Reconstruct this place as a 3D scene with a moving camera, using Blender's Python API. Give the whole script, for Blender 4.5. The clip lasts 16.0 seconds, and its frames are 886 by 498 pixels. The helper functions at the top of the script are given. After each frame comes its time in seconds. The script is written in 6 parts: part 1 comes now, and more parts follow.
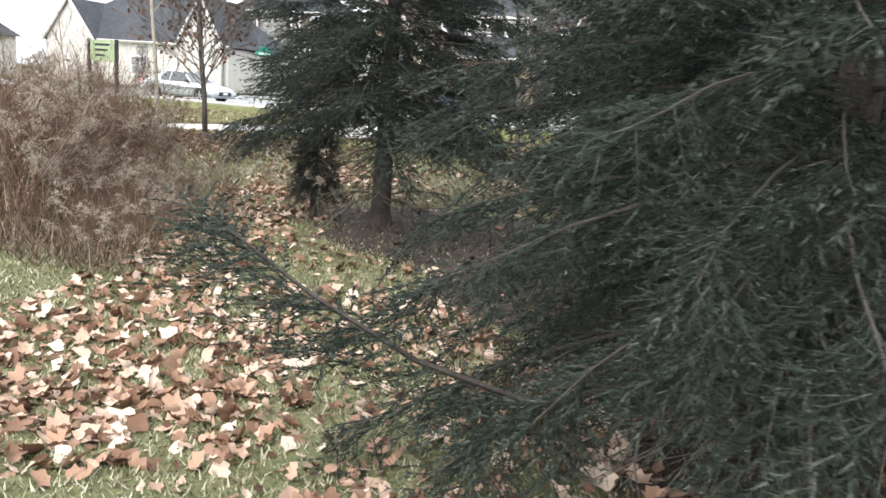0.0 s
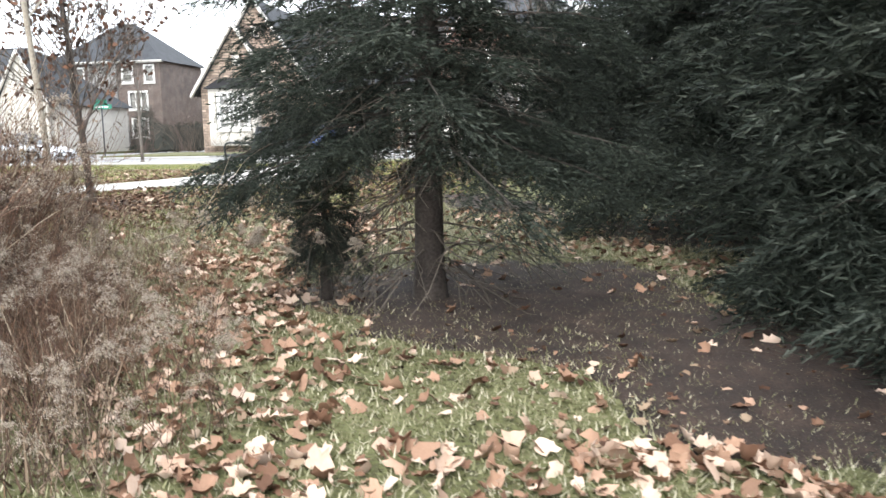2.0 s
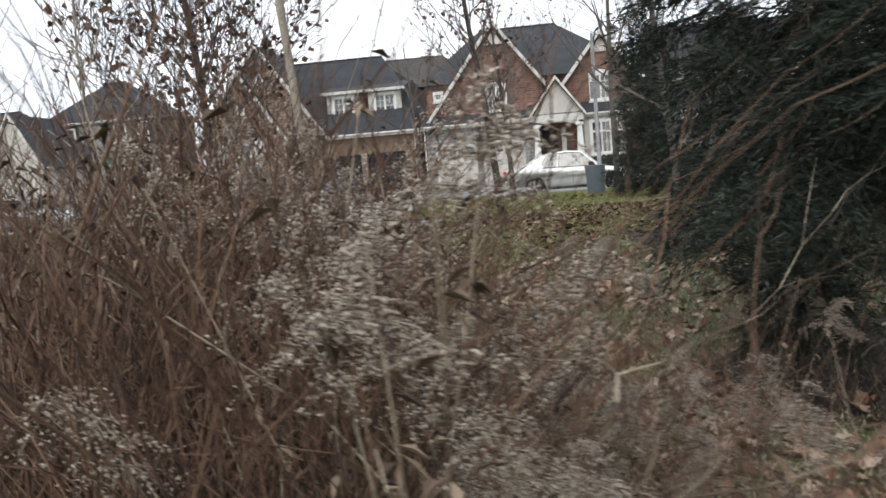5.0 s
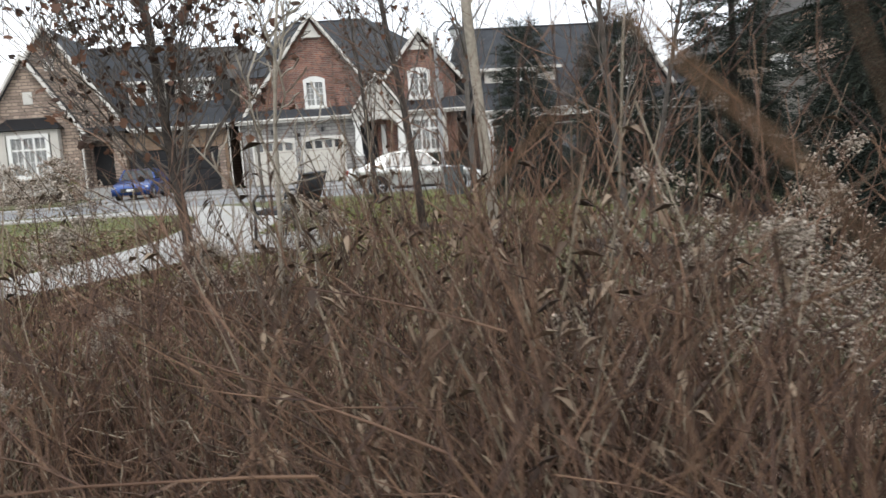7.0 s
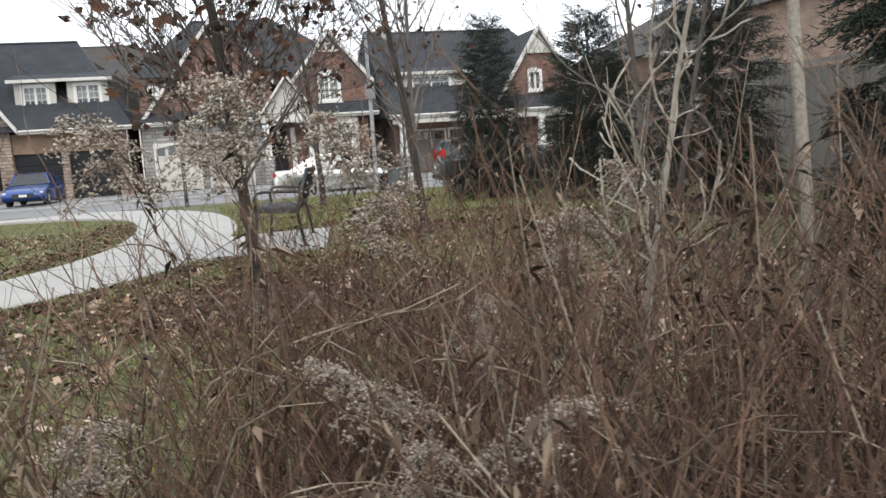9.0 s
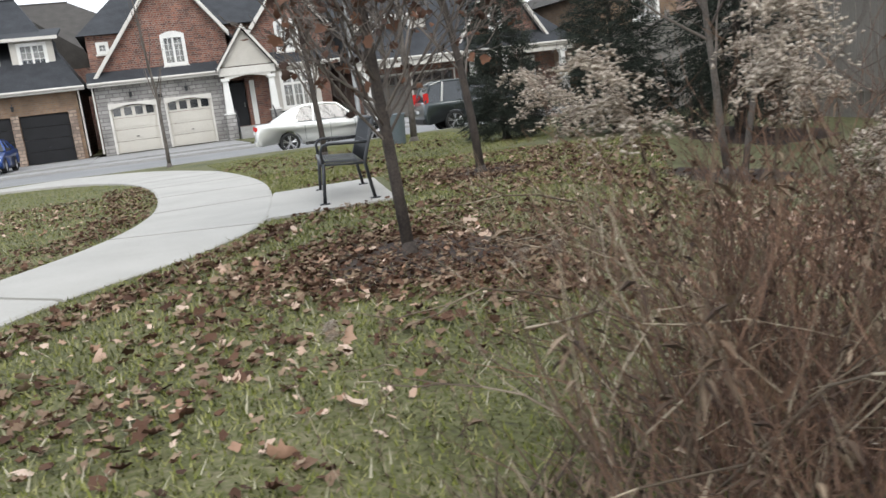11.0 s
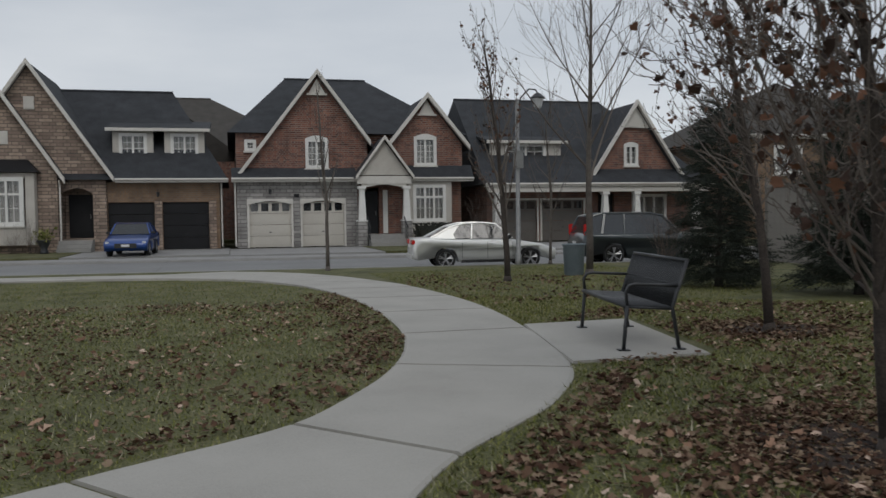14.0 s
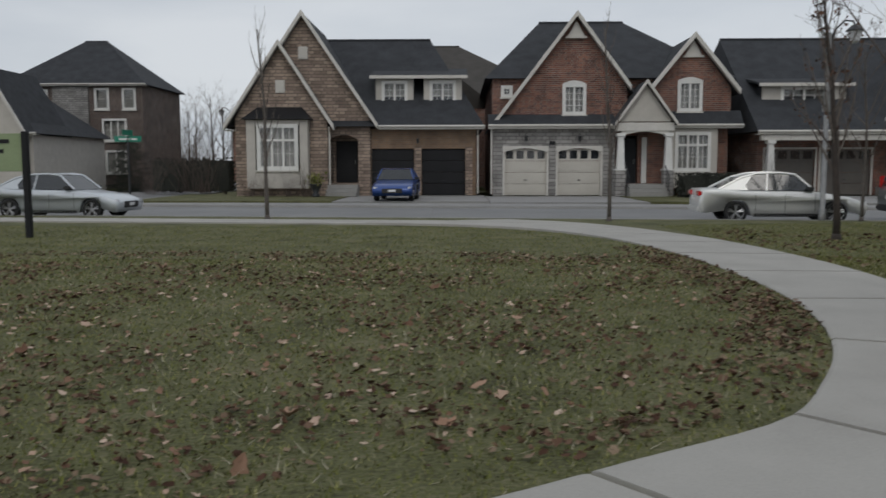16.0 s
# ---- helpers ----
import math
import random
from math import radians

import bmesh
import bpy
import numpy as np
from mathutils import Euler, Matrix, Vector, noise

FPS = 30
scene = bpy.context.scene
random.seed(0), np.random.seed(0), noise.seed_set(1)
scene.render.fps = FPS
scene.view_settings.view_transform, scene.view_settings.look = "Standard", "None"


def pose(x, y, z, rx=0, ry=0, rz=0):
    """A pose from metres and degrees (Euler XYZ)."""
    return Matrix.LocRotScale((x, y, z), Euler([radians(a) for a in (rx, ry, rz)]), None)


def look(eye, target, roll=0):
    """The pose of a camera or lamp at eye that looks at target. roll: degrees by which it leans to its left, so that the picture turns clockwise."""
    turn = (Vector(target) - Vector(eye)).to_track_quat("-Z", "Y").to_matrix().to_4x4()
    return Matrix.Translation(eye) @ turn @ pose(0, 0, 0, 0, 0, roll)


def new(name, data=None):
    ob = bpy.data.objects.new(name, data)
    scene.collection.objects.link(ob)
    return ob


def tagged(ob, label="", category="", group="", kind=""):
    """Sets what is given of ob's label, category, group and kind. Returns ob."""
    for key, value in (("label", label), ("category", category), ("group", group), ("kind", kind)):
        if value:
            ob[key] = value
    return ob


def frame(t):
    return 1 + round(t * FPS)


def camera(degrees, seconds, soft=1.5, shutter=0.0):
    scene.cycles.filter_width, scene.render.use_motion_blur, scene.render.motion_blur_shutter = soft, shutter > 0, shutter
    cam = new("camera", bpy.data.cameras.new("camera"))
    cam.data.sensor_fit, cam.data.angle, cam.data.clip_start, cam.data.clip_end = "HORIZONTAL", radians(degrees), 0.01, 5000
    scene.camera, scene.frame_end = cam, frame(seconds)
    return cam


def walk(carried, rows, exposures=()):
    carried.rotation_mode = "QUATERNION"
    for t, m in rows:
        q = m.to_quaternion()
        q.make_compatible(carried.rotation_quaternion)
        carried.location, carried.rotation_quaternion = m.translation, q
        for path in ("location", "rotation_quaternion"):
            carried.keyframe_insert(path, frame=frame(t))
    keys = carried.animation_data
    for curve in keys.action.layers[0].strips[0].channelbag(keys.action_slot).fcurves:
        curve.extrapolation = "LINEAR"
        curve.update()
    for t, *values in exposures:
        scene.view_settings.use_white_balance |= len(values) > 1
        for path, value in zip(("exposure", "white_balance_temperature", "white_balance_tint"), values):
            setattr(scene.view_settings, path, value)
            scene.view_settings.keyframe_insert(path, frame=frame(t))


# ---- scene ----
cam = camera(56.2, 16.0, soft=1.5, shutter=0.25)

# ---- the walk ----
PATH = [
    (0, (14.434, -8.388, 1.033), (13.8, -6.527, 0.665), 4.2),
    (0.5, (13.813, -8.106, 0.97), (13.286, -6.208, 0.623), 3.6),
    (1, (13.152, -7.616, 0.985), (12.703, -5.687, 0.709), 0.1),
    (1.5, (12.46, -6.866, 0.98), (12.129, -4.914, 0.7), -1.7),
    (2, (11.966, -6.134, 0.782), (11.668, -4.176, 0.506), -1.2),
    (2.5, (11.379, -5.991, 0.84), (11.133, -4.019, 0.614), -1.5),
    (3, (10.773, -5.84, 0.834), (10.622, -3.855, 0.642), -0.5),
    (3.5, (10.339, -5.422, 0.84), (10.169, -3.438, 0.648), -1.9),
    (4, (9.962, -4.997, 0.807), (9.729, -3.019, 0.623), -1.8),
    (4.5, (9.664, -4.701, 0.777), (9.412, -2.727, 0.58), -3.9),
    (5, (9.18, -4.412, 0.79), (8.93, -2.436, 0.61), -4.7),
    (7.5, (6.839, -3.577, 1.138), (7.23, -1.631, 0.896), -3.7),
    (8.5, (6.035, -3.097, 1.049), (6.547, -1.178, 0.815), -3.4),
    (9, (5.795, -2.881, 1.044), (6.322, -0.966, 0.809), -4.0),
    (9.5, (5.56, -2.68, 1.051), (6.171, -0.794, 0.788), -6.1),
    (12, (3.635, -1.821, 1.27), (4.261, 0.03, 0.844), -6.9),
    (12.5, (3.345, -1.539, 1.34), (3.943, 0.323, 0.919), -5.1),
    (13, (3.074, -1.183, 1.4), (3.686, 0.715, 1.245), -2.6),
    (13.5, (2.73, -0.911, 1.41), (3.239, 1.022, 1.335), -0.7),
    (14, (2.424, -0.559, 1.428), (2.916, 1.378, 1.348), -0.8),
    (14.5, (2.112, -0.208, 1.484), (2.389, 1.773, 1.474), 0.0),
    (15, (1.722, 0.125, 1.483), (1.928, 2.113, 1.413), 1.6),
    (15.5, (1.376, 0.424, 1.479), (1.512, 2.414, 1.328), 0.5),
    (16, (0.94, 0.646, 1.379), (0.903, 2.636, 1.182), -0.1),
]
walk(cam, [(t, look(eye, target, roll)) for t, eye, target, roll in PATH],
     exposures=[(0.0, 2.35), (0.5, 2.5), (2.0, 2.45), (3.5, 2.1), (4.2, 1.8), (5.0, 1.1), (7.5, 1.2), (9.0, 1.25), (9.5, 1.25), (12.0, 1.3), (12.5, 1.1), (13.0, 0.4), (14.0, -0.22), (15.0, -0.45), (16.0, -0.2)])

# ---- overcast daylight ----
world = bpy.data.worlds.new("overcast_sky")
scene.world = world
world.use_nodes = True
wn, wl = world.node_tree.nodes, world.node_tree.links
wbg = wn["Background"]
sky = wn.new("ShaderNodeTexSky")
sky.sky_type, sky.sun_disc = "NISHITA", False
sky.sun_elevation, sky.sun_rotation = radians(28), radians(200)
hsv = wn.new("ShaderNodeHueSaturation")
hsv.inputs["Saturation"].default_value = 0.35
hsv.inputs["Value"].default_value = 0.09
wl.new(sky.outputs["Color"], hsv.inputs["Color"])
wtc = wn.new("ShaderNodeTexCoord")
wmap = wn.new("ShaderNodeMapping")
wmap.inputs["Scale"].default_value = (1.2, 1.2, 4.5)
wnoise = wn.new("ShaderNodeTexNoise")
wnoise.inputs["Scale"].default_value, wnoise.inputs["Detail"].default_value = 1.6, 6
wramp = wn.new("ShaderNodeValToRGB")
wramp.color_ramp.elements[0].position, wramp.color_ramp.elements[0].color = 0.32, (0.56, 0.62, 0.70, 1)
wramp.color_ramp.elements[1].position, wramp.color_ramp.elements[1].color = 0.68, (0.80, 0.84, 0.89, 1)
wmix = wn.new("ShaderNodeMixRGB")
wmix.inputs["Fac"].default_value = 0.8
wl.new(wtc.outputs["Generated"], wmap.inputs["Vector"])
wl.new(wmap.outputs["Vector"], wnoise.inputs["Vector"])
wl.new(wnoise.outputs["Fac"], wramp.inputs["Fac"])
wl.new(hsv.outputs["Color"], wmix.inputs["Color1"])
wl.new(wramp.outputs["Color"], wmix.inputs["Color2"])
wl.new(wmix.outputs["Color"], wbg.inputs["Color"])
wbg.inputs["Strength"].default_value = 1.0
sun = new("sun", bpy.data.lights.new("sun", "SUN"))
sun.data.energy, sun.data.angle, sun.data.color = 0.6, radians(25), (1.0, 0.96, 0.9)
sun.matrix_world = look((0, -40, 40), (0, 0, 0))


# ---- materials ----
def material(name, dark, light, scale=6.0, rough=0.8, bump=0.0, fine=60.0, metal=0.0, island=0.0, spec=0.5, stain=None):
    """Two tones of noise at two scales, with wear and relief; island: how far separate pieces differ."""
    m = bpy.data.materials.new(name)
    m.use_nodes = True
    n, l = m.node_tree.nodes, m.node_tree.links
    bsdf = n["Principled BSDF"]
    bsdf.inputs["Roughness"].default_value = rough
    bsdf.inputs["Metallic"].default_value = metal
    bsdf.inputs["Specular IOR Level"].default_value = spec
    tc = n.new("ShaderNodeTexCoord")
    big = n.new("ShaderNodeTexNoise")
    big.inputs["Scale"].default_value, big.inputs["Detail"].default_value = scale, 5
    small = n.new("ShaderNodeTexNoise")
    small.inputs["Scale"].default_value, small.inputs["Detail"].default_value = fine, 3
    l.new(tc.outputs["Object"], big.inputs["Vector"])
    l.new(tc.outputs["Object"], small.inputs["Vector"])
    add = n.new("ShaderNodeMath")
    add.operation = "MULTIPLY_ADD"
    l.new(small.outputs["Fac"], add.inputs[0])
    add.inputs[1].default_value = 0.55
    half = n.new("ShaderNodeMath")
    half.operation = "MULTIPLY"
    l.new(big.outputs["Fac"], half.inputs[0])
    half.inputs[1].default_value = 0.45
    l.new(half.outputs[0], add.inputs[2])
    fac = add.outputs[0]
    if island:
        geo = n.new("ShaderNodeNewGeometry")
        mixf = n.new("ShaderNodeMix")
        mixf.inputs["Factor"].default_value = island
        l.new(fac, mixf.inputs["A"])
        l.new(geo.outputs["Random Per Island"], mixf.inputs["B"])
        fac = mixf.outputs["Result"]
    ramp = n.new("ShaderNodeValToRGB")
    e = ramp.color_ramp.elements
    lo, hi = (0.32, 0.68) if not island else (0.2, 0.8)
    e[0].position, e[0].color = lo, (*dark, 1)
    e[1].position, e[1].color = hi, (*light, 1)
    if stain:
        mid = e.new((lo + hi) / 2)
        mid.color = (*stain, 1)
    l.new(fac, ramp.inputs["Fac"])
    l.new(ramp.outputs["Color"], bsdf.inputs["Base Color"])
    if bump:
        b = n.new("ShaderNodeBump")
        b.inputs["Strength"].default_value, b.inputs["Distance"].default_value = 0.6, bump
        l.new(add.outputs[0], b.inputs["Height"])
        l.new(b.outputs["Normal"], bsdf.inputs["Normal"])
    return m


def masonry(name, c1, c2, mortar, width, height, gap, rough=0.9, squash=0.5):
    """Courses of brick or stone laid along walls, with relief."""
    m = bpy.data.materials.new(name)
    m.use_nodes = True
    n, l = m.node_tree.nodes, m.node_tree.links
    bsdf = n["Principled BSDF"]
    bsdf.inputs["Roughness"].default_value = rough
    tc = n.new("ShaderNodeTexCoord")
    sep = n.new("ShaderNodeSeparateXYZ")
    l.new(tc.outputs["Object"], sep.inputs[0])
    s = n.new("ShaderNodeMath")
    s.operation = "ADD"
    l.new(sep.outputs["X"], s.inputs[0])
    l.new(sep.outputs["Y"], s.inputs[1])
    com = n.new("ShaderNodeCombineXYZ")
    l.new(s.outputs[0], com.inputs["X"])
    l.new(sep.outputs["Z"], com.inputs["Y"])
    br = n.new("ShaderNodeTexBrick")
    br.inputs["Scale"].default_value = 1.0
    br.inputs["Brick Width"].default_value, br.inputs["Row Height"].default_value = width, height
    br.inputs["Mortar Size"].default_value = gap
    br.inputs["Color1"].default_value, br.inputs["Color2"].default_value = (*c1, 1), (*c2, 1)
    br.inputs["Mortar"].default_value = (*mortar, 1)
    br.squash = squash
    l.new(com.outputs[0], br.inputs["Vector"])
    no = n.new("ShaderNodeTexNoise")
    no.inputs["Scale"].default_value, no.inputs["Detail"].default_value = 1.3, 6
    l.new(tc.outputs["Object"], no.inputs["Vector"])
    mr = n.new("ShaderNodeMapRange")
    mr.inputs["From Min"].default_value, mr.inputs["From Max"].default_value = 0.3, 0.7
    mr.inputs["To Min"].default_value, mr.inputs["To Max"].default_value = 0.72, 1.2
    l.new(no.outputs["Fac"], mr.inputs["Value"])
    mul = n.new("ShaderNodeMixRGB")
    mul.blend_type, mul.inputs["Fac"].default_value = "MULTIPLY", 1.0
    l.new(br.outputs["Color"], mul.inputs["Color1"])
    l.new(mr.outputs["Result"], mul.inputs["Color2"])
    l.new(mul.outputs["Color"], bsdf.inputs["Base Color"])
    b = n.new("ShaderNodeBump")
    b.inputs["Strength"].default_value, b.inputs["Distance"].default_value = 0.7, 0.02
    l.new(br.outputs["Fac"], b.inputs["Height"])
    b.invert = True
    l.new(b.outputs["Normal"], bsdf.inputs["Normal"])
    return m


def glass_material(name, tint):
    m = bpy.data.materials.new(name)
    m.use_nodes = True
    b = m.node_tree.nodes["Principled BSDF"]
    b.inputs["Base Color"].default_value = (*tint, 1)
    b.inputs["Roughness"].default_value = 0.03
    b.inputs["Transmission Weight"].default_value = 1.0
    b.inputs["IOR"].default_value = 1.45
    return m


M_GROUND = material("lawn_soil", (0.028, 0.023, 0.012), (0.19, 0.165, 0.10), 1.1, 0.95, 0.04, 32, stain=(0.100, 0.104, 0.037))
M_GRASS = material("grass_blades", (0.042, 0.052, 0.012), (0.30, 0.285, 0.125), 0.5, 0.85, 0, 5, island=0.6, spec=0.2, stain=(0.165, 0.178, 0.040))
M_THATCH = material("pale_thatch", (0.090, 0.088, 0.044), (0.46, 0.42, 0.32), 0.7, 0.9, 0, 5, island=0.6, spec=0.1, stain=(0.22, 0.215, 0.12))
M_LEAF = material("dry_maple_leaves", (0.15, 0.08, 0.05), (0.56, 0.425, 0.335), 3, 0.8, 0.002, 90, island=0.8, spec=0.25, stain=(0.35, 0.215, 0.145))
M_LITTER = material("brown_leaf_litter", (0.055, 0.028, 0.018), (0.26, 0.19, 0.13), 3, 0.85, 0.002, 90, island=0.8, spec=0.2, stain=(0.12, 0.065, 0.042))
M_MULCH = material("bare_needle_soil", (0.010, 0.006, 0.005), (0.070, 0.043, 0.030), 5, 0.95, 0.03, 70, stain=(0.028, 0.017, 0.012))
M_CONCRETE = material("broom_concrete", (0.305, 0.290, 0.262), (0.44, 0.422, 0.388), 1.1, 0.85, 0.004, 140, stain=(0.385, 0.368, 0.338))
M_KERB = material("kerb_concrete", (0.24, 0.235, 0.22), (0.36, 0.35, 0.335), 2.0, 0.88, 0.004, 90)
M_ROAD = material("worn_asphalt", (0.16, 0.16, 0.162), (0.27, 0.268, 0.265), 0.35, 0.85, 0.004, 120)
M_DRIVE = material("driveway_concrete", (0.23, 0.225, 0.22), (0.34, 0.335, 0.325), 0.6, 0.85, 0.004, 90)
M_NEEDLE = material("spruce_needles", (0.008, 0.012, 0.008), (0.082, 0.092, 0.073), 1.2, 0.65, 0, 12, island=0.5, spec=0.2, stain=(0.026, 0.034, 0.026))
M_NEEDLE_DRY = material("dead_spruce_twigs", (0.045, 0.036, 0.028), (0.12, 0.10, 0.08), 4, 0.85, 0, 40, island=0.4)
M_BARK = material("dark_bark", (0.018, 0.014, 0.012), (0.075, 0.060, 0.050), 7, 0.92, 0.02, 55)
M_BARK_GREY = material("grey_brown_bark", (0.055, 0.046, 0.040), (0.155, 0.135, 0.118), 7, 0.9, 0.012, 60)
M_BARK_PALE = material("pale_smooth_bark", (0.19, 0.16, 0.125), (0.40, 0.355, 0.29), 5, 0.85, 0.006, 60)
M_TWIG = material("bare_twigs", (0.055, 0.044, 0.038), (0.16, 0.135, 0.115), 5, 0.85, 0, 50, island=0.5)
M_STEM_RED = material("red_brown_stems", (0.040, 0.020, 0.014), (0.215, 0.125, 0.078), 2, 0.8, 0, 30, island=0.6, stain=(0.115, 0.062, 0.040))
M_STEM_TAN = material("tan_weed_stems", (0.085, 0.062, 0.042), (0.36, 0.30, 0.22), 2, 0.85, 0, 30, island=0.75, stain=(0.15, 0.108, 0.074))
M_WEEDLEAF = material("withered_weed_leaves", (0.045, 0.028, 0.020), (0.27, 0.20, 0.14), 2, 0.9, 0, 40, island=0.7, stain=(0.11, 0.072, 0.046))
M_FLUFF = material("seed_fluff", (0.31, 0.25, 0.205), (0.60, 0.525, 0.44), 3, 1.0, 0, 40, island=0.6, spec=0.05)
M_BROWNLEAF = material("hanging_dead_leaves", (0.030, 0.018, 0.014), (0.150, 0.070, 0.040), 3, 0.85, 0, 50, island=0.7)
M_BRICK = masonry("red_brown_brick", (0.26, 0.105, 0.068), (0.105, 0.048, 0.040), (0.25, 0.21, 0.18), 0.30, 0.10, 0.012)
M_BRICK_PALE = masonry("buff_brick", (0.26, 0.165, 0.10), (0.20, 0.125, 0.08), (0.20, 0.17, 0.14), 0.30, 0.10, 0.012)
M_BRICK_UMBER = masonry("umber_brick", (0.15, 0.105, 0.085), (0.10, 0.072, 0.062), (0.20, 0.18, 0.165), 0.30, 0.10, 0.012)
M_STONE = masonry("beige_ledge_stone", (0.42, 0.32, 0.25), (0.22, 0.16, 0.13), (0.135, 0.115, 0.095), 0.62, 0.17, 0.018)
M_BRICK_PEACH = masonry("peach_brick", (0.42, 0.27, 0.19), (0.32, 0.205, 0.15), (0.34, 0.29, 0.25), 0.30, 0.10, 0.012)
M_STONE_GREY = masonry("grey_ledge_stone", (0.36, 0.345, 0.325), (0.24, 0.23, 0.22), (0.16, 0.15, 0.145), 0.66, 0.19, 0.02)
M_ROOF = material("asphalt_shingles", (0.016, 0.018, 0.021), (0.050, 0.053, 0.060), 1.5, 0.9, 0.01, 26)
M_ROOF_BROWN = material("brown_shingles", (0.038, 0.034, 0.030), (0.080, 0.072, 0.064), 1.5, 0.9, 0.01, 26)
M_TRIM = material("cream_trim_paint", (0.50, 0.475, 0.43), (0.66, 0.635, 0.59), 1.2, 0.6, 0.001, 30)
M_STUCCO = material("pale_stucco", (0.42, 0.39, 0.35), (0.56, 0.53, 0.48), 2.0, 0.9, 0.004, 60)
M_WHITE = material("white_window_paint", (0.62, 0.61, 0.58), (0.78, 0.77, 0.74), 1.5, 0.5, 0, 30)
M_GARAGE_CREAM = material("cream_garage_paint", (0.47, 0.44, 0.39), (0.58, 0.55, 0.49), 1.0, 0.55, 0.001, 30)
M_BLACK = material("black_paint", (0.006, 0.006, 0.007), (0.016, 0.016, 0.018), 2.0, 0.6, 0.001, 40, spec=0.3)
M_IRON = material("black_coated_steel", (0.010, 0.011, 0.013), (0.030, 0.032, 0.036), 8.0, 0.42, 0.0005, 120, spec=0.6)
M_GREY_DOOR = material("taupe_door_paint", (0.10, 0.09, 0.08), (0.15, 0.135, 0.12), 1.0, 0.55, 0.001, 30)
M_CURTAIN = material("pale_curtain", (0.15, 0.14, 0.13), (0.42, 0.40, 0.37), 9.0, 0.95, 0.01, 40)
M_FENCE = material("weathered_boards", (0.14, 0.125, 0.11), (0.35, 0.32, 0.285), 1.6, 0.92, 0.004, 30, island=0.45)
M_GLASS = glass_material("window_glass", (0.85, 0.88, 0.9))
M_CARGLASS = material("tinted_car_glass", (0.012, 0.014, 0.016), (0.03, 0.034, 0.038), 2.0, 0.04, 0, 20, spec=0.9)
M_TYRE = material("tyre_rubber", (0.010, 0.010, 0.010), (0.025, 0.025, 0.025), 10, 0.85, 0.001, 90)
M_RIM = material("alloy_rim", (0.32, 0.32, 0.33), (0.5, 0.5, 0.51), 5, 0.35, 0, 60, metal=0.8)
M_PLASTIC = material("black_plastic", (0.012, 0.012, 0.012), (0.03, 0.03, 0.03), 8, 0.6, 0, 60)
M_LAMPRED = material("red_tail_lens", (0.42, 0.012, 0.012), (0.6, 0.03, 0.025), 8, 0.15, 0, 60)
M_LAMPWHITE = material("clear_head_lens", (0.45, 0.46, 0.48), (0.7, 0.71, 0.73), 8, 0.1, 0, 60)
M_SIGN_GREEN = material("green_sign_enamel", (0.20, 0.26, 0.13), (0.29, 0.35, 0.20), 2, 0.5, 0, 40)
M_STREET_GREEN = material("street_sign_green", (0.0, 0.16, 0.10), (0.01, 0.23, 0.15), 4, 0.4, 0, 40)
M_BIN = material("blue_grey_bin", (0.10, 0.13, 0.15), (0.17, 0.20, 0.22), 3, 0.55, 0.001, 50)
M_HEDGE = material("dark_hedge_leaves", (0.010, 0.012, 0.009), (0.040, 0.042, 0.030), 3, 0.8, 0, 30, island=0.6)
M_SHRUB = material("bare_shrub_twigs", (0.06, 0.045, 0.038), (0.17, 0.13, 0.11), 3, 0.9, 0, 30, island=0.6)
M_METAL = material("galvanised_steel", (0.20, 0.20, 0.20), (0.32, 0.32, 0.31), 5, 0.5, 0, 60, metal=0.6)
M_PLATE = material("white_plate", (0.6, 0.6, 0.6), (0.75, 0.75, 0.75), 8, 0.4, 0, 60)


def car_paint(name, colour, metal=0.3):
    m = material(name, tuple(c * 0.92 for c in colour), colour, 1.2, 0.32, 0, 400, metal=metal)
    b = m.node_tree.nodes["Principled BSDF"]
    b.inputs["Coat Weight"].default_value, b.inputs["Coat Roughness"].default_value = 0.8, 0.06
    return m


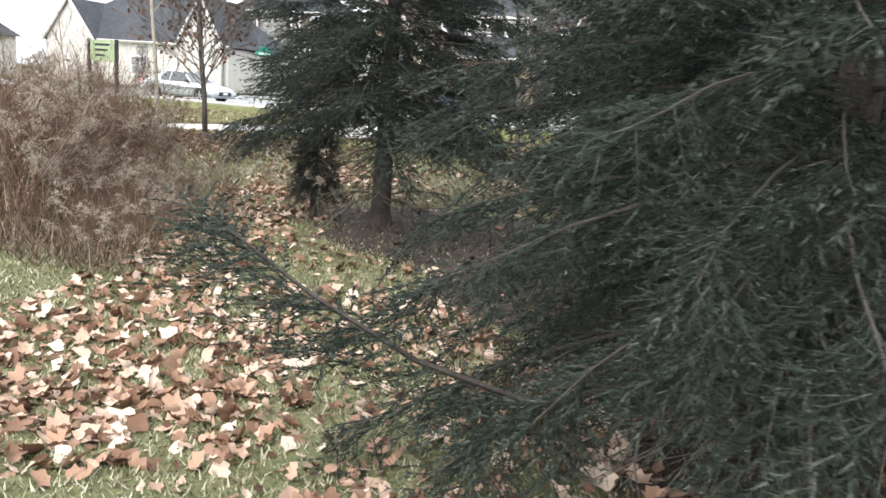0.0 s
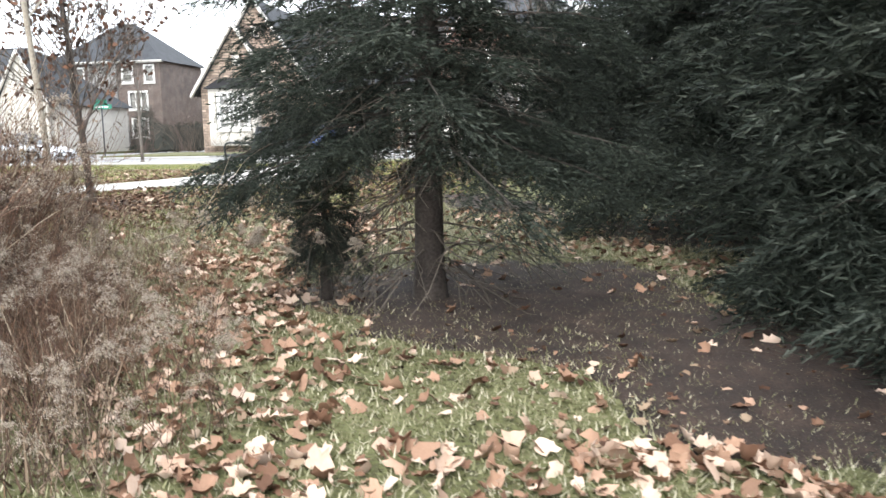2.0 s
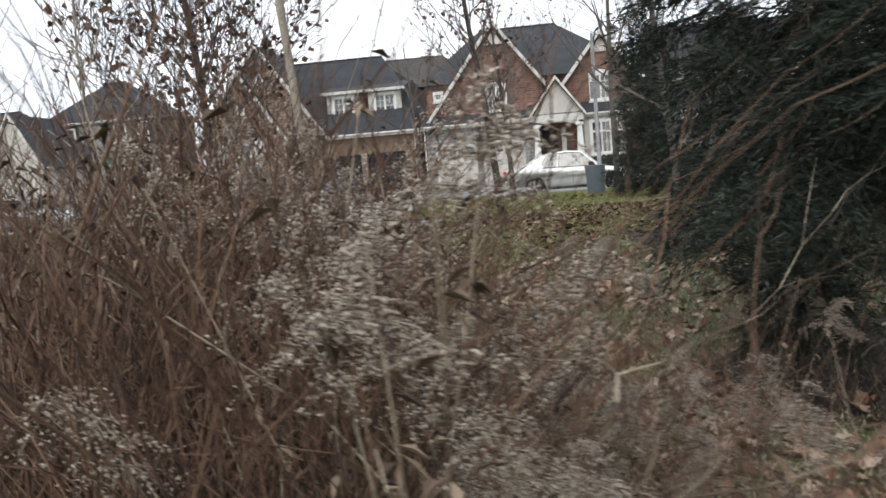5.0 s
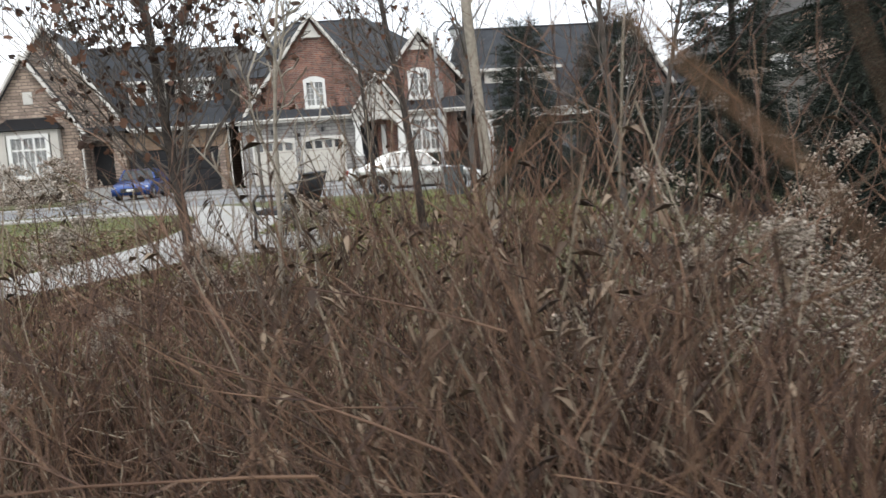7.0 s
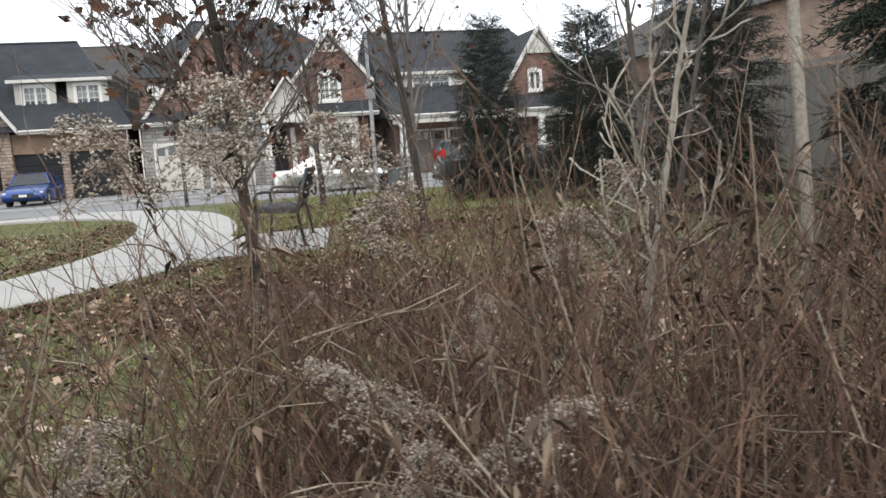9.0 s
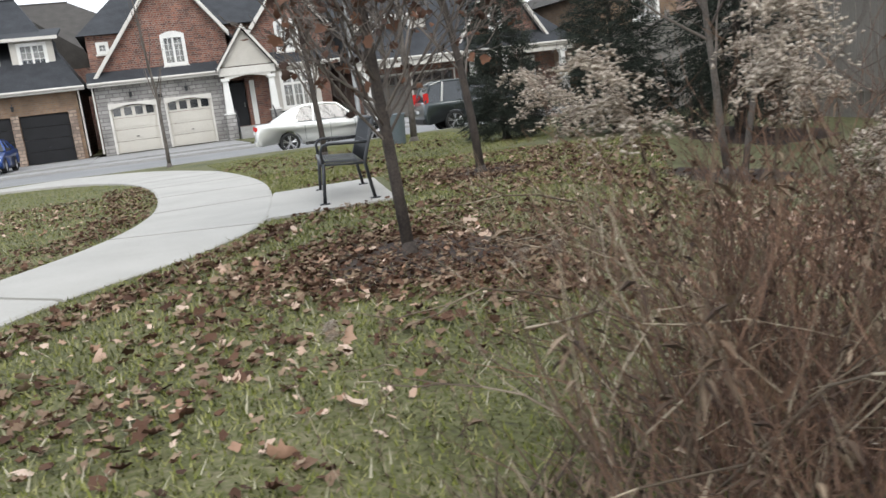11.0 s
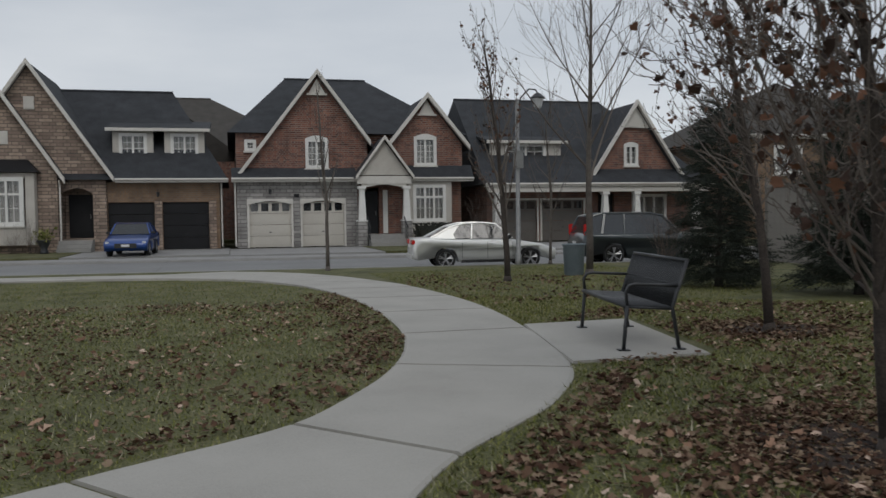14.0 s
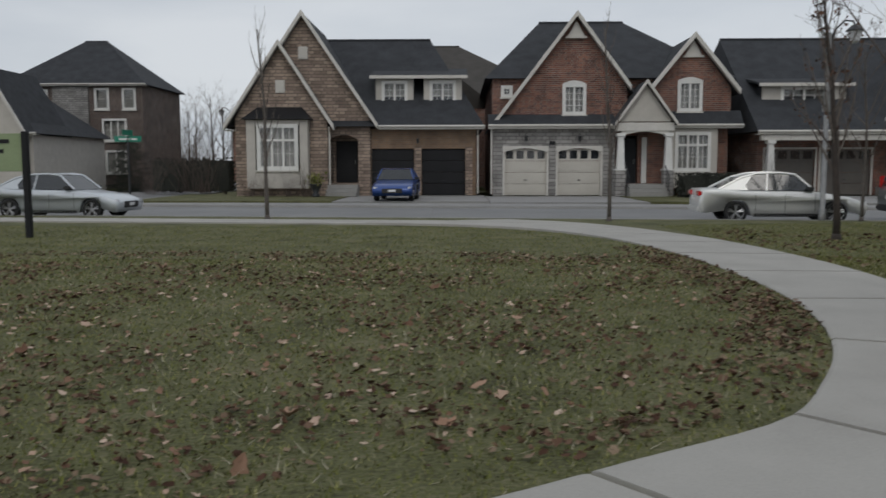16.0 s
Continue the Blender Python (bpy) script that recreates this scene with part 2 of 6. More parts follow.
# ---- mesh helpers ----
class Geo:
    """A growing list of corners and faces."""

    def __init__(self):
        self.v, self.f = [], []

    def face(self, *pts):
        i = len(self.v)
        self.v += [tuple(p) for p in pts]
        self.f.append(tuple(range(i, i + len(pts))))
        return self

    def box(self, x0, x1, y0, y1, z0, z1):
        i = len(self.v)
        self.v += [(x, y, z) for z in (z0, z1) for y in (y0, y1) for x in (x0, x1)]
        for q in ((0, 2, 3, 1), (4, 5, 7, 6), (0, 1, 5, 4), (2, 6, 7, 3), (0, 4, 6, 2), (1, 3, 7, 5)):
            self.f.append(tuple(i + k for k in q))
        return self

    def prism(self, poly, y0, y1):
        """A polygon in x and z, run from y0 to y1."""
        i, n = len(self.v), len(poly)
        self.v += [(x, y0, z) for x, z in poly] + [(x, y1, z) for x, z in poly]
        self.f.append(tuple(range(i, i + n)))
        self.f.append(tuple(range(i + 2 * n - 1, i + n - 1, -1)))
        for k in range(n):
            a, b = i + k, i + (k + 1) % n
            self.f.append((b, a, a + n, b + n))
        return self

    def slab(self, a, b, c, d, thick):
        """A plate with four corners, thick downwards."""
        i = len(self.v)
        self.v += [tuple(p) for p in (a, b, c, d)] + [(p[0], p[1], p[2] - thick) for p in (a, b, c, d)]
        for q in ((0, 1, 2, 3), (7, 6, 5, 4), (0, 4, 5, 1), (1, 5, 6, 2), (2, 6, 7, 3), (3, 7, 4, 0)):
            self.f.append(tuple(i + k for k in q))
        return self

    def tube(self, pts, radii, sides=6, close=True):
        pts = [Vector(p) for p in pts]
        rings = []
        for k, p in enumerate(pts):
            d = (pts[min(k + 1, len(pts) - 1)] - pts[max(k - 1, 0)]).normalized()
            a = d.orthogonal().normalized()
            if k:
                a = (last - d * last.dot(d)).normalized() if (last - d * last.dot(d)).length > 1e-4 else a
            last = a
            b = d.cross(a)
            r = radii[k] if isinstance(radii, (list, tuple)) else radii
            i = len(self.v)
            self.v += [tuple(p + (a * math.cos(2 * math.pi * j / sides) + b * math.sin(2 * math.pi * j / sides)) * r) for j in range(sides)]
            rings.append(i)
        for p, q in zip(rings, rings[1:]):
            for j in range(sides):
                self.f.append((p + j, p + (j + 1) % sides, q + (j + 1) % sides, q + j))
        if close:
            self.f.append(tuple(rings[0] + j for j in reversed(range(sides))))
            self.f.append(tuple(rings[-1] + j for j in range(sides)))
        return self

    def mesh(self, name, mat, bevel=0.0, smooth=False):
        me = bpy.data.meshes.new(name)
        me.from_pydata(self.v, [], self.f)
        if len(self.v) < 60000:
            bm = bmesh.new()
            bm.from_mesh(me)
            if not bevel:
                bmesh.ops.remove_doubles(bm, verts=bm.verts, dist=0.0003)
            bmesh.ops.recalc_face_normals(bm, faces=bm.faces)
            if bevel:
                bmesh.ops.bevel(bm, geom=list(bm.edges), offset=bevel, segments=2, affect="EDGES", clamp_overlap=True)
            bm.to_mesh(me)
            bm.free()
        me.materials.append(mat)
        if smooth:
            me.polygons.foreach_set("use_smooth", [True] * len(me.polygons))
        return me


def raw_mesh(name, verts, faces, mat, smooth=False):
    """A mesh from arrays of corners and of equal faces."""
    me = bpy.data.meshes.new(name)
    verts, faces = np.asarray(verts, dtype=np.float32), np.asarray(faces, dtype=np.int32)
    n, k = faces.shape
    me.vertices.add(len(verts))
    me.vertices.foreach_set("co", verts.ravel())
    me.loops.add(n * k)
    me.loops.foreach_set("vertex_index", faces.ravel())
    me.polygons.add(n)
    me.polygons.foreach_set("loop_start", np.arange(0, n * k, k, dtype=np.int32))
    me.polygons.foreach_set("loop_total", np.full(n, k, dtype=np.int32))
    me.update(calc_edges=True)
    me.materials.append(mat)
    if smooth:
        me.polygons.foreach_set("use_smooth", np.ones(n, dtype=bool))
    return me


JOINED = ("branchwork", "deadwood", "stemwork", "dead_foliage", "withered_foliage", "seed_fluff", "pale_stemwork", "foliage", "glazing_bar")


def thing(name, place, label, category, group="", kind=""):
    ob = new(name)
    ob.location = place
    return tagged(ob, label, category, group, kind)


def part(name, me, parent, label="", world_coords=True):
    """Links a mesh under a thing or a part. world_coords: its corners are given in the world."""
    ob = new(name, me)
    ob.parent = parent
    if world_coords and parent.parent is None:
        ob.matrix_parent_inverse = Matrix.Translation(-parent.location)
    if label:
        ob["label"] = label
    if name in JOINED:
        ob["kind"] = "stuff"
    return ob


def solid(name, me, label, category, group="", kind=""):
    return tagged(new(name, me), label, category, group, kind)


def smooth(a, b, x):
    t = np.clip((x - a) / (b - a), 0, 1)
    return t * t * (3 - 2 * t)


def kerb_y(x):
    return 25.2 - 0.11 * x


def ground_z(x, y):
    """The lie of the land: the meadow is lower than the path, and the street a little lower too."""
    s = 0.78 * x - 0.62 * y
    z = -(0.36 * smooth(2.8, 6.2, s) + 0.24 * smooth(8.4, 12.5, s)) * (1 - smooth(7.0, 15.0, y))
    z = z - 0.12 * smooth(12, 22, y)
    z = z + 0.025 * np.sin(0.9 * x + 1.3) * np.cos(1.1 * y) * (1 - smooth(9, 14, y)) * smooth(2.6, 4.0, s)
    return np.where(y > kerb_y(x) - 0.05, -0.33, z)


def gz(x, y):
    return float(ground_z(np.float64(x), np.float64(y)))

# ---- ground, road, path ----
gx = np.unique(np.concatenate([np.linspace(-900, -60, 22), np.linspace(-60, -8, 40), np.linspace(-8, 22, 151), np.linspace(22, 60, 30), np.linspace(60, 900, 22)]))
gy = np.unique(np.concatenate([np.linspace(-900, -30, 22), np.linspace(-30, -12, 16), np.linspace(-12, 28, 201), np.linspace(28, 90, 30), np.linspace(90, 1200, 24)]))
X, Y = np.meshgrid(gx, gy)
V = np.stack([X, Y, ground_z(X, Y)], -1).reshape(-1, 3)
nx = len(gx)
I = (np.arange(len(gy) - 1)[:, None] * nx + np.arange(nx - 1)[None]).ravel()
solid("ground", raw_mesh("ground", V, np.stack([I, I + 1, I + nx + 1, I + nx], 1), M_GROUND, True), "patchy winter lawn and meadow soil", "ground", kind="structure")


def spline(points, n):
    """A smooth line through points, in n even steps of the parameter."""
    p = np.array([2 * np.array(points[0]) - np.array(points[1]), *points, 2 * np.array(points[-1]) - np.array(points[-2])], dtype=float)
    out = []
    for u in np.linspace(0, len(points) - 1, n):
        k = min(int(u), len(points) - 2)
        t = u - k
        a, b, c, d = p[k:k + 4]
        out.append(0.5 * (2 * b + (c - a) * t + (2 * a - 5 * b + 4 * c - d) * t * t + (3 * b - a - 3 * c + d) * t ** 3))
    return np.array(out)


def even(points, n):
    q = spline(points, 400)
    d = np.concatenate([[0], np.cumsum(np.linalg.norm(np.diff(q, axis=0), axis=1))])
    u = np.linspace(0, d[-1], n)
    return np.stack([np.interp(u, d, q[:, 0]), np.interp(u, d, q[:, 1])], 1)


LEFT = [(-1.2, -6.0), (-1.0, -2.5), (-0.6, 1.0), (0.2, 3.2), (1.5, 4.25), (2.68, 5.05), (3.22, 5.8), (3.78, 6.88), (4.2, 8.2), (4.45, 9.8), (4.5, 12.1), (4.35, 14.6), (3.8, 17.6), (2.7, 20.0), (1.0, 21.4), (-1.5, 22.2)]
RIGHT = [(1.4, -6.2), (1.7, -2.6), (2.5, 0.2), (2.86, 2.2), (3.18, 3.25), (3.67, 4.08), (4.3, 4.75), (4.85, 5.4), (5.5, 6.7), (5.98, 9.3), (6.2, 12.2), (6.0, 16.0), (5.6, 18.2), (4.95, 20.4), (3.9, 22.2), (2.4, 23.4)]
NP = 129
PL, PR = even(LEFT, NP), even(RIGHT, NP)
CENTRE = (PL + PR) / 2
path_thing = thing("pavement", (3, 8, 0), "pale broom-finished concrete park path with joints", "footpath", kind="structure")
cuts = [(0, 0), (13, 11), (27, 24), (43, 36), (49, 43), (58, 55), (66, 66), (75, 75), (84, 84), (93, 93), (102, 102), (111, 111), (120, 120), (128, 128)]
for ca, cb in zip(cuts, cuts[1:]):
    g = Geo()
    ks, kr = np.linspace(ca[0], cb[0], 13), np.linspace(ca[1], cb[1], 13)
    lerp = lambda A, u: np.array([np.interp(u, np.arange(NP), A[:, 0]), np.interp(u, np.arange(NP), A[:, 1])])
    for kk in (ks, kr):
        kk[0] += 0.11
        kk[-1] -= 0.11
    tops, lows = [], []
    for u, ur in zip(ks, kr):
        a, b = lerp(PL, u), lerp(PR, ur)
        row = []
        for w in (0.0, 0.02, 0.5, 0.98, 1.0):
            p = a + (b - a) * w
            zz = gz(p[0], p[1]) * 0.6 + (0.012 if w in (0.0, 1.0) else 0.026)
            row.append((p[0], p[1], zz))
        row = [(row[0][0], row[0][1], row[0][2] - 0.14)] + row + [(row[-1][0], row[-1][1], row[-1][2] - 0.14)]
        tops.append(len(g.v))
        g.v += row
    for p, q in zip(tops, tops[1:]):
        for j in range(6):
            g.f.append((p + j, p + j + 1, q + j + 1, q + j))
    g.f.append(tuple(tops[0] + j for j in range(7)))
    g.f.append(tuple(tops[-1] + j for j in reversed(range(7))))
    part("slab", g.mesh("slab", M_CONCRETE), path_thing)
# the pad below the bench
g = Geo().slab((5.53, 6.74, 0.03), (7.03, 6.76, 0.028), (7.5, 9.52, 0.028), (6.02, 9.46, 0.03), 0.14)
part("slab", g.mesh("slab", M_CONCRETE, 0.012), path_thing, "bench pad of concrete")


def strip(name, mat, label, y_near, y_far, z, thick, x0=-90.0, x1=90.0, step=3.0, kind="structure"):
    """A long slab along the street between two offsets from the kerb line."""
    g = Geo()
    n = int((x1 - x0) / step)
    for k in range(n):
        a, b = x0 + k * step + 0.006, x0 + (k + 1) * step - 0.006
        g.slab((a, kerb_y(a) + y_near, z), (b, kerb_y(b) + y_near, z), (b, kerb_y(b) + y_far, z), (a, kerb_y(a) + y_far, z), thick)
    return solid(name, g.mesh(name, mat), label, name.replace("_", " "), kind=kind)


strip("road", M_ROAD, "light grey worn asphalt street", 0.16, 8.4, -0.25, 0.1, step=30)
strip("kerb", M_KERB, "worn grey concrete kerb along the lawn", 0.0, 0.155, -0.115, 0.25)
strip("far_kerb", M_KERB, "low grey concrete kerb before the houses", 8.41, 8.56, -0.185, 0.2)
strip("boulevard", M_DRIVE, "pale concrete street pavement before the houses", 8.57, 10.6, -0.16, 0.1)
g = Geo()
for k in range(36):
    a, b = -80.0 + k * 2.3, -80.0 + (k + 1) * 2.3 - 0.014
    if b < 2.2:
        g.slab((a, kerb_y(a) - 3.15, gz(a, 22) + 0.04), (b, kerb_y(b) - 3.15, gz(b, 22) + 0.04), (b, kerb_y(b) - 1.75, gz(b, 23) + 0.04), (a, kerb_y(a) - 1.75, gz(a, 23) + 0.04), 0.12)
solid("street_pavement", g.mesh("street_pavement", M_CONCRETE), "narrow concrete pavement between lawn and street", "pavement", kind="structure")
g = Geo()
g.slab((-22, 34.5, -0.246), (-14.5, 34.5, -0.246), (-16.5, 120, -0.246), (-25, 120, -0.246), 0.08)
solid("side_road", g.mesh("side_road", M_ROAD), "light grey asphalt side street", "road", kind="structure")


def plot(name, mat, label, x0, x1, y0, y1, z, category="lawn"):
    solid(name, Geo().slab((x0, y0, z), (x1, y0, z), (x1, y1, z), (x0, y1, z), 0.25).mesh(name, mat, 0.02), label, category, kind="structure")


plot("front_lawn", M_GROUND, "short winter lawn before the stone house", -13.8, -4.6, 36.8, 46, -0.09)
plot("driveway", M_DRIVE, "pale concrete driveway before black garage doors", -4.58, 2.3, 36.8, 45, -0.11, "driveway")
plot("driveway", M_DRIVE, "pale concrete driveway before cream garage doors", 2.32, 9.0, 35.6, 43, -0.112, "driveway")
plot("front_lawn", M_GROUND, "small winter lawn before the brick house", 9.02, 15.2, 35.6, 43, -0.09)
plot("driveway", M_DRIVE, "pale concrete driveway before taupe garage doors", 15.22, 22.4, 34.6, 43, -0.112, "driveway")
plot("front_lawn", M_GROUND, "winter lawn before the porch house", 22.42, 40, 33.2, 60, -0.09)
plot("corner_lawn", M_GROUND, "winter lawn on the far street corner", -80, -22.5, 38, 110, -0.09)
plot("back_lawn", M_GROUND, "rough lawn behind the houses", -13.8, 40, 60, 110, -0.09)


# ---- houses ----
def wall_mesh(name, mat, top, y, thick, z0, openings=()):
    """An upright wall facing the street. top: its roofline as (x, z) points; openings (x0, x1, z0, z1) go through it."""
    xs = sorted({x for x, _ in top} | {x for o in openings for x in o[:2]})
    xs = [x for x in xs if top[0][0] - 1e-6 <= x <= top[-1][0] + 1e-6]
    line = lambda x: float(np.interp(x, [p[0] for p in top], [p[1] for p in top]))
    g = Geo()
    for a, b in zip(xs, xs[1:]):
        if b - a < 1e-5:
            continue
        mid = (a + b) / 2
        zs = z0
        for o in sorted((o for o in openings if o[0] <= mid <= o[1]), key=lambda o: o[2]):
            if o[2] > zs:
                g.prism([(a, zs), (b, zs), (b, o[2]), (a, o[2])], y, y + thick)
            zs = o[3]
        if max(line(a), line(b)) > zs + 1e-4:
            g.prism([(a, zs), (b, zs), (b, max(line(b), zs + 1e-3)), (a, max(line(a), zs + 1e-3))], y, y + thick)
    return g.mesh(name, mat)


def window(house, x0, x1, z0, z1, y, lights=2, rows=3, cols=2, arch=0.0, trim=0.09, sill=True):
    """A casement with frame, bars, panes, sill and a curtain behind."""
    g = Geo()
    f = 0.07
    g.box(x0 - trim, x0 + f, y - 0.05, y + 0.12, z0 - trim, z1 + trim)
    g.box(x1 - f, x1 + trim, y - 0.05, y + 0.12, z0 - trim, z1 + trim)
    g.box(x0 + f, x1 - f, y - 0.05, y + 0.12, z0 - trim, z0 + f)
    g.box(x0 + f, x1 - f, y - 0.05, y + 0.12, z1 - f, z1 + trim)
    if arch:
        n = 10
        pts = [(x0 - trim + (x1 - x0 + 2 * trim) * k / n, z1 + trim + arch * math.sin(math.pi * k / n)) for k in range(n + 1)]
        g.prism([(x0 - trim, z1 + trim - 0.01)] + pts[1:-1] + [(x1 + trim, z1 + trim - 0.01)], y - 0.05, y + 0.1)
    w = (x1 - x0 - 2 * f) / lights
    for k in range(1, lights):
        xm = x0 + f + k * w
        g.box(xm - 0.05, xm + 0.05, y - 0.03, y + 0.1, z0 + f, z1 - f)
    win = part("window", g.mesh("window_frame", M_WHITE), house, "white-painted window frame")
    if sill:
        part("sill", Geo().box(x0 - trim - 0.06, x1 + trim + 0.06, y - 0.13, y + 0.02, z0 - trim - 0.08, z0 - trim).mesh("sill", M_TRIM, 0.01), win)
    for k in range(lights):
        a, b = x0 + f + k * w + (0.05 if k else 0), x0 + f + (k + 1) * w - (0.05 if k < lights - 1 else 0)
        p = part("pane", Geo().box(a, b, y + 0.03, y + 0.04, z0 + f, z1 - f).mesh("pane", M_GLASS), win)
        p.visible_shadow = False
        m = Geo()
        for c in range(1, cols):
            xm = a + (b - a) * c / cols
            m.box(xm - 0.012, xm + 0.012, y + 0.015, y + 0.03, z0 + f, z1 - f)
        for r in range(1, rows):
            zm = z0 + f + (z1 - z0 - 2 * f) * r / rows
            m.box(a, b, y + 0.014, y + 0.029, zm - 0.012, zm + 0.012)
        if m.v:
            part("glazing_bar", m.mesh("glazing_bar", M_WHITE), win)
    c = Geo()
    n = 14
    for k in range(n):
        a, b = x0 + (x1 - x0) * k / n, x0 + (x1 - x0) * (k + 1) / n
        c.face((a, y + 0.22 + 0.03 * (k % 2), z0), (b, y + 0.22 + 0.03 * ((k + 1) % 2), z0), (b, y + 0.22 + 0.03 * ((k + 1) % 2), z1), (a, y + 0.22 + 0.03 * (k % 2), z1))
    part("curtain", c.mesh("curtain", M_CURTAIN), win)
    return win


def rake(house, left, apex, right, y, deep=0.28, thick=0.24):
    """The pale boards along both slopes of a gable."""
    for a, b in ((left, apex), (apex, right)):
        g = Geo().prism([(a[0], a[1] - deep), (b[0], b[1] - deep), (b[0], b[1]), (a[0], a[1])], y - thick, y + 0.03)
        part("rake_board", g.mesh("rake_board", M_TRIM, 0.012), house)


def gable_roof(house, left, apex, right, y0, y1, mat, over=0.05, thick=0.16):
    """Two slopes running back from a gable."""
    for a, b in ((left, apex), (right, apex)):
        g = Geo().slab((a[0], y0, a[1] + over), (b[0], y0, b[1] + over), (b[0], y1, b[1] + over), (a[0], y1, a[1] + over), thick)
        part("roof", g.mesh("roof", mat), house)


def garage_door(house, x0, x1, z0, z1, y, mat, lights=0, arch=0.0, label=""):
    g = Geo()
    rows = 4
    h = (z1 - z0) / rows
    for r in range(rows):
        if lights and r == rows - 1:
            continue
        g.box(x0, x1, y, y + 0.06, z0 + r * h + 0.008, z0 + (r + 1) * h - 0.008)
        for k in range(4):
            a = x0 + (x1 - x0) * (k + 0.12) / 4
            b = x0 + (x1 - x0) * (k + 0.88) / 4
            g.box(a, b, y - 0.014, y, z0 + r * h + 0.1, z0 + (r + 1) * h - 0.1)
    if lights:
        za = z1 - h + 0.008
        for k in range(lights + 1):
            xm = x0 + (x1 - x0) * k / lights
            g.box(max(x0, xm - 0.08), min(x1, xm + 0.08), y, y + 0.06, za, z1)
        g.box(x0, x1, y - 0.004, y + 0.058, za, za + 0.1)
        g.box(x0, x1, y - 0.004, y + 0.058, z1 - 0.06, z1)
    d = part("garage_door", g.mesh("garage_door", mat, 0.006), house, label)
    if lights:
        for k in range(lights):
            a, b = x0 + (x1 - x0) * k / lights + 0.08, x0 + (x1 - x0) * (k + 1) / lights - 0.08
            part("pane", Geo().box(a, b, y + 0.03, y + 0.05, z1 - h + 0.1, z1 - 0.06).mesh("pane", M_CARGLASS), d, "dark glass light")
    part("handle", Geo().box((x0 + x1) / 2 - 0.07, (x0 + x1) / 2 + 0.07, y - 0.05, y - 0.012, z0 + 0.75, z0 + 0.79).mesh("handle", M_IRON, 0.006), d)
    return d


def entry_door(house, x0, x1, z0, z1, y, mat):
    g = Geo().box(x0, x1, y, y + 0.06, z0, z1)
    for a, b, c, d in ((0.12, 0.88, 0.1, 0.45), (0.12, 0.88, 0.52, 0.93)):
        g.box(x0 + (x1 - x0) * a, x0 + (x1 - x0) * b, y - 0.02, y, z0 + (z1 - z0) * c, z0 + (z1 - z0) * d)
    d = part("door", g.mesh("door", mat, 0.008), house, "dark panelled entrance door")
    part("handle", Geo().tube([(x1 - 0.12, y - 0.06, z0 + 0.95), (x1 - 0.12, y - 0.06, z0 + 1.2)], 0.015).mesh("handle", M_METAL), d)


def steps(house, x0, x1, y0, n, rise, tread, z0, mat):
    for k in range(n):
        part("step", Geo().box(x0, x1, y0 + k * tread, y0 + n * tread + 0.4, z0 + k * rise, z0 + (k + 1) * rise).mesh("step", mat, 0.015), house)


def eave(house, x0, x1, y, z):
    part("fascia", Geo().box(x0, x1, y - 0.02, y + 0.04, z - 0.2, z).mesh("fascia", M_TRIM, 0.01), house)
    part("gutter", Geo().tube([(x0, y - 0.08, z - 0.05), (x1, y - 0.08, z - 0.05)], 0.06, 8).mesh("gutter", M_TRIM), house)
    part("soffit", Geo().box(x0, x1, y + 0.05, y + 0.5, z - 0.2, z - 0.17).mesh("soffit", M_TRIM), house)


def downpipe(house, x, y, z0, z1):
    part("downpipe", Geo().tube([(x, y, z0), (x, y, z1 - 0.3), (x, y - 0.15, z1)], 0.045, 8).mesh("downpipe", M_TRIM), house)


def wall_lamp(house, x, y, z):
    g = Geo().tube([(x, y, z + 0.16), (x, y - 0.1, z + 0.22), (x, y - 0.12, z + 0.12)], 0.014, 6)
    g.tube([(x, y - 0.12, z + 0.1), (x, y - 0.12, z + 0.08), (x, y - 0.12, z - 0.14), (x, y - 0.12, z - 0.17)], [0.03, 0.09, 0.06, 0.02], 6)
    part("wall_lamp", g.mesh("wall_lamp", M_IRON), house, "black carriage wall lamp")


def column(house, x, y, z0, z1, pier):
    part("pier", Geo().box(x - 0.24, x + 0.24, y - 0.24, y + 0.24, z0, pier).mesh("pier", M_STONE_GREY, 0.012), house, "grey stone pier")
    g = Geo().box(x - 0.28, x + 0.28, y - 0.28, y + 0.28, pier, pier + 0.07)
    g.v += [(x + sx * r, y + sy * r, z) for r, z in ((0.19, pier + 0.075), (0.125, z1 - 0.16)) for sx, sy in ((-1, -1), (1, -1), (1, 1), (-1, 1))]
    i = len(g.v) - 8
    for k in range(4):
        g.f.append((i + k, i + (k + 1) % 4, i + 4 + (k + 1) % 4, i + 4 + k))
    g.f += [(i + 3, i + 2, i + 1, i), (i + 4, i + 5, i + 6, i + 7)]
    g.box(x - 0.2, x + 0.2, y - 0.2, y + 0.2, z1 - 0.155, z1)
    part("column", g.mesh("column", M_WHITE), house, "white tapered porch column")


def shell(house, x0, x1, y0, y1, z0, z1, mat):
    """Side and back walls."""
    part("wall", Geo().box(x0, x0 + 0.25, y0, y1, z0, z1).mesh("wall", mat), house)
    part("wall", Geo().box(x1 - 0.25, x1, y0, y1, z0, z1).mesh("wall", mat), house)
    part("wall", Geo().box(x0 + 0.26, x1 - 0.26, y1 - 0.25, y1, z0, z1).mesh("wall", mat), house)


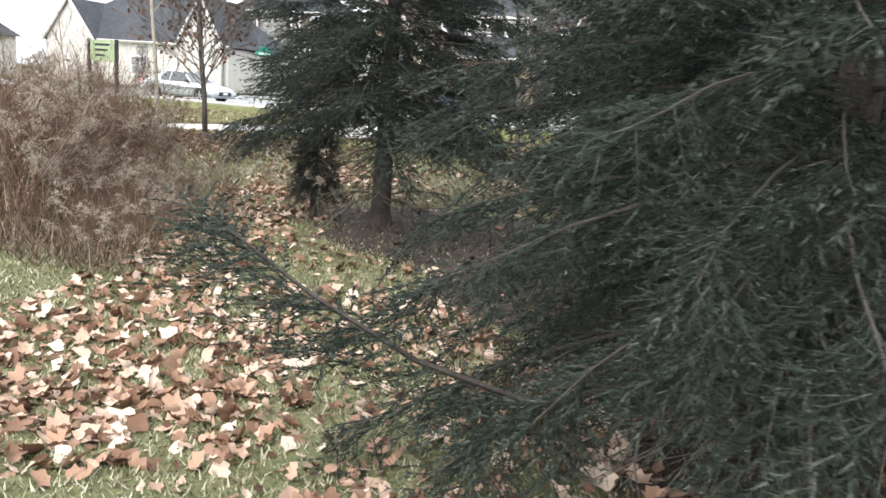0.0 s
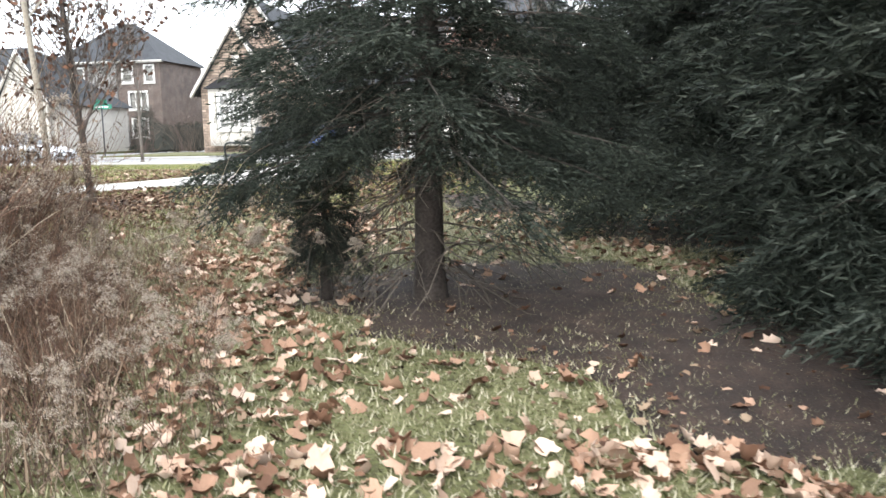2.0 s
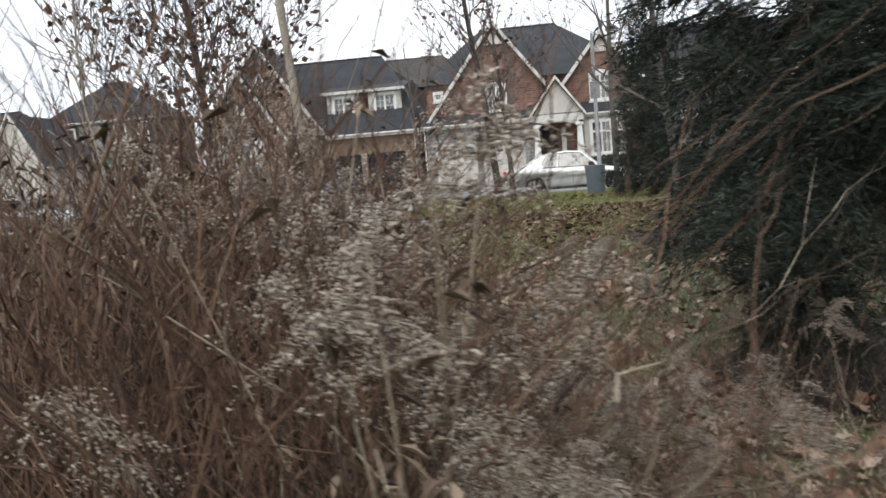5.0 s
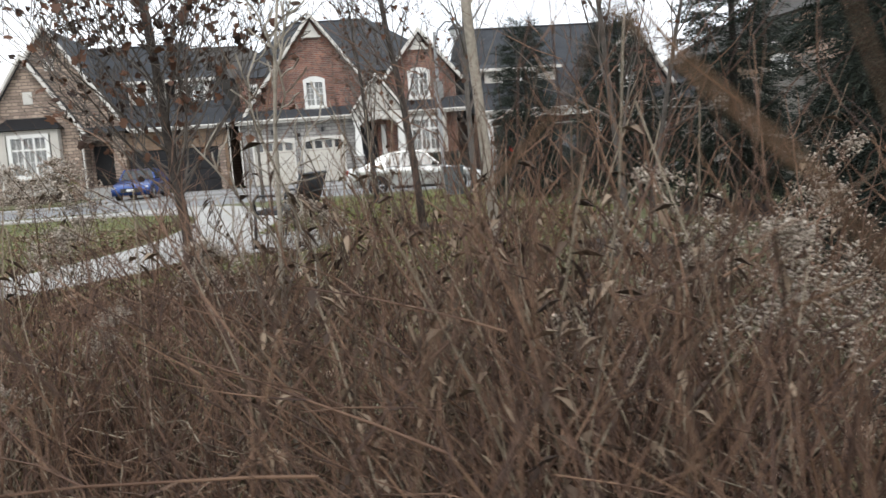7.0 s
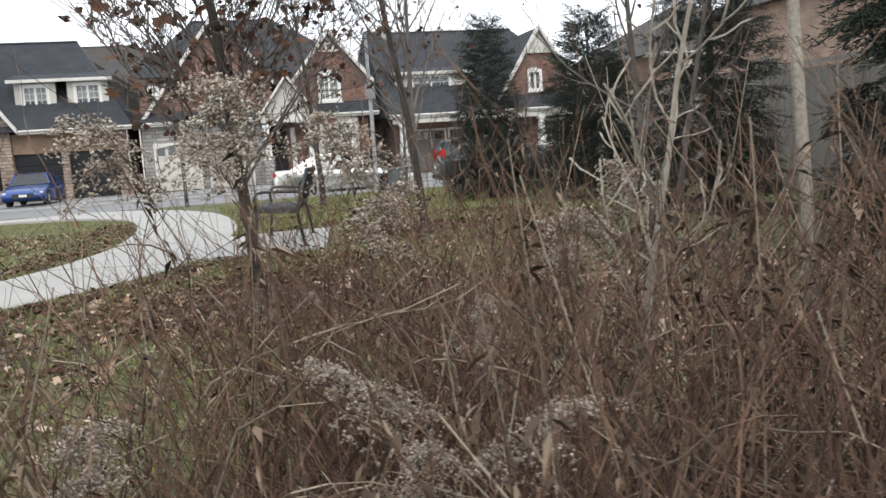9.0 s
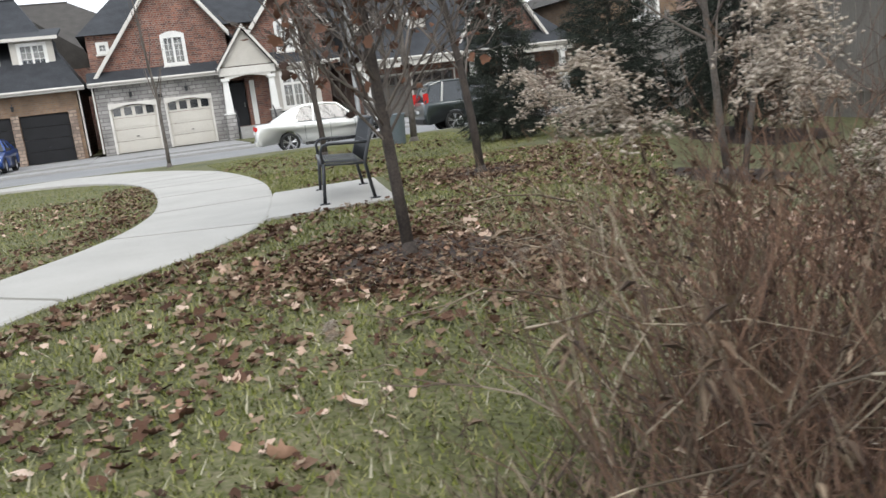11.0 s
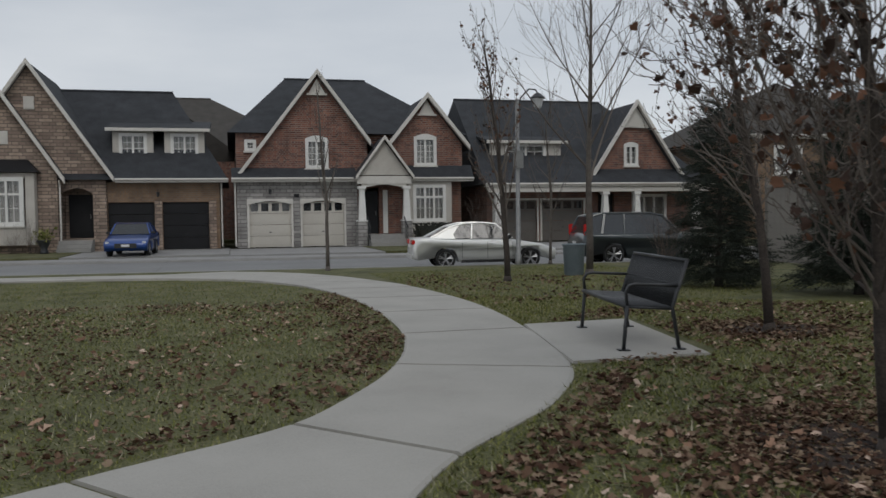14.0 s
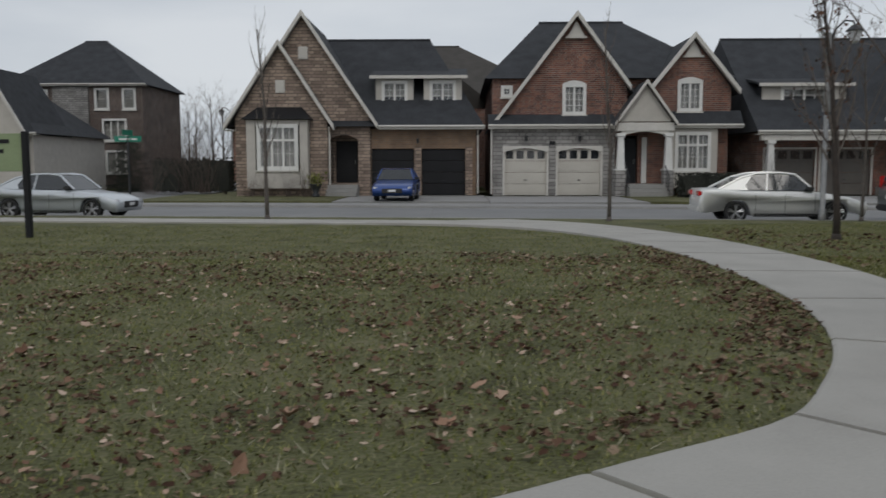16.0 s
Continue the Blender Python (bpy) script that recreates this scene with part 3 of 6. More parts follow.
def hip(house, x0, x1, y0, y1, z0, rx0, rx1, ry, rz, mat, name="roof"):
    g = Geo()
    A, B, C, D = (x0, y0, z0), (x1, y0, z0), (x1, y1, z0), (x0, y1, z0)
    R, S = (rx0, ry, rz), (rx1, ry, rz)
    g.face(A, B, S, R).face(B, C, S).face(C, D, R, S).face(D, A, R).face(D, C, B, A)
    me = g.mesh(name, mat)
    bm = bmesh.new()
    bm.from_mesh(me)
    bmesh.ops.remove_doubles(bm, verts=bm.verts, dist=0.001)
    bmesh.ops.recalc_face_normals(bm, faces=bm.faces)
    bm.to_mesh(me)
    bm.free()
    ridge = part(name, me, house)
    part("ridge_cap", Geo().tube([R, S] if abs(rx0 - rx1) > 0.1 else [R, (rx1 + 0.2, ry, rz)], 0.09, 6).mesh("ridge_cap", mat), ridge)
    return ridge


def dormer(house, x0, x1, y, z0, z1, back, mat, wx0, wx1, wz0, wz1):
    part("dormer", wall_mesh("dormer", M_STUCCO, [(x0, z1), (x1, z1)], y, 0.15, z0, [(wx0, wx1, wz0, wz1)]), house, "pale dormer with a white window")
    part("dormer_cheek", Geo().box(x0, x0 + 0.12, y + 0.152, back, z0, z1).mesh("dormer_cheek", mat), house)
    part("dormer_cheek", Geo().box(x1 - 0.12, x1, y + 0.152, back, z0, z1).mesh("dormer_cheek", mat), house)
    part("dormer_roof", Geo().slab((x0 - 0.3, y - 0.35, z1 + 0.14), (x1 + 0.3, y - 0.35, z1 + 0.14), (x1 + 0.3, back + 1.2, z1 + 0.9), (x0 - 0.3, back + 1.2, z1 + 0.9), 0.12).mesh("dormer_roof", mat), house)
    part("fascia", Geo().box(x0 - 0.3, x1 + 0.3, y - 0.39, y - 0.352, z1 - 0.04, z1 + 0.13).mesh("fascia", M_TRIM, 0.01), house)
    window(house, wx0, wx1, wz0, wz1, y, 2, 3, 2, sill=True)


# the beige stone house
ha = thing("house", (-4.4, 44, -0.1), "beige stone house with steep twin gables and black garage doors", "house")
gA, lA, rA = (-7.02, 9.15), (-10.55, 3.92), (-3.5, 3.92)
part("wall", wall_mesh("wall", M_STONE, [lA, gA, (-3.62, 3.95)], 43.8, 0.3, -0.1, [(-5.72, -4.24, 0.55, 3.05)]), ha, "beige ledge-stone gable wall")
part("wall", wall_mesh("wall", M_STONE, [(-10.45, 3.9), (-8.1, 7.5), (-5.75, 3.9)], 43.2, 0.3, -0.1, [(-9.25, -7.1, 1.2, 3.5)]), ha, "beige ledge-stone gable wall")
part("wall", Geo().box(-10.45, -10.2, 43.51, 43.79, -0.1, 3.9).box(-6.0, -5.76, 43.51, 43.79, -0.1, 3.9).mesh("wall", M_STONE), ha)
part("wall", wall_mesh("wall", M_BRICK_PALE, [(-3.6, 3.35), (1.85, 3.35)], 44.0, 0.3, -0.1, [(-3.58, -1.36, -0.1, 2.33), (-0.97, 1.3, -0.1, 2.33)]), ha, "buff brick garage wall")
for px in (-1.34, 1.32):
    part("pillar", Geo().box(px, px + 0.35, 43.9, 43.995, -0.1, 2.4).mesh("pillar", M_STONE, 0.01), ha, "stone pillar between the garage doors")
shell(ha, -10.45, 1.85, 44.31, 56, -0.1, 3.6, M_STONE)
gable_roof(ha, (-10.85, 3.55), gA, (-3.2, 3.5), 43.55, 51, M_ROOF)
gable_roof(ha, (-10.85, 3.45), (-8.1, 7.6), (-5.4, 3.45), 42.95, 47, M_ROOF)
rake(ha, (-10.9, 3.6), (-7.02, 9.3), (-3.2, 3.6), 43.56)
rake(ha, (-10.95, 3.5), (-8.1, 7.75), (-5.35, 3.5), 42.96)
hip(ha, -10.9, 2.3, 43.4, 57, 3.45, -9.0, -0.7, 50.2, 8.75, M_ROOF)
part("rear_roof", Geo().face((-1.5, 54, 8.9), (3.6, 56, 5.2), (3.6, 62, 5.2), (-1.5, 58, 8.9)).face((-1.5, 54, 8.9), (-3, 54, 5), (3.6, 56, 5.2)).mesh("rear_roof", M_ROOF_BROWN), ha)
eave(ha, -3.15, 2.3, 43.4, 3.5)
for x0, x1, w0, w1 in ((-3.45, -1.45, -3.05, -1.85), (-0.9, 1.12, -0.5, 0.72)):
    dormer(ha, x0, x1, 45.3, 4.55, 6.05, 47.6, M_ROOF, w0, w1, 4.75, 5.85)
for a, b in ((-3.58, -1.36), (-0.97, 1.3)):
    garage_door(ha, a, b, -0.09, 2.32, 44.12, M_BLACK, label="black panelled garage door")
part("bay", Geo().box(-9.75, -9.3, 42.6, 43.19, 0.3, 3.75).box(-7.05, -6.65, 42.6, 43.19, 0.3, 3.75).box(-9.29, -7.06, 42.6, 43.19, 0.3, 1.2).box(-9.29, -7.06, 42.6, 43.19, 3.5, 3.75).mesh("bay", M_STUCCO, 0.01), ha, "pale stucco bay")
window(ha, -9.1, -7.25, 1.35, 3.42, 42.62, 3, 3, 2, trim=0.12)
part("transom", Geo().box(-9.0, -7.3, 42.56, 42.66, 2.68, 2.78).mesh("transom", M_WHITE), ha)
g = Geo()
g.face((-9.95, 42.35, 3.77), (-6.45, 42.35, 3.77), (-7.0, 43.19, 4.4), (-9.3, 43.19, 4.4)).face((-9.95, 42.35, 3.77), (-9.3, 43.19, 4.4), (-9.95, 43.19, 3.77)).face((-6.45, 42.35, 3.77), (-6.45, 43.19, 3.77), (-7.0, 43.19, 4.4)).face((-9.95, 42.35, 3.765), (-9.95, 43.19, 3.765), (-6.45, 43.19, 3.765), (-6.45, 42.35, 3.765))
part("bay_roof", g.mesh("bay_roof", M_BLACK), ha, "dark metal bay roof")
for vx, vz in ((-8.1, 5.45), (-7.02, 7.2)):
    yv = 43.2 if vx < -8 else 43.8
    part("vent", Geo().box(vx - 0.24, vx + 0.24, yv - 0.05, yv - 0.003, vz - 0.32, vz + 0.32).box(vx - 0.19, vx + 0.19, yv - 0.07, yv - 0.05, vz - 0.27, vz + 0.27).mesh("vent", M_TRIM, 0.008), ha)
entry_door(ha, -5.55, -4.4, 0.56, 2.75, 44.9, M_BLACK)
part("porch_wall", Geo().box(-5.9, -5.73, 44.11, 45.2, 0.0, 3.2).box(-4.23, -4.05, 44.11, 45.2, 0.0, 3.2).box(-5.72, -4.24, 44.97, 45.2, 0.0, 3.2).mesh("porch_wall", M_STONE), ha)
g = Geo()
for k in range(8):
    a, b = -5.72 + 1.48 * k / 8, -5.72 + 1.48 * (k + 1) / 8
    za, zb = (2.78 + 0.27 * math.sin(math.pi * (k + j) / 8) for j in (0, 1))
    g.prism([(a, za), (b, zb), (b, 3.06), (a, 3.06)], 43.79, 44.08)
part("arch", g.mesh("arch", M_STONE), ha)
steps(ha, -5.75, -4.2, 42.4, 3, 0.19, 0.32, -0.1, M_KERB)
downpipe(ha, -5.62, 43.1, 0.0, 3.4)
downpipe(ha, 1.95, 43.9, 0.0, 3.3)
wall_lamp(ha, -1.16, 43.88, 2.75)

# the red brick house
hb = thing("house", (8.6, 42.2, -0.1), "red brick and grey stone house with cream garage doors", "house")
part("wall", wall_mesh("wall", M_STONE_GREY, [(2.7, 3.3), (8.75, 3.3)], 42.2, 0.3, -0.1, [(3.18, 5.46, -0.1, 2.35), (5.82, 8.14, -0.1, 2.35)]), hb, "grey ledge-stone garage wall")
part("wall", wall_mesh("wall", M_BRICK, [(2.9, 3.7), (6.8, 8.75), (9.35, 5.3), (9.4, 3.7)], 42.6, 0.3, 3.4, [(6.2, 7.3, 3.95, 5.4)]), hb, "red-brown brick gable wall")
part("wall", wall_mesh("wall", M_BRICK, [(10.6, 5.2), (12.57, 7.7), (14.5, 5.2)], 42.6, 0.3, 3.4, [(11.9, 13.05, 4.1, 5.55)]), hb, "red-brown brick gable wall")
part("wall", wall_mesh("wall", M_BRICK, [(8.76, 3.4), (14.5, 3.4)], 42.9, 0.3, -0.1, [(8.95, 10.0, 0.5, 2.9), (11.75, 13.45, 1.15, 2.98)]), hb, "red-brown brick porch wall")
part("wall", wall_mesh("wall", M_BRICK, [(2.7, 5.75), (4.4, 5.75)], 43.2, 0.3, 3.4, [(3.2, 3.65, 4.9, 5.35)]), hb)
part("wall", wall_mesh("wall", M_BRICK, [(9.0, 5.75), (11.0, 5.75)], 43.4, 0.3, 3.4), hb)
shell(hb, 2.7, 14.5, 43.5, 56, -0.1, 5.75, M_BRICK)
window(hb, 3.22, 3.63, 4.92, 5.33, 43.2, 1, 2, 2)
window(hb, 6.25, 7.25, 4.0, 5.35, 42.6, 2, 4, 2, arch=0.16)
window(hb, 11.95, 13.0, 4.15, 5.5, 42.6, 2, 4, 2, arch=0.16)
gable_roof(hb, (2.55, 3.3), (6.8, 8.75), (9.75, 4.95), 42.35, 50, M_ROOF)
gable_roof(hb, (10.3, 5.0), (12.57, 7.72), (14.9, 5.0), 42.35, 49, M_ROOF)
rake(hb, (2.75, 3.62), (6.8, 8.95), (9.5, 5.35), 42.36)
rake(hb, (10.35, 5.15), (12.57, 7.9), (14.85, 5.15), 42.36)
for cx, cz in ((6.8, 8.1), (12.57, 7.15)):
    part("gable_trim", Geo().prism([(cx - 0.42, cz - 0.35), (cx + 0.42, cz - 0.35), (cx, cz + 0.4)], 42.5, 42.595).box(cx - 0.52, cx + 0.52, 42.44, 42.59, cz - 0.45, cz - 0.355).mesh("gable_trim", M_TRIM), hb)
hip(hb, 2.3, 14.9, 42.9, 57, 5.75, 5.6, 10.4, 49.5, 9.55, M_ROOF)
# the pent roof over garage and bay
part("pent_roof", Geo().slab((2.45, 41.75, 3.4), (8.7, 41.75, 3.4), (8.7, 42.62, 3.95), (2.45, 42.62, 3.95), 0.1).slab((11.35, 42.1, 3.42), (15.0, 42.1, 3.42), (15.0, 42.62, 4.1), (11.35, 42.62, 4.1), 0.1).mesh("pent_roof", M_ROOF), hb)
eave(hb, 2.45, 8.7, 41.76, 3.4)
eave(hb, 11.4, 15.0, 42.1, 3.42)
for a, b in ((3.18, 5.46), (5.82, 8.14)):
    garage_door(hb, a + 0.1, b - 0.1, -0.09, 2.2, 42.36, M_GARAGE_CREAM, 4, label="cream panelled garage door with a row of lights")
    g = Geo().box(a, a + 0.1, 42.16, 42.4, -0.1, 2.05).box(b - 0.1, b, 42.16, 42.4, -0.1, 2.05)
    for k in range(10):
        u0, u1 = k / 10, (k + 1) / 10
        xa, xb = a + (b - a) * u0, a + (b - a) * u1
        za, zb = (2.05 + 0.2 * math.sin(math.pi * u) for u in (u0, u1))
        g.prism([(xa, za), (xb, zb), (xb, 2.36), (xa, 2.36)], 42.17, 42.34)
    part("door_surround", g.mesh("door_surround", M_TRIM), hb)
for lx in (4.32, 6.98):
    wall_lamp(hb, lx, 42.19, 2.75)
g = Geo().box(5.5, 5.78, 42.15, 42.195, 2.42, 2.6)
part("number_plate", g.mesh("number_plate", M_BLACK, 0.004), hb, "small dark house number plate")
# porch
part("porch_gable", Geo().prism([(8.75, 3.5), (11.3, 3.5), (10.0, 5.25)], 41.2, 41.4).mesh("porch_gable", M_STUCCO), hb, "pale stucco porch gable")
gable_roof(hb, (8.5, 3.4), (10.0, 5.4), (11.5, 3.4), 40.95, 43.4, M_ROOF, 0.03, 0.1)
rake(hb, (8.5, 3.45), (10.0, 5.5), (11.5, 3.45), 40.96, 0.2, 0.1)
part("porch_beam", Geo().box(8.6, 11.4, 41.15, 41.5, 3.05, 3.45).mesh("porch_beam", M_TRIM, 0.012), hb)
g = Geo()
for k in range(10):
    u0, u1 = k / 10, (k + 1) / 10
    xa, xb = 8.85 + 2.3 * u0, 8.85 + 2.3 * u1
    za, zb = (2.82 + 0.2 * math.sin(math.pi * u) for u in (u0, u1))
    g.prism([(xa, za), (xb, zb), (xb, 3.06), (xa, 3.06)], 41.2, 41.45)
part("porch_arch", g.mesh("porch_arch", M_TRIM), hb)
column(hb, 8.85, 41.35, -0.1, 2.95, 1.15)
column(hb, 11.15, 41.35, -0.1, 2.95, 1.15)
part("porch_floor", Geo().box(8.6, 11.4, 41.6, 42.88, -0.1, 0.48).mesh("porch_floor", M_KERB, 0.015), hb)
steps(hb, 9.15, 10.95, 40.3, 3, 0.19, 0.3, -0.1, M_KERB)
entry_door(hb, 9.02, 9.95, 0.5, 2.75, 42.98, M_BLACK)
part("sidelight", Geo().box(10.2, 10.45, 42.84, 42.895, 0.5, 2.8).mesh("sidelight", M_WHITE, 0.01), hb)
for rxx in (9.1, 11.0):
    g = Geo().tube([(rxx, 40.3, 0.8), (rxx, 41.2, 1.4)], 0.025, 6)
    for k in range(5):
        g.tube([(rxx, 40.35 + 0.2 * k, 0.1 + 0.1 * k), (rxx, 40.35 + 0.2 * k, 0.83 + 0.13 * k)], 0.012, 5)
    part("railing", g.mesh("railing", M_IRON), hb, "black iron stair railing")
part("bay", Geo().box(11.42, 11.72, 42.3, 42.89, 0.3, 3.2).box(13.48, 13.82, 42.3, 42.89, 0.3, 3.2).box(11.73, 13.47, 42.3, 42.89, 0.3, 1.1).box(11.73, 13.47, 42.3, 42.89, 3.0, 3.2).mesh("bay", M_STUCCO, 0.01), hb, "pale stucco bay")
window(hb, 11.82, 13.4, 1.2, 2.95, 42.32, 3, 3, 2, trim=0.1)
part("transom", Geo().box(11.9, 13.33, 42.26, 42.36, 2.35, 2.45).mesh("transom", M_WHITE), hb)
downpipe(hb, 2.62, 42.1, 0.0, 3.3)

# the porch house with taupe doors
hd = thing("house", (22, 42, -0.1), "brown brick house with long porch and dark roof", "house")
part("wall", wall_mesh("wall", M_BRICK, [(16.0, 3.0), (28.2, 3.0)], 43.0, 0.3, -0.1, [(16.4, 18.9, -0.1, 2.2), (19.2, 21.7, -0.1, 2.2), (22.6, 23.6, 0.3, 2.6), (24.7, 26.9, 0.9, 2.5)]), hd, "brown brick porch wall")
part("wall", wall_mesh("wall", M_BRICK, [(22.1, 3.7), (24.55, 7.4), (27.1, 3.7)], 42.4, 0.3, 3.2, [(23.95, 24.75, 4.1, 5.25)]), hd, "brown brick gable wall")
shell(hd, 16.0, 28.2, 43.31, 56, -0.1, 3.2, M_BRICK)
gable_roof(hd, (21.7, 3.3), (24.55, 7.55), (27.5, 3.3), 42.1, 50, M_ROOF)
rake(hd, (21.75, 3.5), (24.55, 7.75), (27.45, 3.5), 42.11)
part("gable_trim", Geo().prism([(23.65, 6.2), (25.45, 6.2), (24.55, 7.5)], 42.2, 42.395).mesh("gable_trim", M_TRIM), hd)
window(hd, 24.0, 24.7, 4.15, 5.2, 42.4, 2, 3, 1, arch=0.12)
hip(hd, 15.4, 28.9, 41.2, 57, 3.05, 15.8, 25.5, 49.0, 8.5, M_ROOF)
eave(hd, 15.4, 28.9, 41.2, 3.08)
dormer(hd, 16.4, 20.6, 43.6, 4.1, 5.4, 46.0, M_ROOF, 17.4, 19.6, 4.3, 5.3)
for a, b in ((16.4, 18.9), (19.2, 21.7)):
    garage_door(hd, a, b, -0.09, 2.18, 43.1, M_GREY_DOOR, 4, label="taupe panelled garage door")
    part("door_surround", Geo().box(a - 0.1, a, 42.94, 42.99, -0.1, 2.3).box(b, b + 0.1, 42.94, 42.99, -0.1, 2.3).box(a, b, 42.94, 42.99, 2.2, 2.3).mesh("door_surround", M_TRIM), hd)
part("porch_beam", Geo().box(15.6, 28.6, 41.3, 41.6, 2.6, 2.86).mesh("porch_beam", M_TRIM, 0.012), hd)
for cx in (16.1, 22.3, 24.2, 27.9):
    column(hd, cx, 41.45, -0.1, 2.6, 0.95 if cx > 20 else 0.9)
entry_door(hd, 22.65, 23.55, 0.3, 2.5, 43.12, M_BLACK)
window(hd, 24.8, 26.8, 1.0, 2.4, 43.0, 3, 1, 1)
g = Geo().tube([(24.4, 41.45, 1.0), (27.7, 41.45, 1.0)], 0.03, 6).tube([(24.4, 41.45, 0.35), (27.7, 41.45, 0.35)], 0.025, 6)
for k in range(24):
    g.tube([(24.5 + k * 0.137, 41.45, 0.35), (24.5 + k * 0.137, 41.45, 1.0)], 0.012, 4)
part("railing", g.mesh("railing", M_IRON), hd, "black porch railing")
part("porch_floor", Geo().box(22.0, 28.4, 41.2, 42.98, -0.1, 0.3).mesh("porch_floor", M_KERB, 0.015), hd)


def plain_house(x0, x1, y0, y1, z1, ridge, mats, label, wins, roofmat=M_ROOF, gables=()):
    """A simpler house further off: walls with windows, hip roof, cross gables."""
    h = thing("house", ((x0 + x1) / 2, y0, -0.1), label, "house")
    part("wall", wall_mesh("wall", mats, [(x0, z1), (x1, z1)], y0, 0.3, -0.1, [w[:4] for w in wins]), h)
    shell(h, x0, x1, y0 + 0.31, y1, -0.1, z1, mats)
    span = (y1 - y0) / 2
    hip(h, x0 - 0.5, x1 + 0.5, y0 - 0.5, y1 + 0.5, z1, x0 + min(span, (x1 - x0) / 2 - 0.2), x1 - min(span, (x1 - x0) / 2 - 0.2), y0 + span, ridge, roofmat)
    eave(h, x0 - 0.5, x1 + 0.5, y0 - 0.5, z1 + 0.08)
    for w in wins:
        window(h, *w[:4], y0, w[4], 2, 1, trim=0.12)
    for gx0, gx1, base, top in gables:
        part("wall", wall_mesh("wall", M_STUCCO, [(gx0, base), ((gx0 + gx1) / 2, top), (gx1, base)], y0 - 0.8, 0.3, -0.1), h, "pale gable wall")
        gable_roof(h, (gx0 - 0.3, base - 0.2), ((gx0 + gx1) / 2, top), (gx1 + 0.3, base - 0.2), y0 - 1.0, y0 + 6, roofmat)
        rake(h, (gx0 - 0.3, base - 0.1), ((gx0 + gx1) / 2, top + 0.15), (gx1 + 0.3, base - 0.1), y0 - 1.0)
    return h


hc = plain_house(-39.3, -27.2, 75, 85, 9.1, 13.6, M_BRICK_UMBER, "three-storey brown brick corner townhouse with hip roof",
                 [(-37.8, -35.8, 6.9, 8.6, 2), (-34.0, -33.0, 7.3, 8.5, 1), (-31.4, -30.3, 7.0, 8.7, 1), (-28.9, -27.9, 7.0, 8.7, 1), (-30.8, -28.8, 4.2, 6.0, 3), (-34.0, -33.0, 4.4, 5.6, 1), (-30.6, -28.9, 1.3, 3.2, 2), (-37.6, -35.8, 3.2, 5.0, 2)])
part("wall", Geo().box(-35.2, -32.0, 74.8, 74.99, -0.1, 9.0).mesh("wall", M_STONE_GREY), hc, "grey stone bay")
part("wall", Geo().box(-39.4, -35.3, 74.9, 74.99, -0.1, 3.0).box(-31.9, -31.0, 74.9, 74.99, -0.1, 3.6).mesh("wall", M_STONE_GREY), hc)
bungalow = plain_house(-52, -29.5, 60, 72, 4.2, 9.8, M_STUCCO, "pale bungalow with steep blue-grey roof", [(-48, -46, 1.0, 2.8, 2), (-41, -39, 1.0, 2.8, 2), (-35.5, -33.6, 1.0, 2.9, 2)], gables=((-51, -45, 4.2, 8.2), (-34.5, -29.8, 4.4, 8.8)))
bungalow_far = plain_house(-78, -56, 48, 60, 4.0, 9.5, M_STUCCO, "pale bungalow beyond the street corner", [(-74, -71, 1.0, 2.8, 2), (-66, -63, 1.0, 2.8, 2)], gables=((-63, -57, 4.0, 8.0),))
plain_house(30.5, 43, 40, 53, 5.6, 9.6, M_BRICK_PALE, "buff brick house beside the fence", [(32, 33.6, 3.6, 5.0, 2), (35, 37, 0.9, 2.6, 2)], M_ROOF_BROWN, gables=((36, 42, 4.6, 8.4),))
plain_house(25.5, 39, 17, 27, 5.4, 8.6, M_BRICK_PEACH, "peach-coloured brick house behind the board fence", [(27.0, 28.4, 3.2, 4.8, 2), (31, 32.6, 3.2, 4.8, 2), (35.5, 37, 3.2, 4.8, 2)], M_ROOF_BROWN)
plain_house(-12, 8.9, 63, 78.8, 6.2, 11.3, M_BRICK, "brown brick house behind the front row", [(-2, 0, 3.4, 4.8, 2), (6, 8, 3.4, 4.8, 2)], M_ROOF_BROWN)
plain_house(-24, -8, 92, 104, 5.4, 9.6, M_BRICK, "far brown brick house down the side street", [(-21, -19, 3.4, 4.8, 2), (-14, -12, 3.4, 4.8, 2)], M_ROOF_BROWN)


def settle(house, k, cx, cy):
    """Moves a house away from or towards the park by the factor k, its size with it."""
    x, y, z = house.location
    house.location = (cx + k * (x - cx), cy + k * (y - cy), z)
    house.scale = (k, k, k)


settle(hb, 1.028, 2.3, 0.0)
settle(hd, 1.02, 2.3, 0.0)
for h in (hc, bungalow, bungalow_far):
    settle(h, 0.79, 0.94, 0.65)


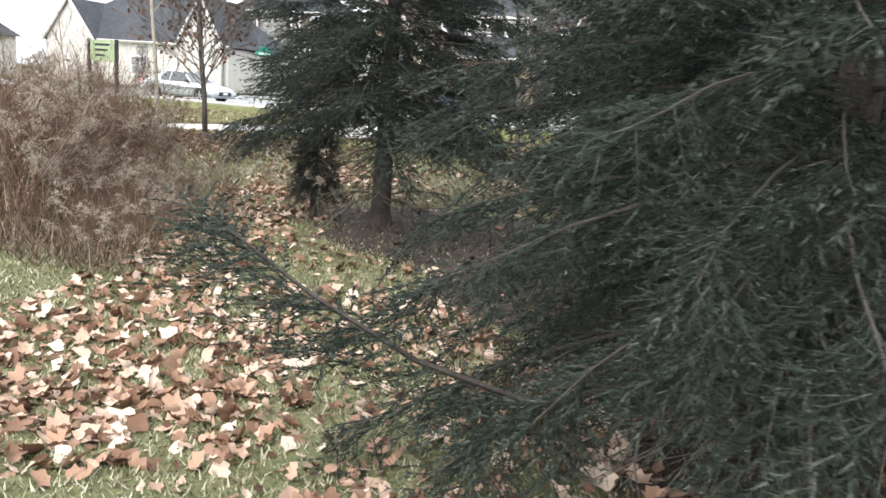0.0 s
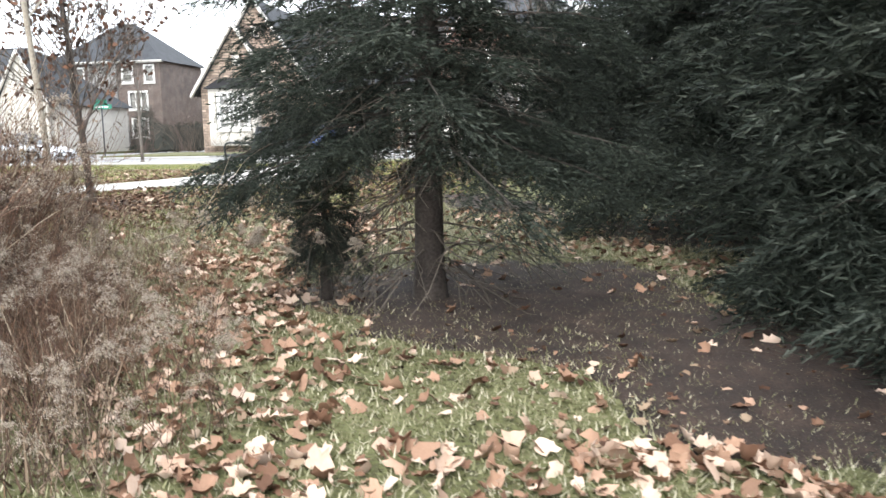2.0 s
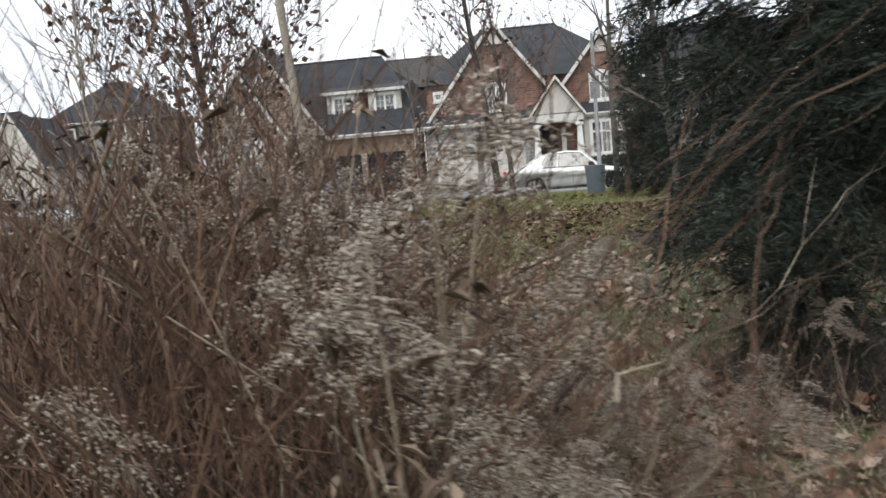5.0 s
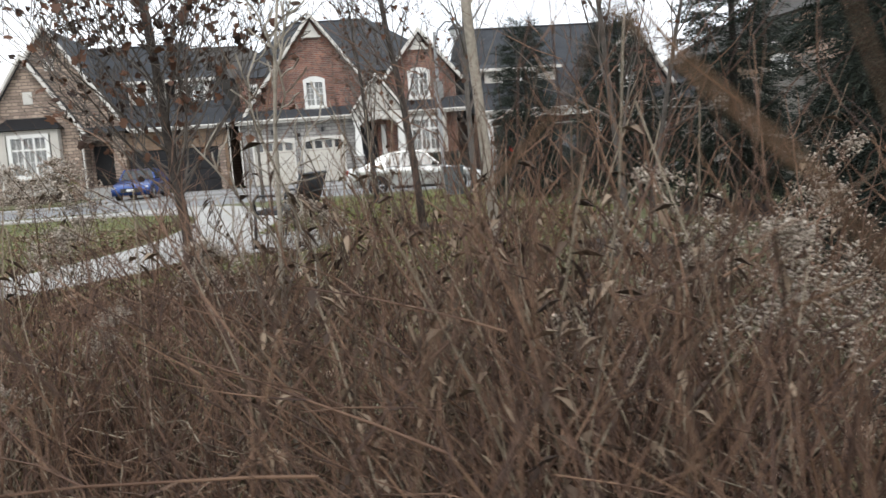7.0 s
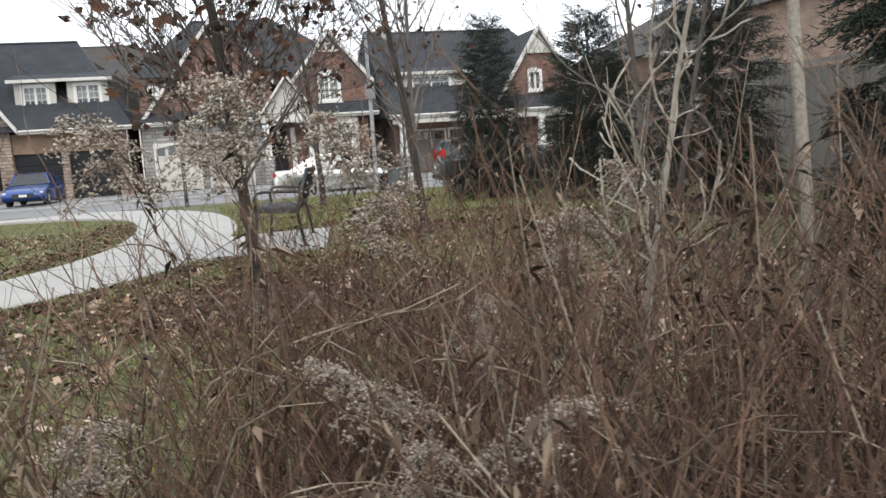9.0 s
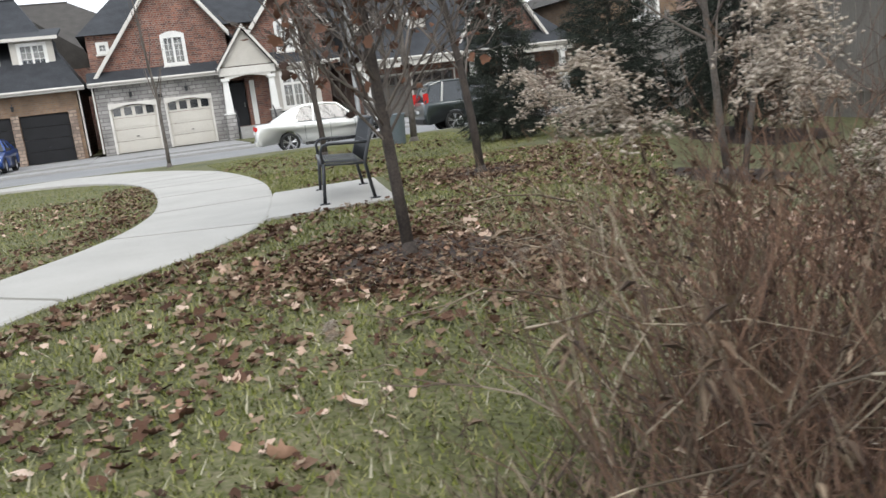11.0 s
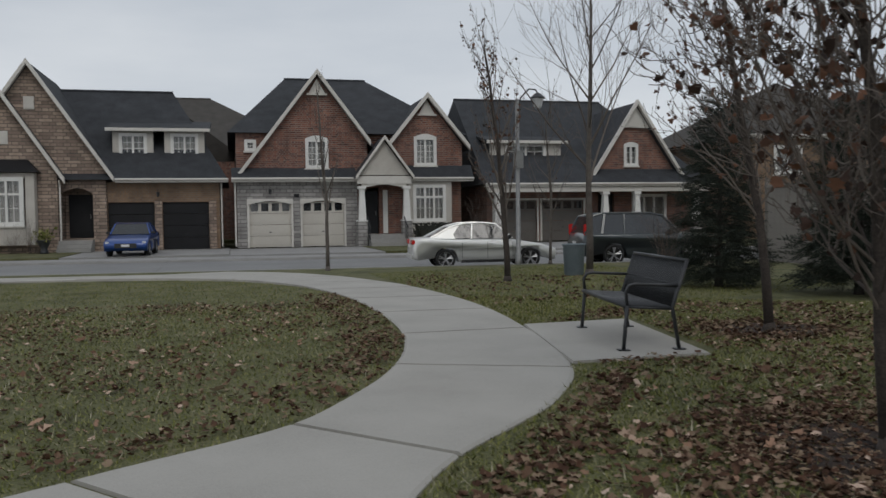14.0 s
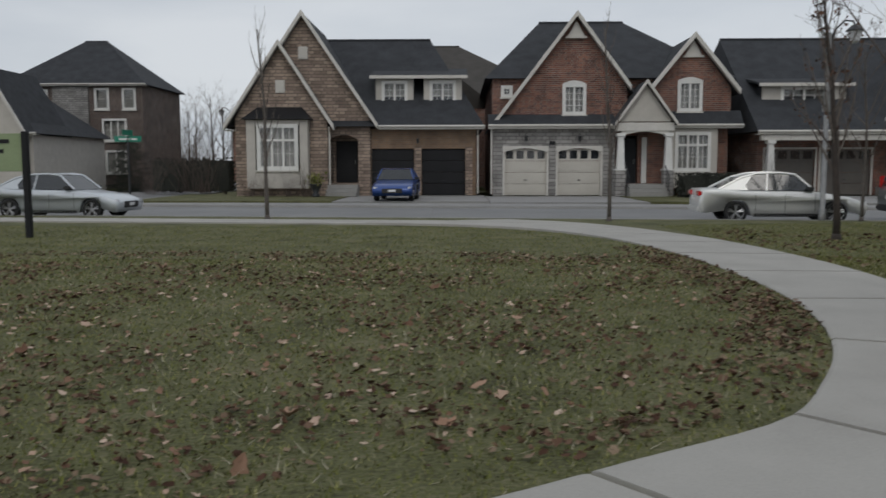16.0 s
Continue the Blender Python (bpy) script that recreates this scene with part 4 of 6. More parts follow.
# ---- the board fence ----
def fence(points, height):
    fe = thing("fence", (*points[0], 0), "tall weathered grey wooden board fence", "fence", kind="structure")
    rnd = random.Random(5)
    shared = [Geo().box(0.0, 0.135 + 0.01 * (k % 2), -0.01, 0.01, 0.0, 1.0).mesh("board", M_FENCE) for k in range(4)]
    for (ax, ay), (bx, by) in zip(points, points[1:]):
        L = math.hypot(bx - ax, by - ay)
        ang = math.atan2(by - ay, bx - ax)
        n = int(L / 0.15)
        for k in range(n):
            x, y = ax + (bx - ax) * k / n, ay + (by - ay) * k / n
            b = new("board", shared[k % 4])
            b.parent = fe
            b.matrix_parent_inverse = Matrix.Translation(-fe.location)
            b.matrix_basis = Matrix.Translation((x, y, gz(x, y) - 0.02)) @ Matrix.Rotation(ang, 4, "Z") @ Matrix.Rotation(radians(rnd.uniform(-0.5, 0.5)), 4, "Y") @ Matrix.Diagonal((1, 1, height + rnd.uniform(-0.03, 0.03), 1))
        for k in range(int(L / 2.4) + 1):
            x, y = ax + (bx - ax) * k * 2.4 / L, ay + (by - ay) * k * 2.4 / L
            part("post", Geo().box(x - 0.05, x + 0.05, y - 0.09, y + 0.01, gz(x, y) - 0.05, height + 0.12).mesh("post", M_FENCE, 0.006), fe)
        dx, dy = -(by - ay) / L * 0.03, (bx - ax) / L * 0.03
        for z in (0.3, height - 0.1):
            g = Geo().slab((ax - dx, ay - dy, z), (bx - dx, by - dy, z), (bx - 2 * dx, by - 2 * dy, z), (ax - 2 * dx, ay - 2 * dy, z), 0.09)
            part("rail", g.mesh("rail", M_FENCE), fe)


fence([(18.9, 22.5), (17.6, 16.5), (16.7, 11.5), (17.2, 4.0)], 2.35)
fence([(17.2, 4.0), (19.0, -4.0)], 2.35)


# ---- cars ----
def car(name, place, turn, paint, label, L=4.62, W=1.78, H=1.44, suv=False, coarse=False):
    """Built with its nose along +x, then turned."""
    c = thing(name, place, label, "car", group="parked cars")
    c.rotation_euler = (0, 0, radians(turn))
    wr = 0.345 if suv else 0.32
    fx, rx = L / 2 - 0.88, -L / 2 + 1.02
    belt = 1.02 if suv else 0.93
    hood = 0.98 if suv else 0.86
    if suv:
        low = [(-L / 2, 0.42), (-L / 2 - 0.02, 0.7), (-L / 2 + 0.06, belt + 0.02), (L / 2 - 1.35, belt), (L / 2 - 0.35, hood - 0.1), (L / 2 - 0.03, hood - 0.32), (L / 2, 0.5), (L / 2 - 0.08, 0.3)]
        roof = [(-L / 2 + 0.06, belt), (-L / 2 + 0.32, H - 0.1), (-L / 2 + 0.7, H), (0.05, H - 0.01), (0.45, H - 0.09), (L / 2 - 1.3, belt)]
    else:
        low = [(-L / 2, 0.4), (-L / 2 - 0.02, 0.62), (-L / 2 + 0.04, belt + 0.05), (-L / 2 + 0.55, belt + 0.07), (-L / 2 + 1.2, belt + 0.02), (L / 2 - 1.5, belt - 0.01), (L / 2 - 0.5, hood - 0.1), (L / 2 - 0.06, hood - 0.26), (L / 2, 0.5), (L / 2 - 0.08, 0.24)]
        roof = [(-L / 2 + 0.55, belt + 0.05), (-L / 2 + 1.15, H - 0.14), (-L / 2 + 1.6, H - 0.02), (-0.05, H), (0.35, H - 0.05), (L / 2 - 1.45, belt)]

    def arch(cx):
        return [(cx + (wr + 0.06) * math.cos(a), wr + (wr + 0.06) * math.sin(a)) for a in np.linspace(0.12, math.pi - 0.12, 12)]

    under = [(L / 2 - 0.1, 0.24)] + [p for p in arch(fx) if True] + [(fx - wr - 0.1, 0.22), (rx + wr + 0.1, 0.22)] + arch(rx) + [(-L / 2 + 0.1, 0.3)]
    outline = low + under[1:]

    def loft(poly, sections):
        """The side outline carried across the width; each section insets it and pulls it in."""
        g = Geo()
        n = len(poly)
        rows = []
        for y, squeeze in sections:
            rows.append(len(g.v))
            for x, z in poly:
                zz = z if z < 0.6 else z - squeeze * (z - 0.6) * 0.35
                g.v.append((x * (1 - 0.035 * squeeze * (abs(x) / (L / 2)) ** 2 * 2), y, zz))
        for p, q in zip(rows, rows[1:]):
            for k in range(n):
                g.f.append((p + k, p + (k + 1) % n, q + (k + 1) % n, q + k))
        g.f.append(tuple(rows[0] + k for k in range(n)))
        g.f.append(tuple(rows[-1] + k for k in reversed(range(n))))
        return g

    h = W / 2
    body = part("body", loft(outline, [(-h, 0.55), (-h * 0.97, 0.12), (-h * 0.8, 0), (0, -0.1), (h * 0.8, 0), (h * 0.97, 0.12), (h, 0.55)]).mesh("body", paint, 0, True), c, world_coords=False)
    # cabin: painted roof on dark glass
    g = Geo()
    n = len(roof)
    tops = []
    for y0, y1 in ((-h * 0.93, -h * 0.72), (h * 0.93, h * 0.72)):
        tops.append(len(g.v))
        for x, z in roof:
            u = (z - belt) / (H - belt)
            g.v.append((x, y0 + (y1 - y0) * max(u, 0), z))
    for k in range(n - 1):
        a, b = tops[0] + k, tops[1] + k
        g.f.append((a, a + 1, b + 1, b))
    g.f.append(tuple(tops[0] + k for k in range(n)))
    g.f.append(tuple(tops[1] + k for k in reversed(range(n))))
    part("glass_cabin", g.mesh("glass_cabin", M_CARGLASS), c, "dark tinted car windows", world_coords=False)
    g = Geo()
    for s in (-1, 1):
        side = []
        for x, z in roof:
            u = max((z - belt) / (H - belt), 0)
            side.append((x, s * (h * 0.93 + (h * 0.72 - h * 0.93) * u + 0.006), z + 0.006))
        for a, b in zip(side, side[1:]):
            g.tube([a, b], 0.035, 5)
        i = 2
        ma = (side[2][0] * 0.55 + side[3][0] * 0.45, side[2][1], H - 0.02)
        g.tube([ma, (ma[0] - 0.05, s * (h * 0.93 + 0.006), belt)], 0.03, 5)
        if not suv:
            # painted rear pillar
            w0, w1 = h * 0.93 + 0.009, h * 0.72 + 0.009
            g.face(*[(x, s * (w0 + (w1 - w0) * max((z - belt) / (H - belt), 0)), z) for x, z in ((-L / 2 + 0.55, belt + 0.05), (-L / 2 + 1.15, H - 0.14), (-L / 2 + 1.5, H - 0.05), (-L / 2 + 1.28, belt + 0.16), (-L / 2 + 1.35, belt + 0.02))])
        if suv:
            g.tube([(side[1][0] + 0.45, side[2][1], H - 0.03), (side[1][0] + 0.3, s * (h * 0.93 + 0.006), belt)], 0.06, 5)
    rz = [k for k in range(n) if roof[k][1] > H - 0.16]
    for a, b in zip(rz, rz[1:]):
        (xa, za), (xb, zb) = roof[a], roof[b]
        ya, yb = (h * (0.93 - 0.21 * (z - belt) / (H - belt)) for z in (za, zb))
        g.face((xa, -ya, za + 0.012), (xb, -yb, zb + 0.012), (xb, yb, zb + 0.012), (xa, ya, za + 0.012))
        g.face((xa, -ya, za + 0.004), (xa, ya, za + 0.004), (xb, yb, zb + 0.004), (xb, -yb, zb + 0.004))
    part("roof", g.mesh("roof", paint), c, world_coords=False)
    for s in (-1, 1):
        for wx in (fx, rx):
            g = Geo()
            prof = [(wr - 0.09, 0.10), (wr - 0.02, 0.105), (wr, 0.07), (wr, -0.07), (wr - 0.02, -0.105), (wr - 0.09, -0.10)]
            rings = []
            for k in range(24):
                a = 2 * math.pi * k / 24
                rings.append(len(g.v))
                g.v += [(wx + r * math.cos(a), s * (h - 0.11) + y, wr + r * math.sin(a)) for r, y in prof]
            for k in range(24):
                p, q = rings[k], rings[(k + 1) % 24]
                for j in range(6):
                    g.f.append((p + j, p + (j + 1) % 6, q + (j + 1) % 6, q + j))
            w = part("wheel", g.mesh("tyre", M_TYRE, 0, True), c, "black tyre on alloy rim", world_coords=False)
            r = Geo().tube([(wx, s * (h - 0.045), wr), (wx, s * (h - 0.03), wr)], 0.06, 10)
            for k in range(5):
                a = 2 * math.pi * k / 5 + 0.3
                for d in (-0.16, 0.16):
                    r.tube([(wx + 0.04 * math.cos(a), s * (h - 0.04), wr + 0.04 * math.sin(a)), (wx + (wr - 0.08) * math.cos(a + d), s * (h - 0.035), wr + (wr - 0.08) * math.sin(a + d))], 0.02, 5)
            pts = [(wx + (wr - 0.085) * math.cos(2 * math.pi * k / 20), s * (h - 0.04), wr + (wr - 0.085) * math.sin(2 * math.pi * k / 20)) for k in range(21)]
            r.tube(pts, 0.016, 5, False)
            part("rim", r.mesh("rim", M_RIM), w, "silver alloy rim", world_coords=False)
            d = Geo().tube([(wx, s * (h - 0.18), wr), (wx, s * (h - 0.1), wr)], wr - 0.1, 20)
            part("brake_disc", d.mesh("brake_disc", M_PLASTIC), w, world_coords=False)
        part("headlight", Geo().box(L / 2 - 0.42, L / 2 - 0.04, s * h * 0.93 - 0.16 * (s > 0), s * h * 0.93 + 0.16 * (s < 0), hood - 0.36, hood - 0.22).mesh("headlight", M_LAMPWHITE, 0.02), c, "clear headlight", world_coords=False)
        if suv:
            part("taillight", Geo().box(-L / 2 + 0.03, -L / 2 + 0.2, s * h * 0.93 - 0.07 * (s > 0), s * h * 0.93 + 0.07 * (s < 0), belt - 0.04, H - 0.34).mesh("taillight", M_LAMPRED, 0.02), c, "tall red tail light", world_coords=False)
        else:
            part("taillight", Geo().box(-L / 2 - 0.035, -L / 2 + 0.3, s * h * 0.98 - 0.42 * (s > 0), s * h * 0.98 + 0.42 * (s < 0), belt - 0.14, belt + 0.0).mesh("taillight", M_LAMPRED, 0.02), c, "red tail light", world_coords=False)
        for dx in ((-L / 2 + 1.55, 0.05, L / 2 - 1.45) if not suv else (-0.95, 0.1, L / 2 - 1.4)):
            part("door_seam", Geo().box(dx - 0.005, dx + 0.005, s * (h + 0.0005) - 0.003, s * (h + 0.0005) + 0.003, 0.36 if abs(dx - rx) > 0.5 else 0.72, belt - 0.1).mesh("door_seam", M_PLASTIC), c, "dark gap round a door", world_coords=False)
        part("mirror", Geo().box(L / 2 - 1.72, L / 2 - 1.52, s * h * 0.95, s * (h + 0.14), belt - 0.0, belt + 0.12).mesh("mirror", M_PLASTIC, 0.03), c, world_coords=False)
        for hx in ((-0.95, 0.12) if not suv else (-0.9, 0.2)):
            part("handle", Geo().box(hx - 0.1, hx + 0.1, s * (h + 0.004) - 0.015, s * (h + 0.004) + 0.015, belt - 0.16, belt - 0.13).mesh("handle", paint, 0.006), c, world_coords=False)
        part("sill", Geo().box(rx + wr + 0.15, fx - wr - 0.15, s * (h - 0.02) - 0.02, s * (h - 0.02) + 0.02, 0.2, 0.3).mesh("sill", M_PLASTIC, 0.008), c, world_coords=False)
    part("grille", Geo().box(L / 2 - 0.05, L / 2 + 0.015, -h * 0.5, h * 0.5, 0.36, 0.56).mesh("grille", M_PLASTIC, 0.01), c, "black front grille", world_coords=False)
    part("number_plate", Geo().box(L / 2 + 0.012, L / 2 + 0.03, -0.16, 0.16, 0.42, 0.52).mesh("number_plate", M_PLATE, 0.004), c, world_coords=False)
    part("number_plate", Geo().box(-L / 2 - 0.05, -L / 2 - 0.02, -0.16, 0.16, 0.68, 0.78).mesh("number_plate", M_PLATE, 0.004), c, world_coords=False)
    part("bumper", Geo().box(-L / 2 - 0.06, -L / 2 + 0.12, -h * 0.9, h * 0.9, 0.32, 0.5).mesh("bumper", M_PLASTIC if suv else paint, 0.04), c, world_coords=False)
    return c


car("parked_car", (10.25, 25.25, -0.25), -6, car_paint("silver_paint", (0.74, 0.74, 0.72)), "silver sedan parked along the kerb")
car("parked_car", (-11.9, 27.4, -0.25), -5, car_paint("pale_blue_silver_paint", (0.55, 0.58, 0.61)), "pale silver sedan parked near the park sign", L=4.65, H=1.42)
car("parked_car", (15.7, 24.75, -0.25), -6, car_paint("dark_green_grey_paint", (0.035, 0.045, 0.048)), "dark grey sport utility car parked at the kerb", L=4.55, W=1.82, H=1.68, suv=True)
car("parked_car", (-1.85, 38.6, -0.11), -92, car_paint("deep_blue_paint", (0.012, 0.055, 0.24)), "deep blue car parked nose-out on the driveway", L=4.3, W=1.76, H=1.42)


# ---- the bench ----
def bench():
    b = thing("bench", (6.92, 7.92, 0.03), "black slatted steel park bench with looped armrests", "bench")
    b.rotation_euler = (0, 0, radians(80))
    ln, back = 1.76, 0.60
    # along x: length; the seat faces +y
    g = Geo()
    for x in (-ln / 2, -0.3, 0.3, ln / 2):
        g.tube([(x, 0.47, 0.445), (x, 0.0, 0.415)], 0.014, 6)
    g.tube([(-ln / 2, 0.485, 0.455), (ln / 2, 0.485, 0.455)], 0.026, 8)
    seat = part("seat", g.mesh("seat", M_IRON, 0, True), b, world_coords=False)
    slat = Geo().tube([(-ln / 2, 0, 0), (ln / 2, 0, 0)], 0.0095, 6).mesh("slat", M_IRON, 0, True)
    for k in range(15):
        part("slat", slat, seat, world_coords=False).location = (0, 0.46 - k * 0.031, 0.46 - 0.03 * (k / 15))
    g = Geo()
    n = 54
    g.tube([(-ln / 2, -0.155, 0.905), (ln / 2, -0.155, 0.905)], 0.022, 8)
    g.tube([(-ln / 2, -0.075, 0.655), (ln / 2, -0.075, 0.655)], 0.011, 6)
    rest = part("backrest", g.mesh("backrest", M_IRON, 0, True), b, world_coords=False)
    rod = Geo().tube([(0, 0.0, 0.43), (0, -0.06, 0.62), (0, -0.15, 0.9)], 0.0085, 5).mesh("rod", M_IRON, 0, True)
    for k in range(n + 1):
        part("rod", rod, rest, world_coords=False).location = (-ln / 2 + 0.02 + (ln - 0.04) * k / n, 0, 0)
    for x in (-ln / 2, ln / 2):
        for pts in ([(x, 0.47, 0.46), (x, 0.51, 0.0)], [(x, -0.155, 0.905), (x, 0.0, 0.43), (x, -0.07, 0.0)]):
            leg = part("leg", Geo().tube(pts, 0.021, 8).mesh("leg", M_IRON, 0, True), b, world_coords=False)
            fx, fy = pts[-1][0], pts[-1][1]
            part("foot", Geo().box(fx - 0.05, fx + 0.05, fy - 0.06, fy + 0.06, 0.0, 0.012).mesh("foot", M_IRON, 0.004), leg, world_coords=False)
        arm = [(x, 0.47, 0.46), (x, 0.485, 0.6), (x, 0.45, 0.66), (x, 0.38, 0.675), (x, 0.1, 0.66), (x, -0.07, 0.65)]
        part("armrest", Geo().tube(arm, 0.018, 8).mesh("armrest", M_IRON, 0, True), b, world_coords=False)
    return b


bench()


# ---- bare trees ----
def grow(rnd, g_thick, g_thin, tips, start, direction, length, radius, level, p):
    """One limb and its own limbs in turn."""
    pts, rad = [Vector(start)], [radius]
    d = Vector(direction).normalized()
    n = p["segs"] if level else p["segs"] + 3
    for k in range(n):
        d = (d + Vector((rnd.gauss(0, 1), rnd.gauss(0, 1), rnd.gauss(0, 0.6))) * p["wobble"] * (0.35 if level == 0 else 1) + Vector((0, 0, p["rise"] if level else 0.04))).normalized()
        pts.append(pts[-1] + d * (length / n))
        rad.append(radius * (1 - (0.82 if level else 0.72) * (k + 1) / n))
    (g_thick if level == 0 else g_thin).tube(pts, [max(r, p["least"]) for r in rad], 9 if level == 0 else (5 if level == 1 else 3), level == 0)
    tips += pts[1:] if level >= 1 else []
    if level >= p["levels"]:
        return
    m = p["limbs"][level]
    for k in range(m):
        u = p["bare"] + (1 - p["bare"]) * ((k + rnd.random()) / m) ** p["low"] if level == 0 else 0.15 + 0.85 * (k + rnd.random()) / m
        i = min(int(u * n), n - 1)
        f = u * n - i
        q = pts[i].lerp(pts[i + 1], f)
        r = rad[i] * (1 - f) + rad[i + 1] * f
        ax = (pts[i + 1] - pts[i]).normalized()
        az = rnd.uniform(0, 2 * math.pi) if level else k * 2.4 + rnd.uniform(-0.4, 0.4)
        side = Matrix.Rotation(az, 3, ax) @ ax.orthogonal().normalized()
        sp = radians(p["spread"] * rnd.uniform(0.7, 1.3))
        grow(rnd, g_thick, g_thin, tips, q, ax * math.cos(sp) + side * math.sin(sp), length * p["ratio"] * (1.05 - 0.55 * u if level == 0 else rnd.uniform(0.6, 1)), r * p["slim"], level + 1, p)


LEAF_OUT = [(0, -0.5), (0.2, -0.46), (0.45, -0.32), (0.37, -0.1), (0.52, 0.1), (0.36, 0.2), (0.24, 0.38), (0, 0.52), (-0.22, 0.36), (-0.36, 0.18), (-0.5, 0.08), (-0.38, -0.12), (-0.44, -0.33), (-0.18, -0.46)]


def leaf_cloud(name, mat, places, sizes, ups, seed, curl=0.9):
    """Lobed, curled leaves at the places given, all in one mesh. ups: 0 lying flat to 1 hanging anyhow."""
    rs = np.random.RandomState(seed)
    n, k = len(places), len(LEAF_OUT)
    base = np.array([(x, y, 0) for x, y in LEAF_OUT])
    V = np.zeros((n, k + 1, 3))
    c = rs.uniform(-curl, curl, (n, 1)) + 0.25
    V[:, :k, :2] = base[None, :, :2] * rs.uniform(0.6, 1.2, (n, k, 1)) * np.stack([rs.uniform(0.55, 1.1, n), rs.uniform(0.75, 1.15, n)], 1)[:, None, :]
    V[:, :k, 2] = c * (base[None, :, 0] ** 2 + 0.7 * base[None, :, 1] ** 2) * 1.6 + rs.uniform(-0.06, 0.06, (n, k))
    V *= np.asarray(sizes)[:, None, None]
    rz = rs.uniform(0, 2 * np.pi, n)
    tilt = rs.normal(0, 1, (n, 2)) * (0.34 + 1.1 * np.asarray(ups)[:, None])
    for a, (i, j) in ((rz, (0, 1)), (tilt[:, 0], (1, 2)), (tilt[:, 1], (0, 2))):
        ca, sa = np.cos(a)[:, None], np.sin(a)[:, None]
        p, q = V[:, :, i].copy(), V[:, :, j].copy()
        V[:, :, i], V[:, :, j] = p * ca - q * sa, p * sa + q * ca
    V += np.asarray(places)[:, None, :]
    idx = np.arange(k)
    F = np.stack([np.full(k, k), idx, (idx + 1) % k], 1)
    F = (F[None] + (np.arange(n) * (k + 1))[:, None, None]).reshape(-1, 3)
    return raw_mesh(name, V.reshape(-1, 3), F, mat)


def bare_tree(place, height, radius, seed, label, bark=None, leaves=0, leaf_size=0.06, lean=(0, 0), **over):
    p = dict(segs=5, wobble=0.10, rise=0.10, levels=3, limbs=(14, 6, 4), bare=0.28, spread=42, ratio=0.42, least=0.0035, low=1.0, slim=0.5)
    p.update(over)
    rnd = random.Random(seed)
    x, y = place
    z = gz(x, y)
    t = thing("tree", (x, y, z), label, "tree", group="saplings beside the street" if "sapling beside" in label else "")
    thick, thin, tips = Geo(), Geo(), []
    thick.tube([(x, y, z - 0.05), (x, y, z + 0.03), (x, y, z + 0.12)], [radius * 1.7, radius * 1.35, radius * 1.05], 9)
    grow(rnd, thick, thin, tips, (x, y, z), (lean[0], lean[1], 1), height, radius, 0, p)
    part("trunk", thick.mesh("trunk", bark or M_BARK_GREY, 0, True), t)
    me = bpy.data.meshes.new("crown")
    me.from_pydata(thin.v, [], thin.f)
    me.materials.append(M_TWIG if bark is not M_BARK_PALE else M_BARK_PALE)
    part("crown", me, t, "bare branches and twigs")
    if leaves:
        pick = [tips[rnd.randrange(len(tips))] for _ in range(leaves)]
        pl = [(q.x + rnd.gauss(0, 0.03), q.y + rnd.gauss(0, 0.03), q.z - 0.04) for q in pick]
        part("dead_foliage", leaf_cloud("dead_foliage", M_BROWNLEAF, pl, [leaf_size * rnd.uniform(0.6, 1.3) for _ in pl], [1.0] * len(pl), seed), t, "few withered brown leaves still hanging")
    return t


bare_tree((6.09, 3.43), 5.4, 0.047, 11, "young bare park tree with ascending branches and few brown leaves", M_BARK, 1900, 0.075, bare=0.15, spread=46, limbs=(66, 11, 6), rise=0.13, ratio=0.36, wobble=0.15, low=1.4, slim=0.28)
bare_tree((8.55, 7.95), 5.4, 0.06, 12, "young bare park tree with dark trunk in a leaf ring", M_BARK, 500, 0.07, bare=0.22, spread=40, limbs=(40, 8, 4), rise=0.13, wobble=0.14, ratio=0.36, slim=0.3)
bare_tree((8.4, 17.1), 5.3, 0.075, 13, "young bare street tree with clinging leaves", M_BARK, 260, 0.075, bare=0.2, spread=28, limbs=(22, 6, 4), rise=0.15, ratio=0.36)
bare_tree((11.2, 18.9), 7.0, 0.095, 14, "bare street tree with vase-shaped crown", M_BARK_GREY, 0, bare=0.3, spread=38, limbs=(13, 7, 5), rise=0.12, ratio=0.62, wobble=0.06)
bare_tree((5.1, 23.6), 5.2, 0.06, 15, "slim bare sapling beside the street", M_BARK_GREY, 0, bare=0.3, spread=24, limbs=(14, 4, 2), rise=0.2, ratio=0.3, levels=2)
bare_tree((-4.6, 24.6), 5.4, 0.065, 16, "slim bare sapling beside the street", M_BARK_GREY, 0, bare=0.3, spread=24, limbs=(14, 4, 2), rise=0.2, ratio=0.3, levels=2)
bare_tree((8.05, -0.2), 6.2, 0.028, 17, "tall pale-barked bare tree in the brush", M_BARK_PALE, 160, 0.06, bare=0.28, spread=42, limbs=(14, 7, 4), rise=0.12, ratio=0.34, slim=0.34)
bare_tree((10.85, 5.9), 4.6, 0.05, 18, "small twin-stemmed bare tree", M_BARK_GREY, 60, 0.06, lean=(-0.12, 0), bare=0.25, limbs=(14, 6, 3))
bare_tree((11.0, 5.8), 4.2, 0.04, 19, "small twin-stemmed bare tree", M_BARK_GREY, 40, 0.06, lean=(0.2, 0.05), bare=0.25, limbs=(12, 6, 3))
bare_tree((7.05, -0.5), 2.1, 0.016, 20, "pale forked sapling in the brush", M_BARK_PALE, 0, bare=0.3, spread=48, limbs=(12, 6, 2), rise=0.09, ratio=0.32, levels=2, wobble=0.2, slim=0.5)
